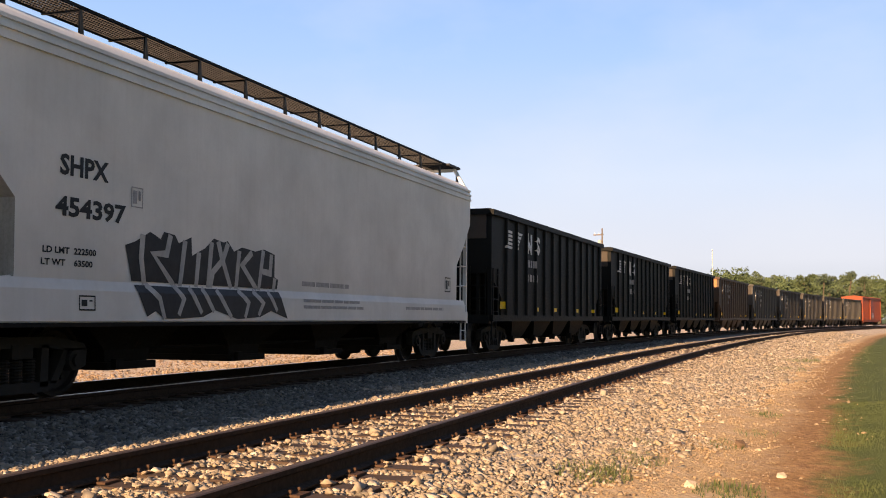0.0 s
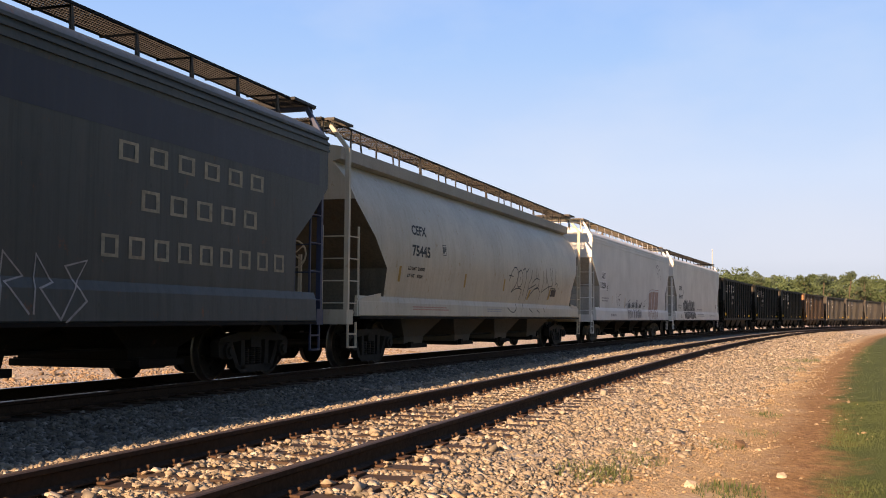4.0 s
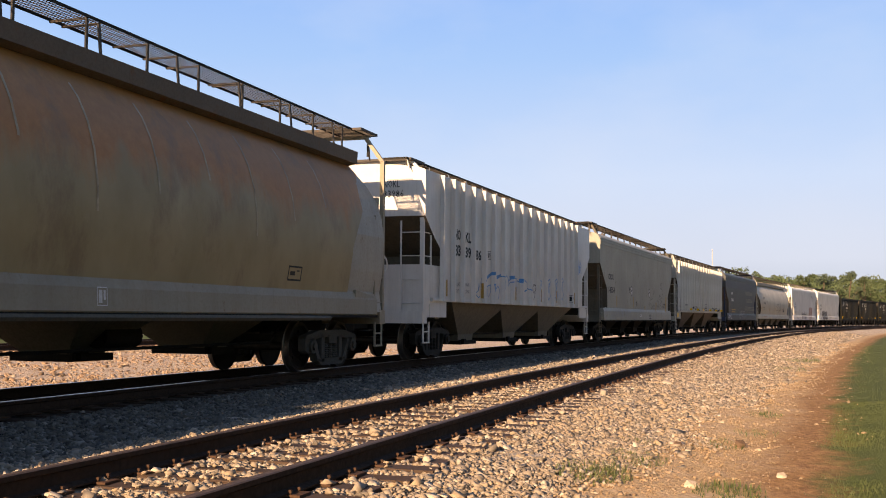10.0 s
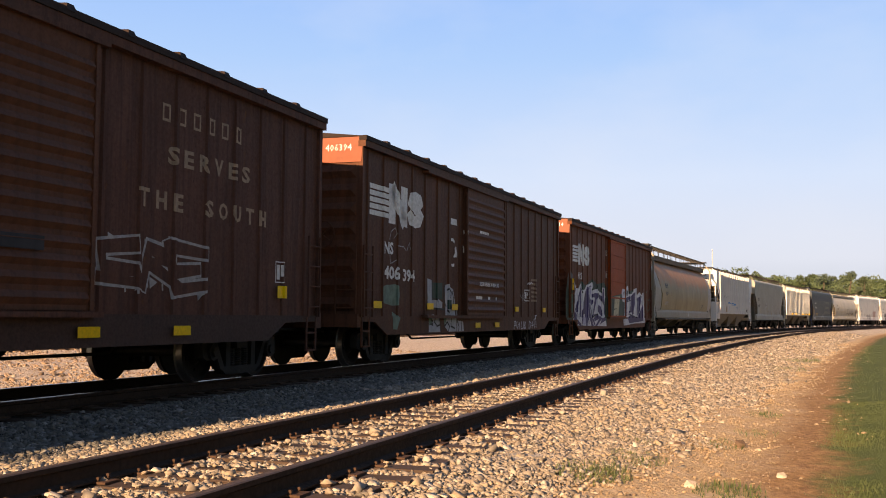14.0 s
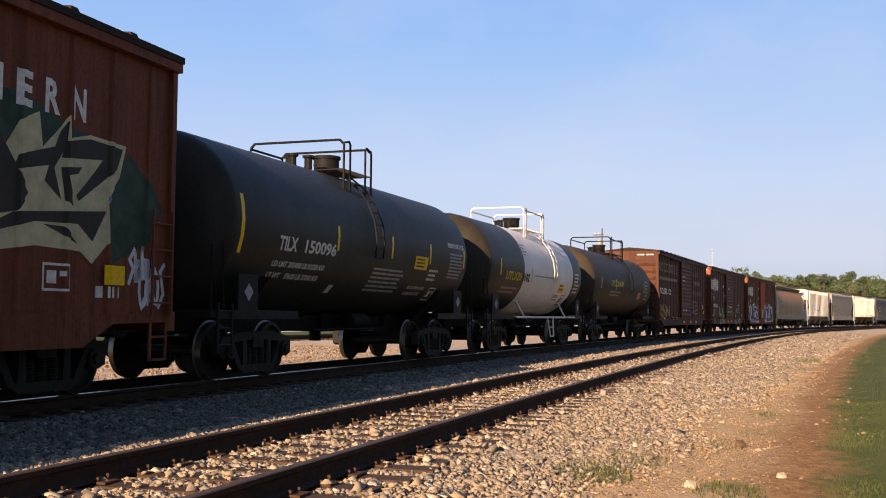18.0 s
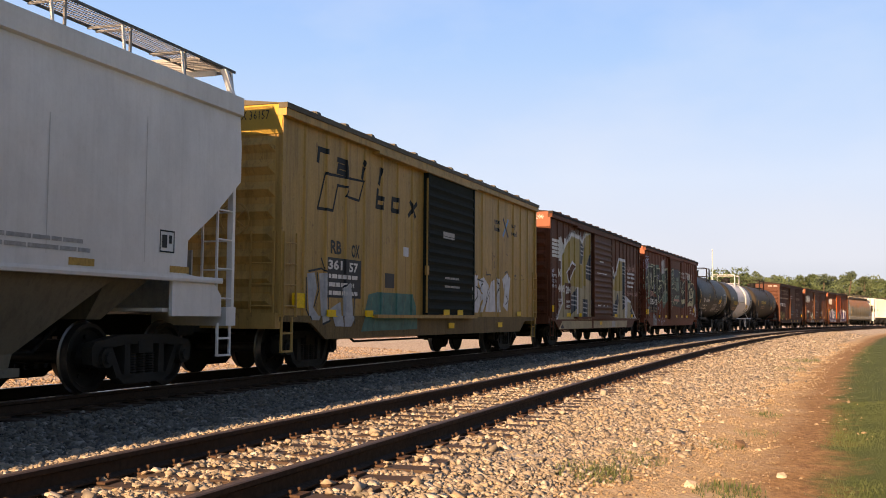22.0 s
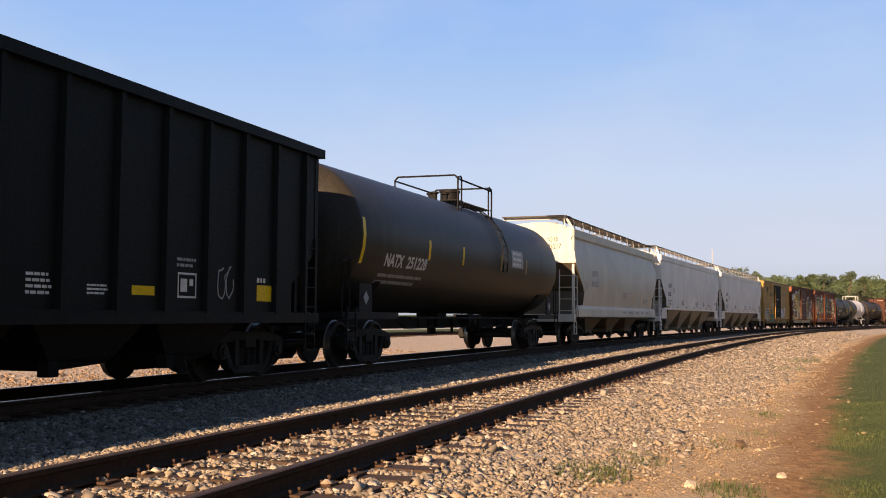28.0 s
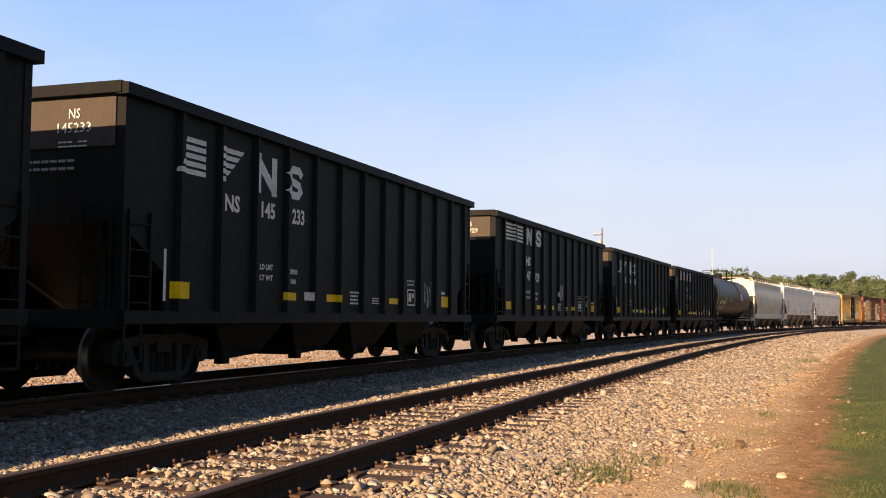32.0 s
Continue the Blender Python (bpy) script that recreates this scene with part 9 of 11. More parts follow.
slab_shape(c, [(3.95, 1.35), (3.97, 3.45), (3.38, 3.44), (3.38, 1.5)], SPRAY_NAVY, 0.010)
slab_shape(c, [(6.5, 1.55), (6.5, 1.95), (5.75, 1.5), (4.95, 2.1), (4.75, 1.75), (5.3, 1.1), (6.2, 1.1)], SPRAY_NAVY, 0.010)
slab_shape(c, [(4.7, 1.0), (4.75, 2.05), (4.1, 2.1), (4.15, 1.0)], SPRAY_BEIGE, 0.012)
for k in range(3):
    for b0, b1, z in ((3.93, 3.4, 3.25 - 0.16 * k), (3.93, 3.4, 1.95 - 0.16 * k), (6.48, 5.9, 2.98 - 0.08 * k), (5.9, 5.0, 1.55 - 0.14 * k), (6.45, 5.95, 1.62 - 0.12 * k)):
        slab_shape(c, [(b0, z), (b1, z - 0.03), (b1, z + 0.02), (b0, z + 0.05)], SPRAY_MIST, 0.013, "graffiti_accent")
slab_shape(c, [(3.0, 1.0), (2.9, 1.75), (2.2, 1.7), (1.6, 1.35), (1.6, 1.02)], SPRAY_BEIGE, 0.007)
slab_shape(c, [(2.2, 1.3), (2.15, 1.65), (1.3, 1.1), (1.0, 1.0), (1.6, 1.05)], SPRAY_NAVY, 0.009)
slab_shape(c, [(9.7, 0.62), (3.2, 0.62), (3.0, 0.9), (9.7, 0.9)], SPRAY_BEIGE, 0.010)
slab_shape(c, [(6.3, 0.64), (5.6, 0.64), (5.6, 0.88), (6.3, 0.88)], SPRAY_MIST, 0.012)
rg = random.Random(44)
g = Geo()
for b0, b1, z0, z1, n in ((3.1, 0.5, 3.1, 3.55, 26), (3.0, 0.5, 2.0, 2.3, 26), (3.2, 3.05, 2.0, 3.4, 14)):
    for k in range(n):
        p = b0 + (b1 - b0) * rg.random()
        z = z0 + 0.1 * rg.random()
        c.stroke(g, [(c.x(p), z), (c.x(p) + rg.uniform(-0.04, 0.04), z + (z1 - z0) * rg.uniform(0.3, 1.0) * 0.8)], 0.06, 0.006, 0.2)
c.part("graffiti_flames", g, SPRAY_PINK)
c.bars(2.95, 1.0, 2.78, 3.05, 2, SPRAY_WHITE, 71, "graffiti_tag")
c.bars(2.95, 1.2, 2.38, 2.65, 2, SPRAY_WHITE, 72, "graffiti_tag")
c.text("NS", 14.97, 14.45, 2.40, 2.68, LETTER_WHITE, lift=0.014)
c.rect(14.05, 13.15, 1.3, 2.22, BOX_PLUM, "number_panel", 0.0142)
c.text("406", 14.97, 14.15, 1.88, 2.16, LETTER_WHITE, lift=0.016)
c.text("200", 13.95, 13.27, 1.84, 2.12, LETTER_WHITE, lift=0.016)
c.text("LD LMT", 14.9, 14.4, 1.55, 1.66, LETTER_WHITE, lift=0.016)
c.text("LT WT", 14.9, 14.45, 1.38, 1.48, LETTER_WHITE, lift=0.016)
c.text("154600", 13.85, 13.4, 1.53, 1.63, LETTER_WHITE, lift=0.016)
c.text("65400", 13.85, 13.45, 1.36, 1.46, LETTER_WHITE, lift=0.016)
for k, s in enumerate(("AAP", "DROIDS", "SHEER", "ERROR")):
    c.text(s, 15.85, 15.15 + (0.3 if k == 0 else 0), 2.52 - 0.17 * k, 2.64 - 0.17 * k, SPRAY_WHITE, name="graffiti_tag")
c.bars(8.9, 8.0, 3.1, 3.25, 2, LETTER_WHITE, 6)
c.bars(9.3, 7.4, 2.7, 2.78, 1, LETTER_WHITE, 7)
c.bars(9.2, 7.3, 1.42, 1.52, 1, LETTER_WHITE, 8, gaps=2.5)
c.rect(15.9, 15.45, 1.2, 1.42, REFLECTIVE, "reflector", 0.05)
reflectors(c, (13.9, 12.1, 5.8, 2.2), 1.05, (8.7,))
end_print(c, ["NS 406200"], -1.3, -0.45, 4.42, 0.15, LETTER_WHITE, -c.L / 2 - 0.03)

# yellow boxcar
BOX_YELLOW = paint("boxcar_yellow", (0.46, 0.27, 0.08), 0.55, (0.24, 0.13, 0.045), 0.3, 0.1, (0.16, 0.075, 0.03), shift=18, streak=0.38, wear=0.6)
DOOR_GREEN = paint("boxcar_door_dark", (0.018, 0.023, 0.019), 0.8, (0.03, 0.028, 0.022), 0.35, streak=0.3, spec=0.06)
ROOF_DULL = paint("boxcar_roof_dull", (0.09, 0.075, 0.05), 0.65, (0.05, 0.04, 0.03), 0.4)
END_YELLOW = paint("boxcar_end_yellow", (0.46, 0.27, 0.04), 0.5, (0.2, 0.12, 0.05), 0.25)
c = Car("boxcar", -49.79 - 0.2, 16.6, "weathered yellow boxcar with a dark corrugated door and graffiti", "boxcar", BOXES)
boxcar(c, BOX_YELLOW, DOOR_GREEN, ROOF_DULL, END_YELLOW, [0.9, 1.7, 2.5, 4.0, 5.5] + [10.6 + 0.85 * k for k in range(7)], (6.5, 9.9), "ribbed", 0.6, sill_m=paint("boxcar_sill_grimy", (0.19, 0.115, 0.04), 0.7, (0.05, 0.035, 0.02), 0.5, 0.1, streak=0.5, wear=0.6))
BLACK_BOLD = plain("lettering_bold_black", (0.012, 0.012, 0.012), 0.6, 0.15, 14)
for strokes in ([(15.22, 3.76), (15.18, 3.98), (14.84, 3.98)], [(14.40, 3.90), (14.06, 3.90), (14.0, 3.68), (14.40, 3.68), (14.36, 3.79), (14.04, 3.79)], [(13.30, 3.70), (13.24, 3.90)], [(13.22, 3.98), (13.19, 4.02)], [(12.46, 3.69), (12.36, 4.0)],
                [(12.52, 3.56), (12.58, 3.22), (12.26, 3.22), (12.22, 3.40), (12.54, 3.40)], [(11.78, 3.22), (11.44, 3.22), (11.40, 3.46), (11.74, 3.46), (11.78, 3.22)], [(10.82, 3.20), (10.34, 3.50)], [(10.72, 3.50), (10.42, 3.20)]):
    g = Geo()
    c.stroke(g, [(c.x(p), z) for p, z in strokes], 0.10, 0.005)
    c.part("name_block", g, BLACK_BOLD)
g = Geo()
loop = [(15.21, 2.92), (14.92, 3.58), (13.22, 3.64), (13.44, 3.24), (14.04, 3.26), (13.93, 3.44), (14.40, 3.42), (14.59, 2.94), (15.21, 2.92)]
c.stroke(g, [(c.x(p), z) for p, z in loop], 0.055, 0.005)
c.part("emblem", g, BLACK_BOLD)
c.text("RB", 14.65, 14.2, 2.15, 2.4, LETTER_BLACK)
c.text("OX", 13.75, 13.38, 2.12, 2.38, LETTER_BLACK)
c.rect(14.8, 13.3, 1.35, 2.08, SPRAY_BLACK, "number_panel")
c.text("361", 14.75, 14.15, 1.86, 2.04, LETTER_WHITE, lift=0.009)
c.text("57", 13.85, 13.45, 1.84, 2.02, LETTER_WHITE, lift=0.009)
c.bars(14.75, 13.4, 1.4, 1.78, 3, LETTER_WHITE, 4)
slab_shape(c, [(15.57, 1.75), (15.28, 1.78), (15.18, 1.51), (15.33, 1.17), (15.08, 1), (15.24, 0.83), (15.44, 0.88), (15.53, 1.34)], SPRAY_MIST, 0.005)
slab_shape(c, [(15.11, 1.77), (14.82, 1.79), (14.72, 0.92), (14.99, 0.87)], SPRAY_MIST, 0.005)
slab_shape(c, [(14.66, 1.14), (14.21, 1.28), (14.1, 0.82), (14.47, 0.83)], SPRAY_MIST, 0.005)
slab_shape(c, [(14.13, 1.55), (13.75, 1.65), (13.63, 0.96), (13.78, 0.82), (14.07, 0.82)], SPRAY_MIST, 0.005)
scrawl(c, SPRAY_BLACK, 0.04, 0.008, lines=([(15.61, 1.67), (15.59, 1.13), (15.32, 0.83)], [(15.52, 1.79), (15.03, 1.86), (14.74, 1.79), (14.71, 0.99)], [(15.19, 1.77), (15.12, 1.47), (15.3, 1.17)], [(14.13, 1.55), (13.75, 1.67), (13.59, 1.38), (13.63, 0.87)], [(14.99, 0.87), (14.69, 0.93)], [(15.04, 2.04), (14.91, 1.87)],))
slab_shape(c, [(12.93, 1.44), (12.5, 1.5), (10.54, 1.5), (10.32, 1.24), (10.3, 0.74), (12.47, 0.73), (13.32, 0.72), (13.13, 1.01)], SPRAY_TEAL, 0.005)
scrawl(c, SPRAY_SAGE, 0.03, 0.008, lines=([(12.72, 1.4), (12.82, 1.15), (12.49, 1.11), (12.74, 0.81)], [(12.16, 1.41), (12.25, 0.86)], [(11.69, 1.42), (11.79, 1.01), (11.3, 1.01)], [(10.94, 1.44), (11.17, 0.8)], [(10.54, 1.34), (10.66, 0.85)],))
slab_shape(c, [(6.64, 1.87), (6.33, 2.11), (5.86, 2.09), (5.89, 1.82), (5.45, 1.56), (5.83, 1.13), (6.55, 1.13)], SPRAY_WHITE, 0.005)
slab_shape(c, [(5.82, 1.96), (5.37, 2.08), (4.91, 1.87), (4.88, 1.58), (5.44, 1.15), (5.63, 1.14), (5.45, 1.56)], SPRAY_WHITE, 0.005)
slab_shape(c, [(4.84, 1.77), (4.64, 1.98), (4.37, 2.04), (4.25, 1.16), (5.2, 1.15)], SPRAY_WHITE, 0.005)
slab_shape(c, [(4.15, 2.08), (3.85, 2.07), (3.9, 1.61), (3.75, 1.16), (4.12, 1.15)], SPRAY_WHITE, 0.005)
slab_shape(c, [(3.61, 2.08), (3.12, 2.27), (2.78, 2.13), (2.92, 1.65), (3.08, 1.17), (3.51, 1.32), (3.43, 1.73)], SPRAY_WHITE, 0.005)
scrawl(c, SPRAY_BLACK, 0.04, 0.008, lines=([(6.42, 2.09), (6.05, 2.19), (5.98, 2.08)], [(5.9, 2), (5.47, 1.95), (5.66, 1.74), (6.04, 1.81)], [(5.18, 2.32), (5.11, 2.14), (4.75, 2.16), (4.81, 1.97)], [(5.94, 1.77), (5.88, 1.55), (6.17, 1.4)], [(4.95, 1.77), (5.15, 1.43)], [(4.53, 2.03), (4.51, 1.54)], [(4.2, 2.1), (3.96, 1.86), (4.18, 1.6)], [(3.37, 2.25), (3.12, 2.32), (2.94, 2.12)], [(3.22, 1.63), (3.02, 1.48), (3.27, 1.37)], [(5.24, 1.29), (4.84, 1.68)],))
scrawl(c, SPRAY_BEIGE, 0.05, 0.007, lines=([(5.65, 1.55), (5.69, 1.14)], [(4.84, 1.58), (4.87, 1.2)], [(3.95, 1.51), (4.03, 1.16)], [(6.3, 1.53), (6.34, 1.18)], [(3.36, 1.94), (3.47, 1.42)],))
scrawl(c, SPRAY_BLACK, 0.025, 0.005, lines=([(2.46, 2.2), (2.19, 2.24), (2.41, 2.1), (2.13, 2.11)], [(1.62, 2.25), (1.39, 2.29), (1.56, 2.12), (1.32, 2.15)], [(4.56, 2.76), (4.53, 2.62)], [(3.27, 2.83), (3.09, 2.77)],))
c.rect(12.1, 11.6, 1.6, 1.9, SPRAY_BLACK, "worn_patch")
c.rect(11.1, 10.8, 2.3, 2.5, SPRAY_WHITE, "worn_patch")
c.panel_box(12.9, 12.6, 2.0, 2.25, REFLECTIVE_OLD)
for s, b0, b1, z in (("next", 4.39, 3.85, 3.58), ("load", 4.39, 3.85, 3.38), ("any", 2.68, 2.22, 3.56), ("road", 2.68, 2.12, 3.37)):
    c.text(s, b0, b1, z, z + 0.15, LETTER_BLACK)
for k, (m_, z0, z1) in enumerate(((SPRAY_BLUE, 3.30, 3.78), (SPRAY_BLACK, 3.78, 3.30))):
    g = Geo()
    c.stroke(g, [(c.x(3.54), z0), (c.x(3.04), z1)], 0.09, 0.005 + 0.002 * k)
    c.part("cross_emblem", g, m_)
c.tag(4.6, 4.3, 2.3, 2.7, SPRAY_BLACK, 92, 0.02, 2)
c.bars(8.7, 7.6, 1.7, 1.95, 3, LETTER_GREY, 7)
c.rect(8.9, 8.1, 2.85, 3.0, LETTER_GREY, "worn_patch", 0.03)
c.rect(16.2, 15.75, 1.15, 1.4, REFLECTIVE, "reflector", 0.05)
reflectors(c, (14.9, 13.2), 1.0, (8.3, 4.2))
reflectors(c, (8.9, 7.9, 2.2), 1.05)
end_print(c, ["RBOX 36157"], -1.28, -0.45, 4.42, 0.15, LETTER_BLACK, -c.L / 2 - 0.03)

# two long pale-grey plastics hoppers
SEAM_GREY = plain("weld_line_grey", (0.47, 0.465, 0.45), 0.6, 0.2, 5)
GRATE_PALE = paint("grating_pale_grey", (0.26, 0.255, 0.245), 0.6, (0.1, 0.09, 0.08), 0.4)
SHELL_LONG = paint("hopper_white_grey", (0.68, 0.675, 0.66), 0.45, (0.34, 0.32, 0.29), 0.12, 0.0, shift=20, streak=0.16, wear=0.1)
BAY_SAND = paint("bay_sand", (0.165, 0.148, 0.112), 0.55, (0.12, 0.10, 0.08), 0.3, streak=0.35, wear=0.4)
for front, number in ((-67.77, "1887"), (-89.62, "1850")):
    c = Car("covered_hopper", front, 20.9, "long pale-grey smooth covered hopper with four sloped bays", "covered hopper", COVERED)
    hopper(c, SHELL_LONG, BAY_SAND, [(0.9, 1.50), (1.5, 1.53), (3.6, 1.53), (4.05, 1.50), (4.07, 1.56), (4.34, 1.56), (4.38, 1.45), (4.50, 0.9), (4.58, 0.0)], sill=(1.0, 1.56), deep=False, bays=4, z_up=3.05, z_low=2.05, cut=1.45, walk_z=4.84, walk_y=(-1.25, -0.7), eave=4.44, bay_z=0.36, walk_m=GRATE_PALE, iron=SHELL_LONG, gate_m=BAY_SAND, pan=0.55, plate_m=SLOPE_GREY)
    c.text("ALHX", 18.84, 17.92, 2.68, 2.91, LETTER_BLACK)
    c.text(number, 18.88, 18.13, 2.21, 2.45, LETTER_BLACK)
    c.text("LD LMT 217800", 18.98, 18.02, 1.92, 2.02, LETTER_BLACK)
    c.text("LT WT   68200", 19.0, 18.05, 1.76, 1.85, LETTER_BLACK)
    c.rect(17.34, 17.02, 2.4, 2.68, LETTER_GREY, "stencil_box")
    c.rect(14.82, 14.19, 1.76, 2.04, LETTER_GREY, "stencil_box")
    c.rect(7.15, 6.55, 1.76, 2.04, LETTER_GREY, "stencil_box")
    c.rect(19.42, 18.47, 1.59, 1.68, REFLECTIVE_OLD, "reflector")
    for b in (16.47, 13.54, 10.9, 8.47, 6.1, 4.0, 1.9):
        c.rect(b, b - 0.48, 1.59, 1.68, REFLECTIVE_OLD, "reflector")
    for k in range(9):
        c.rect(17.7 - 1.9 * k, 17.685 - 1.9 * k, 1.7, 3.0 + 0.3 * (k % 3), SEAM_GREY, "weld_seam", 0.003)
    c.bars(10.0, 9.0, 1.75, 2.0, 3, LETTER_BLACK, 5)
    c.bars(5.6, 3.4, 1.75, 1.9, 2, LETTER_GREY, 6)
    c.panel_box(2.15, 1.8, 1.85, 2.15, LETTER_BLACK)
    g = Geo()
    for k in range(4):
        m_ = -10.45 + 1.45 + 1.35 + (20.9 - 5.6) / 4 * (k + 0.5)
        g.disc((m_, -1.0, 0.98), "y", 0.09, 0.05, 10)
        g.box(m_ - 0.25, m_ + 0.25, -1.03, -1.0, 0.95, 1.0)
    c.part("vent_handles", g, BAY_DARK)
    end_print(c, ["ALHX", number, "---", "-----", "----"], -1.0, -0.4, 4.16, 0.15, LETTER_BLACK)

# white round-sided hopper
SHELL_STAINED = paint("hopper_white_stained", (0.53, 0.505, 0.44), 0.45, (0.40, 0.32, 0.21), 0.16, 0.0, shift=23, streak=0.42, wear=0.22)
c = Car("covered_hopper", -111.14 - 0.7, 16.9, "stained white round-sided covered hopper with pale ironwork", "covered hopper", COVERED)
hopper(c, SHELL_STAINED, BAY_BROWN, [(0.9, 1.42), (1.45, 1.48), (2.1, 1.56), (2.8, 1.57), (3.4, 1.50), (3.9, 1.36), (3.96, 1.44), (4.24, 1.44), (4.30, 1.3), (4.42, 0.9), (4.50, 0.0)], sill=(1.04, 1.46), z_up=3.0, z_low=2.0, cut=1.3, bays=3, end_in=0.0, walk_z=4.72, walk_y=(-1.15, -0.55), eave=4.38, deep=True)
c.text("NDYX", 14.4, 13.4, 2.6, 2.82, LETTER_GREY)
c.text("845217", 14.5, 13.2, 2.2, 2.42, LETTER_GREY)
c.rect(15.3, 15.15, 2.1, 2.3, LETTER_GREY, "worn_patch")
for b in (6.0, 4.0, 2.2):
    c.rect(b, b - 0.12, 1.65, 2.15, REFLECTIVE, "reflector")
c.bars(8.6, 7.6, 1.85, 2.1, 4, SPRAY_PINK, 3)
c.panel_box(3.6, 3.2, 1.68, 1.9, LETTER_BLACK)
c.rect(2.95, 2.8, 1.75, 1.88, SPRAY_SAGE, "worn_patch")
c.bars(8.4, 2.0, 1.2, 1.3, 1, LETTER_GREY, 4, gaps=3.0)
c.tag(15.9, 15.2, 2.0, 2.4, LETTER_GREY, 95, 0.03, 2)
end_print(c, ["NDYX", "845217"], -1.0, -0.4, 3.95, 0.18, LETTER_BLACK)

# long black tank car
c = Car("tank_car", -130.84, 16.9, "long dusty black tank car with yellow reflector strips", "tank car", TANKS)
tank(c, TANK_DUST, BLACK_IRON, 1.52, 2.62, plat=2.9, cx=1.0, rail_h=0.62)
for b in (16.35, 12.7, 10.3, 7.0, 4.4):
    c.rect(b, b - 0.13, 2.05 if b > 16 else 2.3, 2.95 if b > 16 else 2.75, REFLECTIVE if b > 10 else REFLECTIVE_OLD, "reflector")
c.text("NATX", 15.1, 14.1, 2.05, 2.32, LETTER_WHITE)
c.text("251228", 13.9, 12.7, 2.05, 2.32, LETTER_WHITE)
c.bars(15.2, 12.6, 1.7, 1.9, 2, LETTER_GREY, 3)
c.rect(5.9, 4.7, 2.45, 2.95, LETTER_GREY, "placard")
c.bars(5.8, 4.8, 2.5, 2.9, 3, LETTER_WHITE, 6)
g = Geo()
g.rod((-4.6, -1.2, 0.98), (4.6, -1.2, 0.98), 0.03)
for xx in (-3.6, -2.9, -1.2, 0.0, 0.5, 1.0, 2.6):
    g.rod((xx, -1.0, 1.0), (xx, -1.0, 0.62 if abs(xx) < 1.3 else 0.8), 0.035)
c.part("outlet_piping", g, UNDER)

# coal hoppers at the tail: front, number, place of the posts, shift of the lettering
for front, number, phase, d, seed in ((-149.07, "147173", 0.58, 0.0, 1), (-165.05, "146232", 0.58, 0.0, 2), (-181.05, "147929", 0.02, 0.38, 3), (-197.5, "145233", 0.58, 0.0, 4), (-213.45, "", 0.58, 0.0, 5)):
    c = Car("coal_hopper", front, 14.4, "black steel coal hopper with ribbed sides and white numbers", "coal hopper", COALS)
    coal_car(c, COAL_BLACK, PANEL_GREY, False, [phase + 1.045 * k for k in range(14) if 0.3 < phase + 1.045 * k < 14.1])
    row = number in ("145233", "146232")         # these cars have their number on one line
    (coal_emblem if row else coal_emblem_square)(c, d)
    if number:
        if row:
            c.text("NS", 11.93, 11.50, 2.56, 2.82, LETTER_WHITE)
            c.text(number[:3], 10.83, 10.38, 2.56, 2.82, LETTER_WHITE)
            c.text(number[3:], 9.79, 9.34, 2.55, 2.81, LETTER_WHITE)
        else:
            c.text("NS", 10.87 + d, 10.38 + d, 2.58, 2.86, LETTER_WHITE)
            c.text(number[:3], 10.94 + d, 10.38 + d, 2.14, 2.42, LETTER_WHITE)
            c.text(number[3:], 9.93 + d, 9.36 + d, 2.12, 2.40, LETTER_WHITE)
        for s, z in (("LD LMT", 1.74), ("LT WT", 1.57)):
            c.text(s, 10.85 + d, 10.42 + d, z, z + 0.09, LETTER_WHITE)
        c.text("229900", 9.97 + d, 9.57 + d, 1.70, 1.79, LETTER_WHITE)
        c.text("56100", 9.95 + d, 9.62 + d, 1.54, 1.63, LETTER_WHITE)
        end_print(c, ["NS", number], -1.0, -0.48, 3.66, 0.13, LETTER_WHITE, -7.18)
        end_print(c, ["--- --", "------"], -0.95, -0.5, 3.25, 0.04, LETTER_WHITE, -7.18)
    for b0, b1, z0, z1 in ((13.3, 12.82, 1.24, 1.47), (10.05, 9.6, 1.27, 1.40), (8.41, 7.9, 1.27, 1.40), (5.46, 4.96, 1.27, 1.39), (2.2, 1.72, 1.24, 1.49)):
        c.rect(b0, b1, z0, z1, REFLECTIVE, "reflector")
    c.rect(13.45, 13.39, 1.2, 1.9, LETTER_WHITE, "small_print")
    c.rect(9.29, 8.99, 1.28, 1.42, LETTER_WHITE, "placard")
    c.bars(7.4, 6.95, 1.24, 1.48, 4, LETTER_WHITE, seed + 5)
    c.bars(6.35, 5.95, 1.26, 1.38, 3, LETTER_WHITE, seed + 6)
    c.panel_box(4.42, 3.95, 1.25, 1.6, LETTER_WHITE)
    c.bars(4.45, 3.95, 1.68, 1.80, 2, LETTER_GREY, seed + 7)
    c.bars(2.2, 1.9, 1.53, 1.6, 1, LETTER_WHITE, seed + 8)
    c.tag(3.4, 2.9, 1.25, 1.8, LETTER_GREY, 100 + seed, 0.025, 2)
    if number == "147929":
        c.tag(7.4, 6.6, 1.58, 2.1, SPRAY_WHITE, 120, 0.03, 4)
    if number == "147173":
        c.tag(14.1, 13.3, 2.7, 3.4, LETTER_GREY, 121, 0.03, 3)
    end_print(c, ["------", "------"], -0.8, 0.0, 3.02, 0.07, LETTER_GREY, -7.21)


# ---- ties, plates and spikes ----
TIE_WOOD = paint("tie_wood", (0.062, 0.038, 0.025), 0.85, (0.042, 0.028, 0.02), 0.6, 0.0, streak=0.2)
PLATE_RUST = plain("plate_rust", (0.075, 0.04, 0.024), 0.8, 0.4, 18)
bed_front = tagged(new("track_front"), "empty front track of rusty rails on wooden ties", "track", kind="structure")
bed_train = tagged(new("track_train"), "track under the train with worn bright rails", "track", kind="structure")
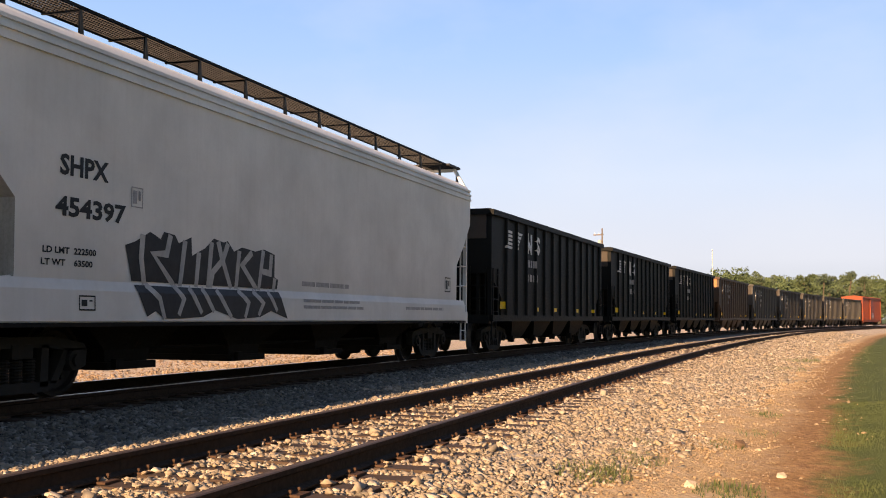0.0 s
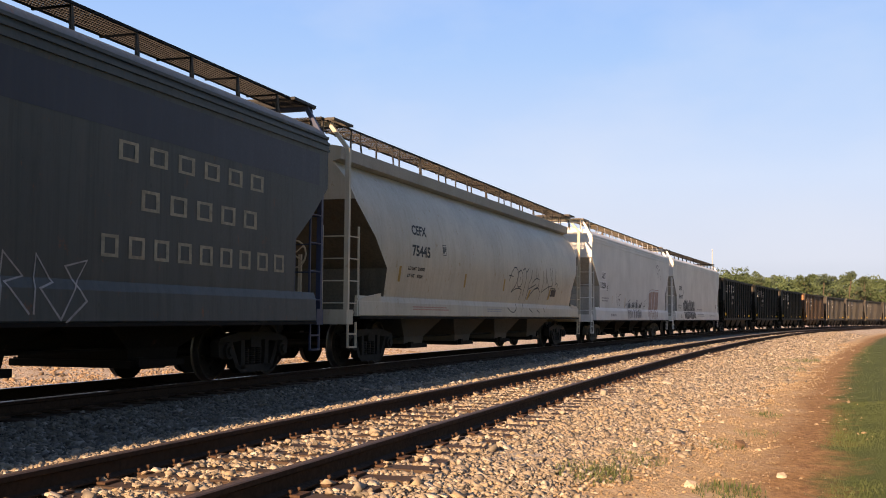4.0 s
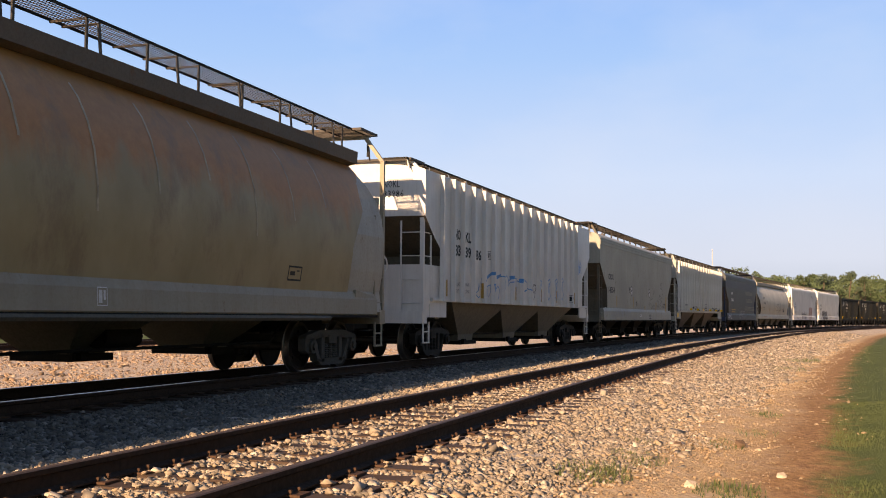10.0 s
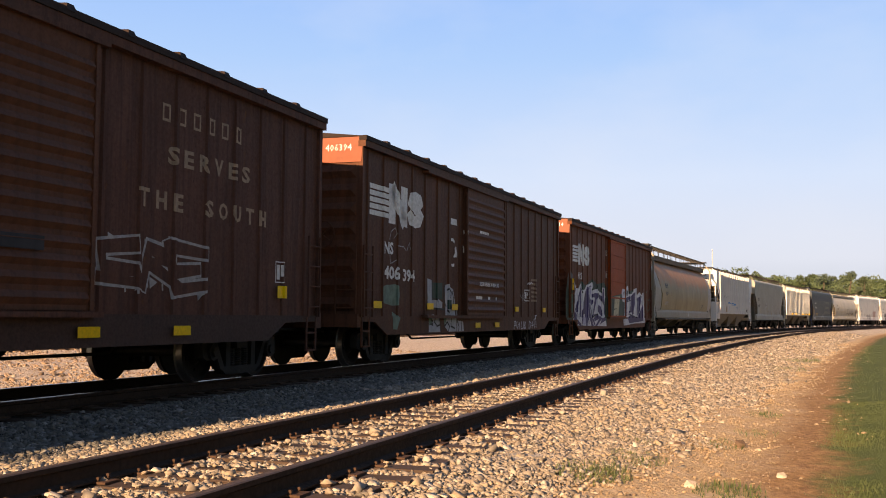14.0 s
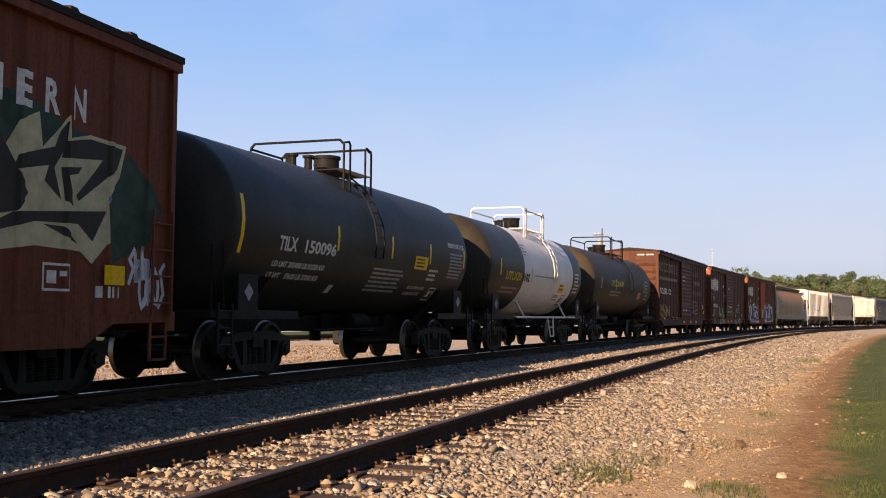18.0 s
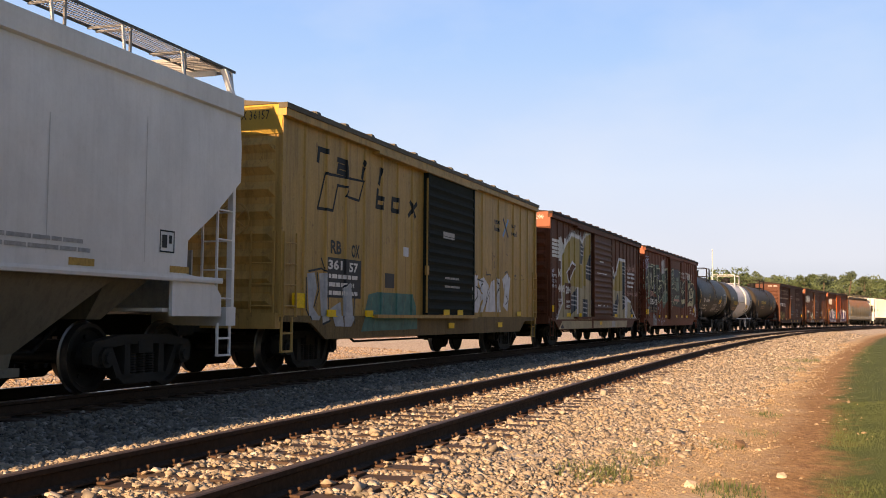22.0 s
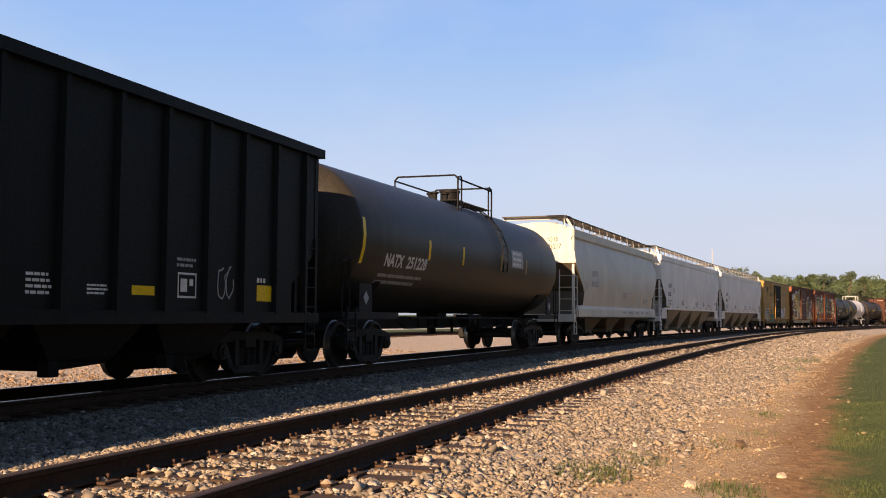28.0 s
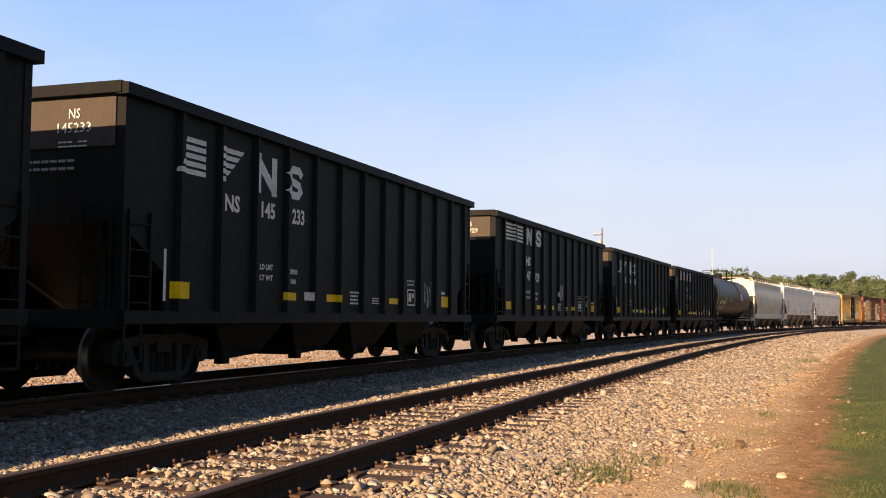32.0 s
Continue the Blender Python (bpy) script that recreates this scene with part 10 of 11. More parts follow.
bed_rear = tagged(new("track_rear"), "rusty siding beyond the train", "track", kind="structure")
rnd = random.Random(5)


def tie_mesh(seed):
    r = random.Random(seed)
    g = Geo()
    rings = []
    for k in range(6):
        y = -1.3 + 2.6 * k / 5
        j = [r.uniform(-0.008, 0.008) for _ in range(8)]
        rings.append([(-0.115 + j[0], y, -0.36), (-0.115 + j[1], y, -0.19 + j[2]), (-0.10, y, -0.172 + j[3] * 0.5), (0.10, y, -0.172 + j[4] * 0.5), (0.115 + j[5], y, -0.19 + j[6]), (0.115 + j[7], y, -0.36)])
    return g.loft(rings).mesh("tie", TIE_WOOD)


TIES = [tie_mesh(k) for k in range(5)]
plate = Geo().box(-0.09, 0.09, -0.17, 0.17, -0.174, -0.158).mesh("tie_plate", PLATE_RUST)
sp = Geo().box(-0.009, 0.009, -0.009, 0.009, -0.17, -0.14)
sp.loft([[(-0.016, -0.02, -0.146), (0.016, -0.02, -0.146), (0.016, 0.014, -0.146), (-0.016, 0.014, -0.146)], [(-0.012, -0.014, -0.130), (0.012, -0.014, -0.130), (0.012, 0.01, -0.130), (-0.012, 0.01, -0.130)]])
spike = sp.mesh("spike", PLATE_RUST)
FRONT_TIES = []


def lay_ties(bed, off, s0, s1, spikes_to, plates_to, keep):
    s = s0
    far = Geo()
    while s < s1:
        turn = rnd.uniform(-1.5, 1.5)
        m = on_track(s, off) @ pose(0, rnd.uniform(-0.05, 0.05), rnd.uniform(-0.012, 0.004), 0, 0, turn)
        if off == 0:
            FRONT_TIES.append(s)
        if s < keep:
            part("tie", rnd.choice(TIES), None, bed, at=m)
            for e in (-0.7525, 0.7525):
                q = on_track(s, off + e)
                if s < plates_to:
                    part("tie_plate", plate, None, bed, at=q)
                if s < spikes_to:
                    for dx, dy in ((-0.06, -0.088), (0.06, 0.088), (0.06, -0.088), (-0.06, 0.088)):
                        part("spike", spike, None, bed, at=q @ pose(dx + rnd.uniform(-0.01, 0.01), dy, rnd.uniform(-0.005, 0.014), 0, 0, 180 if dy > 0 else 0))
        else:
            x, y, th = line(s, off)
            u, v = Vector((math.cos(th), -math.sin(th), 0)), Vector((math.sin(th), math.cos(th), 0))
            p = Vector((x, y, 0))
            far.add([p + u * a + v * b + Vector((0, 0, z)) for a in (-0.115, 0.115) for b in (-1.3, 1.3) for z in (-0.34, -0.175)], [(0, 1, 3, 2), (4, 6, 7, 5), (0, 4, 5, 1), (2, 3, 7, 6), (1, 5, 7, 3)])
        s += 0.51 + rnd.uniform(-0.03, 0.03)
    if far.f:
        tagged(part("far_ties", far, TIE_WOOD, bed), kind="stuff")


lay_ties(bed_front, 0.0, -14.0, 200.0, 22.5, 40.0, 75.0)
lay_ties(bed_train, W, -14.0, 200.0, 0.0, 24.0, 50.0)
lay_ties(bed_rear, THIRD, 10.0, 140.0, 0.0, 0.0, 0.0)
for o, bed in ((0.0, bed_front), (W, bed_train), (THIRD, bed_rear)):
    for r in RAILS[o]:
        r.parent = bed

# ---- ballast: loose stones, laid thickest where the tracks pass close ----
GOLD = (1 + 5 ** 0.5) / 2
ICO_V = np.array([(-1, GOLD, 0), (1, GOLD, 0), (-1, -GOLD, 0), (1, -GOLD, 0), (0, -1, GOLD), (0, 1, GOLD), (0, -1, -GOLD), (0, 1, -GOLD), (GOLD, 0, -1), (GOLD, 0, 1), (-GOLD, 0, -1), (-GOLD, 0, 1)]) / 1.9
ICO_F = np.array([(0, 11, 5), (0, 5, 1), (0, 1, 7), (0, 7, 10), (0, 10, 11), (1, 5, 9), (5, 11, 4), (11, 10, 2), (10, 7, 6), (7, 1, 8), (3, 9, 4), (3, 4, 2), (3, 2, 6), (3, 6, 8), (3, 8, 9), (4, 9, 5), (2, 4, 11), (6, 2, 10), (8, 6, 7), (9, 8, 1)])


def stone_material(name, dark, mid, pale, warm):
    m = mat(name)
    _, nodes, links, bs = m
    geo = nodes.new("ShaderNodeNewGeometry")
    r = nodes.new("ShaderNodeValToRGB")
    cr = r.color_ramp
    cr.elements[0].position, cr.elements[0].color = 0.0, (*dark, 1)
    cr.elements[1].position, cr.elements[1].color = 1.0, (*pale, 1)
    for p, v in ((0.35, mid), (0.62, warm), (0.8, mid)):
        e = cr.elements.new(p)
        e.color = (*v, 1)
    links.new(geo.outputs["Random Per Island"], r.inputs[0])
    c = blend(m, ramp(m, noise_at(m, 40, 6, 0.7), 0.35, 0.7, (0.0,) * 3, (0.35,) * 3), r.outputs[0], tuple(v * 0.6 for v in mid))
    c = blend(m, ramp(m, noise_at(m, 0.7, 4, 0.6), 0.5, 0.8, (0.0,) * 3, (0.3,) * 3), c, warm)
    links.new(c, bs.inputs["Base Color"])
    bs.inputs["Roughness"].default_value = 0.9
    bs.inputs["Specular IOR Level"].default_value = 0.25
    return m[0]


CHIP_V = np.array([(x, y, z) for x in (-1, 1) for y in (-1, 1) for z in (-1, 1)]) / 1.5
CHIP_F = np.array([(0, 1, 3), (0, 3, 2), (4, 6, 7), (4, 7, 5), (0, 4, 5), (0, 5, 1), (2, 3, 7), (2, 7, 6), (0, 2, 6), (0, 6, 4), (1, 5, 7), (1, 7, 3)])


def edge_of_ballast(s):
    """Offset at which the ballast thins out into sand."""
    return np.interp(s, (8, 14, 20, 30, 60), (-2.45, -2.6, -3.1, -3.6, -4.6)) + 0.16 * np.sin(s * 0.9) + 0.12 * np.sin(s * 2.3 + 1) + 0.07 * np.sin(s * 6.1)


def thinning(s, o):
    """Ballast: whole up to its edge, gone 0.7 m past it."""
    return np.clip((o - edge_of_ballast(s) + 0.5) / 0.7, 0, 1) ** 1.5


def sprinkling(s, o):
    """Chips on the sand: thick by the ballast, few towards the dirt."""
    f = np.clip((o - edge_of_turf(s) - 0.35) / (edge_of_ballast(s) + 0.2 - edge_of_turf(s)), 0, 1)
    return np.where(o > edge_of_ballast(s) + 0.2, 0.15, f ** 1.5 + 0.02)


def stones(name, label, material, patches, seed, flat=0.7, strew=None):
    """Patches: s0, s1, offset 0, offset 1, number to the square metre, size, sink."""
    rg = np.random.RandomState(seed)
    V, F, n0 = [], [], 0
    ties = np.array(FRONT_TIES)
    for s0, s1, o0, o1, per, size, sink, avoid in patches:
        n = int((s1 - s0) * (o1 - o0) * per)
        s, o = rg.uniform(s0, s1, n), rg.uniform(o0, o1, n)
        if strew:
            keep = rg.rand(n) < strew(s, o)
            s, o = s[keep], o[keep]
            n = len(s)
        if avoid:
            k = np.clip(np.searchsorted(ties, s), 1, len(ties) - 1)
            near = np.minimum(abs(ties[k] - s), abs(ties[k - 1] - s))
            keep = (near > 0.12) | (rg.rand(n) < np.where(o < -0.75, 0.04, 0.12)) | (abs(o) > 1.3)
            keep &= (abs(abs(o) - 0.7525) > 0.09)
            s, o = s[keep], o[keep]
            n = len(s)
        x, y, th = line(s, o)
        oo = np.linspace(o0 - 0.1, o1 + 0.1, 60)
        z = np.interp(o, oo, [ground_height(q) for q in oo])
        if avoid:
            near = near[keep]
            z = np.where((near <= 0.12) & (abs(o) < 1.3), -0.175, z)
        sz = size * rg.lognormal(0, 0.34, n)
        rot = rg.uniform(-1, 1, (n, 3, 3))
        rot, _ = np.linalg.qr(rot)
        pts = CHIP_V[None] * (1 + rg.uniform(-0.5, 0.3, (n, 8, 1))) + rg.uniform(-0.22, 0.22, (n, 8, 3))
        pts = pts * np.stack([rg.uniform(0.75, 1.25, n), rg.uniform(0.6, 1.0, n), rg.uniform(0.5, 0.9, n)], 1)[:, None] * sz[:, None, None]
        pts = np.einsum("nij,nkj->nki", rot, pts)
        pts[:, :, 2] *= flat
        pts += np.stack([x, y, z - sink * sz + rg.uniform(-0.012, 0.016, n)], 1)[:, None]
        V.append(pts.reshape(-1, 3))
        F.append((CHIP_F[None] + (np.arange(n) * 8)[:, None, None] + n0).reshape(-1, 3))
        n0 += n * 8
    V, F = np.concatenate(V).astype(np.float32), np.concatenate(F).astype(np.int32)
    me = bpy.data.meshes.new(name)
    me.vertices.add(len(V))
    me.vertices.foreach_set("co", V.ravel())
    me.loops.add(F.size)
    me.loops.foreach_set("vertex_index", F.ravel())
    me.polygons.add(len(F))
    me.polygons.foreach_set("loop_start", np.arange(0, F.size, 3, dtype=np.int32))
    me.update(calc_edges=True)
    me.materials.append(material)
    tagged(new(name, me), label, "gravel", kind="stuff")


STONE = stone_material("ballast_stone", (0.11, 0.093, 0.075), (0.285, 0.24, 0.19), (0.50, 0.435, 0.35), (0.33, 0.245, 0.16))
STONE_BACK = stone_material("ballast_stone_tan", (0.10, 0.066, 0.045), (0.28, 0.20, 0.135), (0.48, 0.38, 0.28), (0.32, 0.205, 0.125))
stones("ballast", "grey and tan crushed-stone ballast round the front tracks", STONE,
       [(-14, 5.5, -2.6, W - 1.2, 120, 0.045, 0.0, True), (5.5, 17, -1.45, 1.45, 1000, 0.027, -0.1, True), (17, 32, -1.45, 1.45, 520, 0.036, 0.0, True), (32, 60, -1.45, 1.45, 130, 0.055, 0.1, True),
        (5.5, 17, 1.45, 2.5, 900, 0.029, 0.0, False), (17, 32, 1.45, 3.2, 420, 0.038, 0.0, False), (32, 60, 1.45, 3.3, 120, 0.058, 0.1, False),
        (60, 110, -4.4, 1.6, 34, 0.09, 0.2, False)], 3)
stones("ballast_shoulder", "grey and tan crushed stone of the ballast's shoulder", STONE,
       [(5.5, 14, -3.3, -1.45, 1000, 0.026, 0.0, False), (14, 32, -4.2, -1.45, 470, 0.035, 0.0, False), (32, 60, -5.2, -1.45, 130, 0.054, 0.1, False)], 5, strew=thinning)
# Darker stones whose colour carries the train's shade.
STONE_SHADED = stone_material("ballast_stone_shaded", (0.045, 0.043, 0.038), (0.125, 0.12, 0.105), (0.27, 0.26, 0.23), (0.14, 0.125, 0.10))
stones("sooty_ballast", "crushed-stone ballast beside the train's track, darkened in colour for the train's shade", STONE_SHADED,
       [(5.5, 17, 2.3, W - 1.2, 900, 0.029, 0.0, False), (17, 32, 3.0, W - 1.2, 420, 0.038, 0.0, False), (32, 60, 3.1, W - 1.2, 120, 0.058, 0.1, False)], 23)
STONE_SAND = stone_material("sandy_chips", (0.20, 0.135, 0.08), (0.32, 0.23, 0.145), (0.44, 0.34, 0.24), (0.34, 0.235, 0.14))
stones("sandy_gravel", "fine tan stone chips strewn over the sandy strip", STONE_SAND,
       [(5.5, 14, -4.3, -2.1, 1100, 0.014, 0.2, False), (14, 32, -5.0, -2.3, 460, 0.021, 0.2, False), (32, 70, -6.0, -3.0, 110, 0.036, 0.25, False)], 13, strew=sprinkling)
stones("rear_ballast", "tan crushed stone sloping up to the rear siding", STONE_BACK,
       [(10, 40, W + 1.6, W + 6.0, 150, 0.036, 0.2, False), (10, 40, W + 6.0, THIRD - 1.0, 40, 0.05, 0.2, False)], 9)
ROCK = plain("pale_rock", (0.5, 0.40, 0.30), 0.9, 0.3, 14)
ROCK_DARK = plain("dark_rock", (0.14, 0.09, 0.06), 0.9, 0.3, 14)
for x, y, r, m_, lab in ((9.26, 0.72, 0.075, ROCK, "pale tan rock lying on the sandy gravel"), (10.31, -0.01, 0.06, ROCK, "pale tan rock lying on the sandy gravel"), (11.84, 1.07, 0.07, ROCK_DARK, "dark flat rock lying on the sandy gravel"), (12.62, 0.44, 0.085, ROCK_DARK, "dark flat rock lying on the sandy gravel")):
    g = Geo()
    rr = random.Random(int(x * 100))
    g.add([(v[0] * r * 1.3 * rr.uniform(0.8, 1.1), v[1] * r * rr.uniform(0.7, 1.1), v[2] * r * 0.7 * rr.uniform(0.8, 1.1)) for v in ICO_V], [tuple(f) for f in ICO_F])
    ob = new("rock", g.mesh("rock", m_))
    ob.location = (x, y, ground_height(y - D) + r * 0.3)
    tagged(ob, lab, "rock", "rocks beside the track")

# ---- grass and weeds ----
m = mat("grass_blade")
_, nodes, links, bs = m
gi = nodes.new("ShaderNodeNewGeometry")
links.new(ramp(m, gi.outputs["Random Per Island"], 0.0, 1.0, (0.036, 0.054, 0.012), (0.058, 0.080, 0.020)), bs.inputs["Base Color"])
bs.inputs["Roughness"].default_value = 0.7
GRASS = m[0]


def blades(name, label, spots, seed):
    """Spots: x, y, radius, number, height; or None with a stretch of the verge."""
    rg = np.random.RandomState(seed)
    V = []
    for spot in spots:
        if spot[0] == "verge":
            _, s0, s1, o0, n, h = spot
            s = rg.uniform(s0, s1, n)
            top = edge_of_turf(s)
            o = top - (top - o0) * rg.rand(n) ** 1.3 + 0.08 * rg.randn(n)
            x, y, _ = line(s, o)
        else:
            cx, cy, r, n, h = spot
            a, d = rg.uniform(0, math.tau, n), r * rg.rand(n) ** 0.7
            x, y = cx + d * np.cos(a) * 1.8, cy + d * np.sin(a)
            o = y - D
        z = np.interp(o, np.linspace(-16, 3, 120), [ground_height(q) for q in np.linspace(-16, 3, 120)])
        a, hh = rg.uniform(0, math.tau, n), h * rg.uniform(0.5, 1.3, n)
        w = 0.006 + 0.004 * rg.rand(n)
        lean = rg.uniform(0, 0.7, n) * hh
        b = rg.uniform(0, math.tau, n)
        p = np.stack([x, y, z - 0.01], 1)
        e = np.stack([np.cos(a) * w, np.sin(a) * w, 0 * w], 1)
        t = np.stack([x + lean * np.cos(b), y + lean * np.sin(b), z + hh], 1)
        V.append(np.stack([p - e, p + e, t], 1).reshape(-1, 3))
    V = np.concatenate(V).astype(np.float32)
    me = bpy.data.meshes.new(name)
    me.from_pydata(V, [], np.arange(len(V)).reshape(-1, 3).tolist())
    me.materials.append(GRASS)
    tagged(new(name, me), label, "grass", kind="stuff")


blades("grass", "mown green grass of the bank beside the track", [("verge", 6.5, 20, -9.5, 60000, 0.013), ("verge", 20, 60, -11, 16000, 0.02)], 4)
blades("weeds", "sparse green weeds in the sandy gravel", [(9.2, 1.56, 0.35, 420, 0.07), (10.4, 1.31, 0.3, 260, 0.06), (11.7, 1.48, 0.2, 80, 0.05), (9.16, 0.41, 0.3, 300, 0.07), (12.6, 0.6, 0.25, 90, 0.05), (38.4, -0.59, 0.8, 500, 0.10), (31.8, -0.1, 0.7, 300, 0.10), (16.8, 0.24, 0.3, 110, 0.06), (14.0, 0.3, 0.3, 90, 0.05)], 6)

# ---- trees along the horizon ----
BARK = paint("bark", (0.10, 0.075, 0.055), 0.9, (0.05, 0.04, 0.03), 0.5)


def leaf_material(name, a, b):
    m = mat(name)
    _, nodes, links, bs = m
    gi = nodes.new("ShaderNodeNewGeometry")
    oi = nodes.new("ShaderNodeObjectInfo")
    c = ramp(m, gi.outputs["Random Per Island"], 0.0, 1.0, a, b)
    c = blend(m, ramp(m, oi.outputs["Random"], 0.2, 1.0, (0,) * 3, (0.4,) * 3), c, (0.075, 0.10, 0.04))
    links.new(c, bs.inputs["Base Color"])
    bs.inputs["Roughness"].default_value = 0.75
    return m[0]


LEAF = leaf_material("leaves_green", (0.046, 0.078, 0.034), (0.082, 0.12, 0.05))
LEAF_PINE = leaf_material("leaves_pine", (0.038, 0.062, 0.036), (0.064, 0.094, 0.048))
LEAF_YELLOW = leaf_material("leaves_yellow_green", (0.10, 0.12, 0.02), (0.20, 0.20, 0.035))


def tree(height, width, leaf, seed, low=0.3, label="", clumps=16):
    r = random.Random(seed)
    root = tagged(new("tree"), label, "tree", "trees along the horizon")
    g = Geo()
    pts = [(0, 0, -0.5), (r.uniform(-0.2, 0.2), r.uniform(-0.2, 0.2), height * 0.35), (r.uniform(-0.5, 0.5), r.uniform(-0.5, 0.5), height * 0.7)]
    rad = [0.03 * height * 0.6, 0.03 * height * 0.42, 0.03 * height * 0.2]
    n = 8
    g.loft([[(p[0] + q * math.cos(i * math.tau / n), p[1] + q * math.sin(i * math.tau / n), p[2]) for i in range(n)] for p, q in zip(pts, rad)])
    centres = []
    for k in range(clumps):
        a, f = r.uniform(0, math.tau), r.uniform(low, 1.0)
        spread = width / 2 * math.sin(math.pi * min(1, (f - low) / (1 - low) * 0.8 + 0.15)) * r.uniform(0.4, 1.0)
        cpt = (spread * math.cos(a), spread * math.sin(a), height * f * 0.95)
        centres.append((cpt, r.uniform(0.12, 0.24) * width))
        if k % 2 == 0:
            g.rod((0, 0, height * max(0.25, f * 0.6)), cpt, 0.006 * height, 5)
    part("trunk", g, BARK, root)
    q = Geo()
    for (cx, cy, cz), s in centres:
        for _ in range(120):
            d = Vector((r.gauss(0, 1), r.gauss(0, 1), r.gauss(0, 1))).normalized() * s * r.uniform(0.5, 1.05)
            p = Vector((cx, cy, cz)) + Vector((d.x, d.y, d.z * 0.75))
            u = Vector((r.gauss(0, 1), r.gauss(0, 1), r.gauss(0, 1))).normalized()
            w = u.orthogonal().normalized()
            e = r.uniform(0.16, 0.40) * width / 10
            v = [p + u * e, p + w * e * 0.7, p - u * e, p - w * e * 0.7 + u.cross(w) * e * 0.3]
            q.add(v, [(0, 1, 2), (0, 2, 3)])
    me = bpy.data.meshes.new("crown")
    me.from_pydata(q.v, [], q.f)
    me.materials.append(leaf)
    part("crown", me, None, root)
    return root


def place_tree(proto, az, dist, scale, first):
    m = pose(dist * math.sin(radians(az)), dist * math.cos(radians(az)), -0.4, 0, 0, rnd.uniform(0, 360)) @ Matrix.Diagonal((scale, scale, scale, 1))
    if first:
        proto.matrix_basis = m
        return
    ob = copy_thing(proto, Matrix.Identity(4))
    ob.matrix_basis = m


KINDS = [(tree(15, 11, LEAF, 1, 0.22, "broad green tree with an uneven crown", 18)), (tree(17, 9, LEAF, 2, 0.3, "tall green tree with a loose crown", 18)), (tree(18, 8, LEAF_PINE, 3, 0.4, "tall dark pine with an open crown", 16)), (tree(14, 12, LEAF, 4, 0.15, "broad green tree with an uneven crown", 20))]
YELLOW = tree(9, 9, LEAF_YELLOW, 7, 0.1, "yellow-green bushy tree before the woods", 16)
used = set()
az = 86.6
while az < 99.5:
    top = float(np.interp(az, [86.6, 87.1, 87.8, 88.6, 89.3, 90.0, 90.7, 91.8, 92.6, 93.7, 94.6, 96.5, 99], [2.1, 2.5, 2.68, 2.5, 2.35, 2.3, 2.19, 2.33, 2.3, 2.52, 2.2, 2.1, 2.3]))
    for row in range(3):
        k = rnd.randrange(4)
        d = rnd.uniform(330, 370) + 45 * row
        hgt = (15, 17, 18, 14)[k]
        want = math.tan(radians(top - 0.12 * row + rnd.uniform(-0.22, 0.08))) * d + 1.4
        place_tree(KINDS[k], az + rnd.uniform(-0.25, 0.25), d, want / hgt * 1.02, k not in used)
        used.add(k)
    az += rnd.uniform(0.4, 0.6)
for k, (a, d, s) in enumerate(((89.3, 300, 1.05), (90.1, 310, 0.95), (90.6, 305, 0.85), (88.6, 300, 0.9), (93.2, 315, 0.8))):
    place_tree(YELLOW, a, d, s, k == 0)

# ---- far building, poles ----
WALL_PALE = paint("far_wall_pale", (0.5, 0.48, 0.45), 0.8, (0.3, 0.27, 0.22), 0.2)
ROOF_PALE = plain("far_roof_pale", (0.62, 0.60, 0.58), 0.6, 0.15)
house = tagged(new("warehouse"), "low pale warehouse with a light roof before the woods", "building")
house.matrix_basis = pose(285 * math.sin(radians(91.95)), 285 * math.cos(radians(91.95)), -0.5, 0, 0, 4)
part("wall", Geo().box(-4, 4, -3.6, 3.6, 0, 6.4), WALL_PALE, house)
part("roof", Geo().prism([(-4.4, -4.0, 6.4), (-4.4, 4.0, 6.4), (-4.4, 4.0, 6.7), (-4.4, 0, 7.3), (-4.4, -4.0, 6.7)], (0, 0, 0), (8.8, 0, 0)), ROOF_PALE, house)
for k in range(3):
    part("door", Geo().box(-4.05, -4.0, -3 + 2.2 * k, -1.6 + 2.2 * k, 0, 2.6), plain("far_door_grey", (0.2, 0.2, 0.2)), house)
POLE_WOOD = paint("pole_wood", (0.14, 0.11, 0.085), 0.85, (0.07, 0.055, 0.045), 0.5)
pole = tagged(new("utility_pole"), "weathered wooden utility pole with a crossarm and wires", "pole")
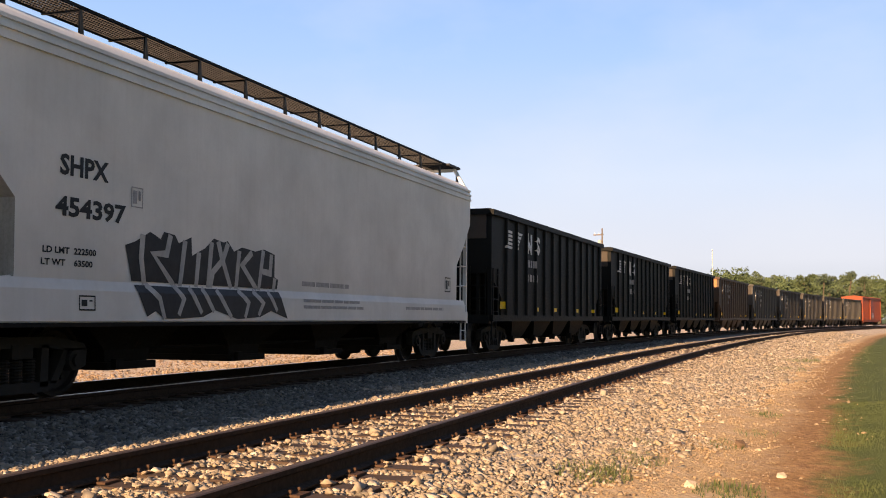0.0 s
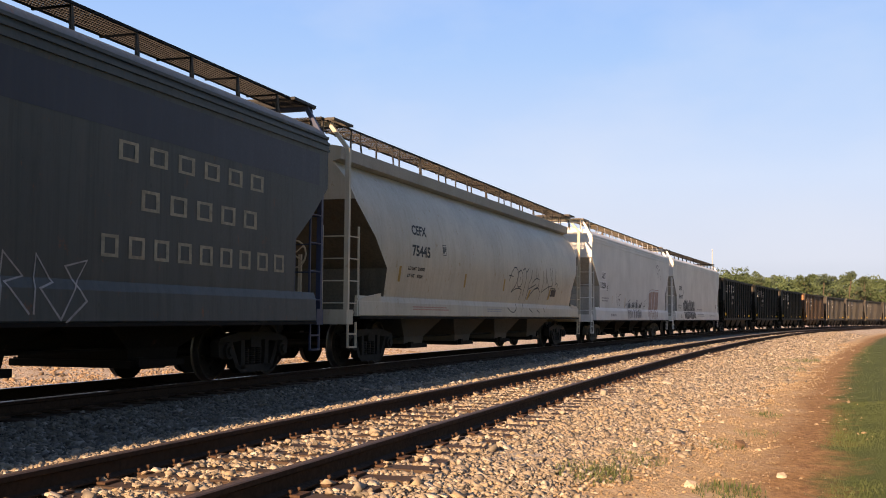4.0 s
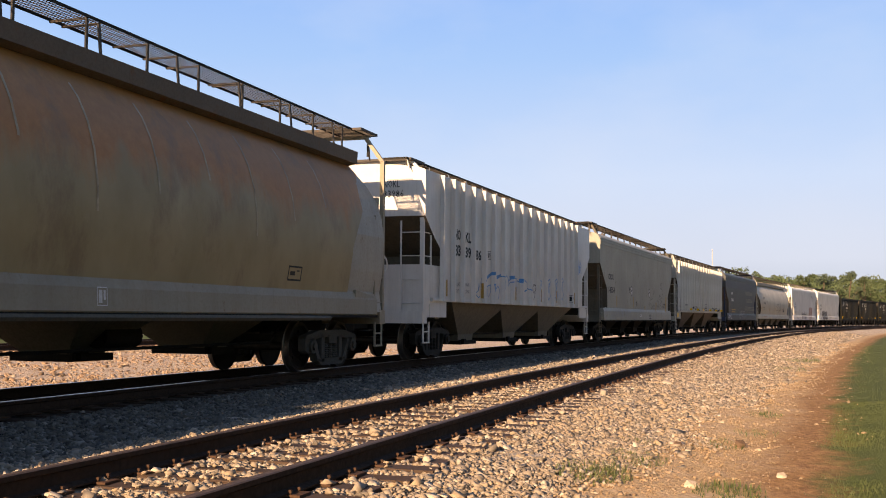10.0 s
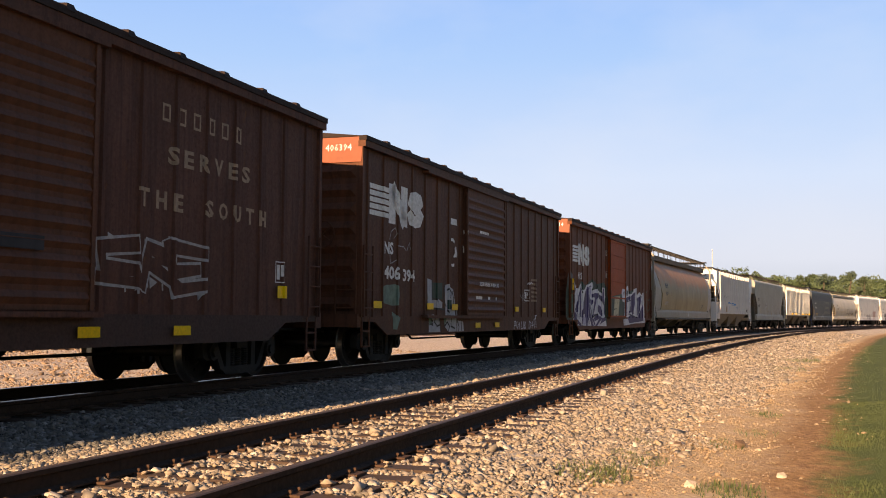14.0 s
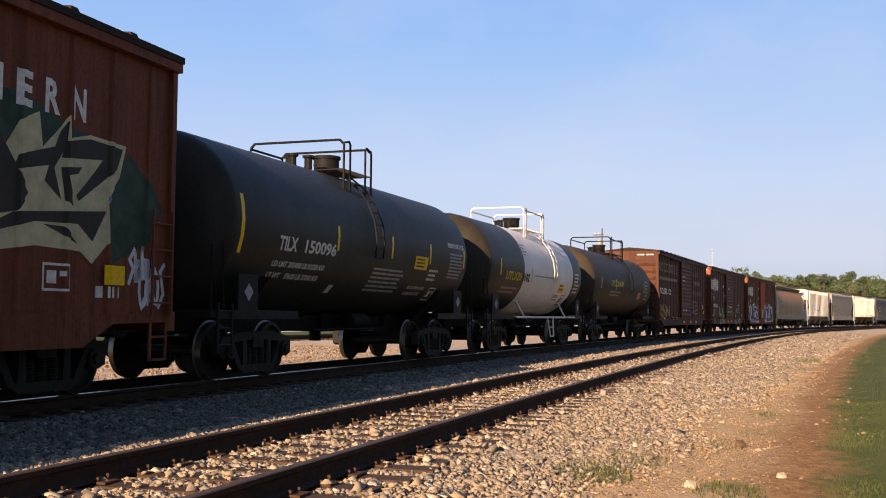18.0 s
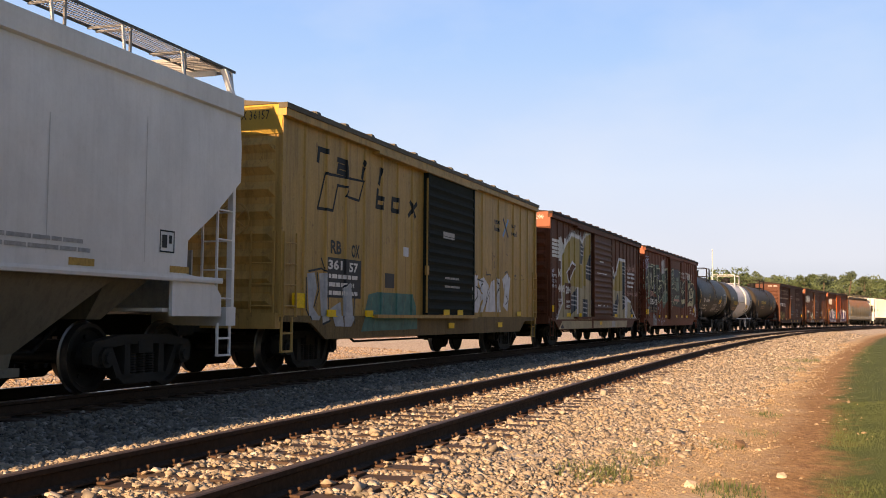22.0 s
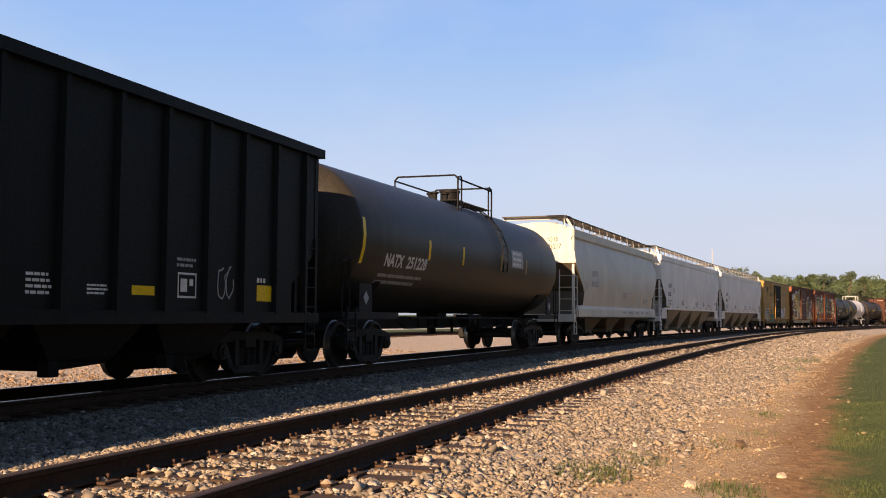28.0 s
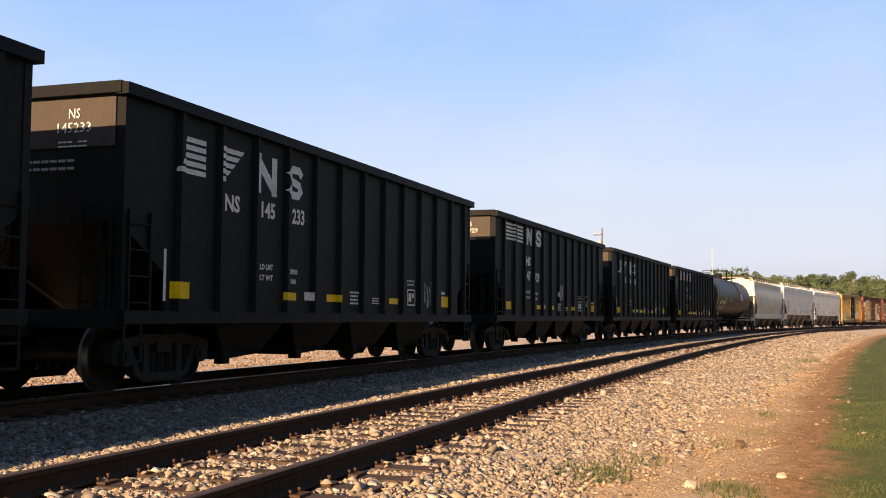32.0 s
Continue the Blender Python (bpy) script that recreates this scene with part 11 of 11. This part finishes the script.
pole.matrix_basis = pose(150 * math.sin(radians(80.9)), 150 * math.cos(radians(80.9)), -0.5, 0, 0, -8)
part("post", Geo().loft([[(0.16 * math.cos(i * math.tau / 8), 0.16 * math.sin(i * math.tau / 8), 0) for i in range(8)], [(0.10 * math.cos(i * math.tau / 8), 0.10 * math.sin(i * math.tau / 8), 14.2) for i in range(8)]]), POLE_WOOD, pole)
part("crossarm", Geo().box(-0.06, 0.06, -0.2, 1.3, 13.2, 13.34), POLE_WOOD, pole)
part("transformer", Geo().disc((0, 0.38, 12.1), "z", 0.25, 0.9, 12), plain("transformer_grey", (0.35, 0.35, 0.35)), pole)
for k in range(2):
    part("insulator", Geo().disc((0, 0.5 + 0.6 * k, 13.45), "z", 0.06, 0.2, 8), ROOF_PALE, pole)
MAST_GREY = plain("mast_weathered_grey", (0.36, 0.37, 0.39), 0.6, 0.15, 2)
mast = tagged(new("radio_mast"), "slender pale grey mast far behind the train", "mast")
mast.matrix_basis = pose(220 * math.sin(radians(86.7)), 220 * math.cos(radians(86.7)), -0.5)
part("pole", Geo().loft([[(0.14 * math.cos(i * math.tau / 8), 0.14 * math.sin(i * math.tau / 8), 0) for i in range(8)], [(0.09 * math.cos(i * math.tau / 8), 0.09 * math.sin(i * math.tau / 8), 15.6) for i in range(8)]]), MAST_GREY, mast)
part("base", Geo().box(-0.5, 0.5, -0.5, 0.5, 0, 0.6), WALL_PALE, mast)


# ---- the train rolls along its track, its wheels turning while it passes near ----
def motions():
    for ob, c in TRAIN:
        walk(ob, [(t, on_track(c + run(t), W)) for t in range(0, 33, 2)])
    steps = int(SECONDS * 20)
    for ob, dx, c in AXLES:
        near = [k for k in range(steps + 1) if -6 < c + dx + run(k / 20) < 42]
        if not near:
            continue
        rows = [] if near[0] == 0 else [(0.0, near[0])]
        rows += [(k / 20, k) for k in near]
        rows += [] if near[-1] == steps else [(SECONDS, near[-1])]
        walk(ob, [(t, pose(dx, 0, 0.457, 0, math.degrees(run(k / 20) / 0.457) % 360, 0)) for t, k in rows])


motions()
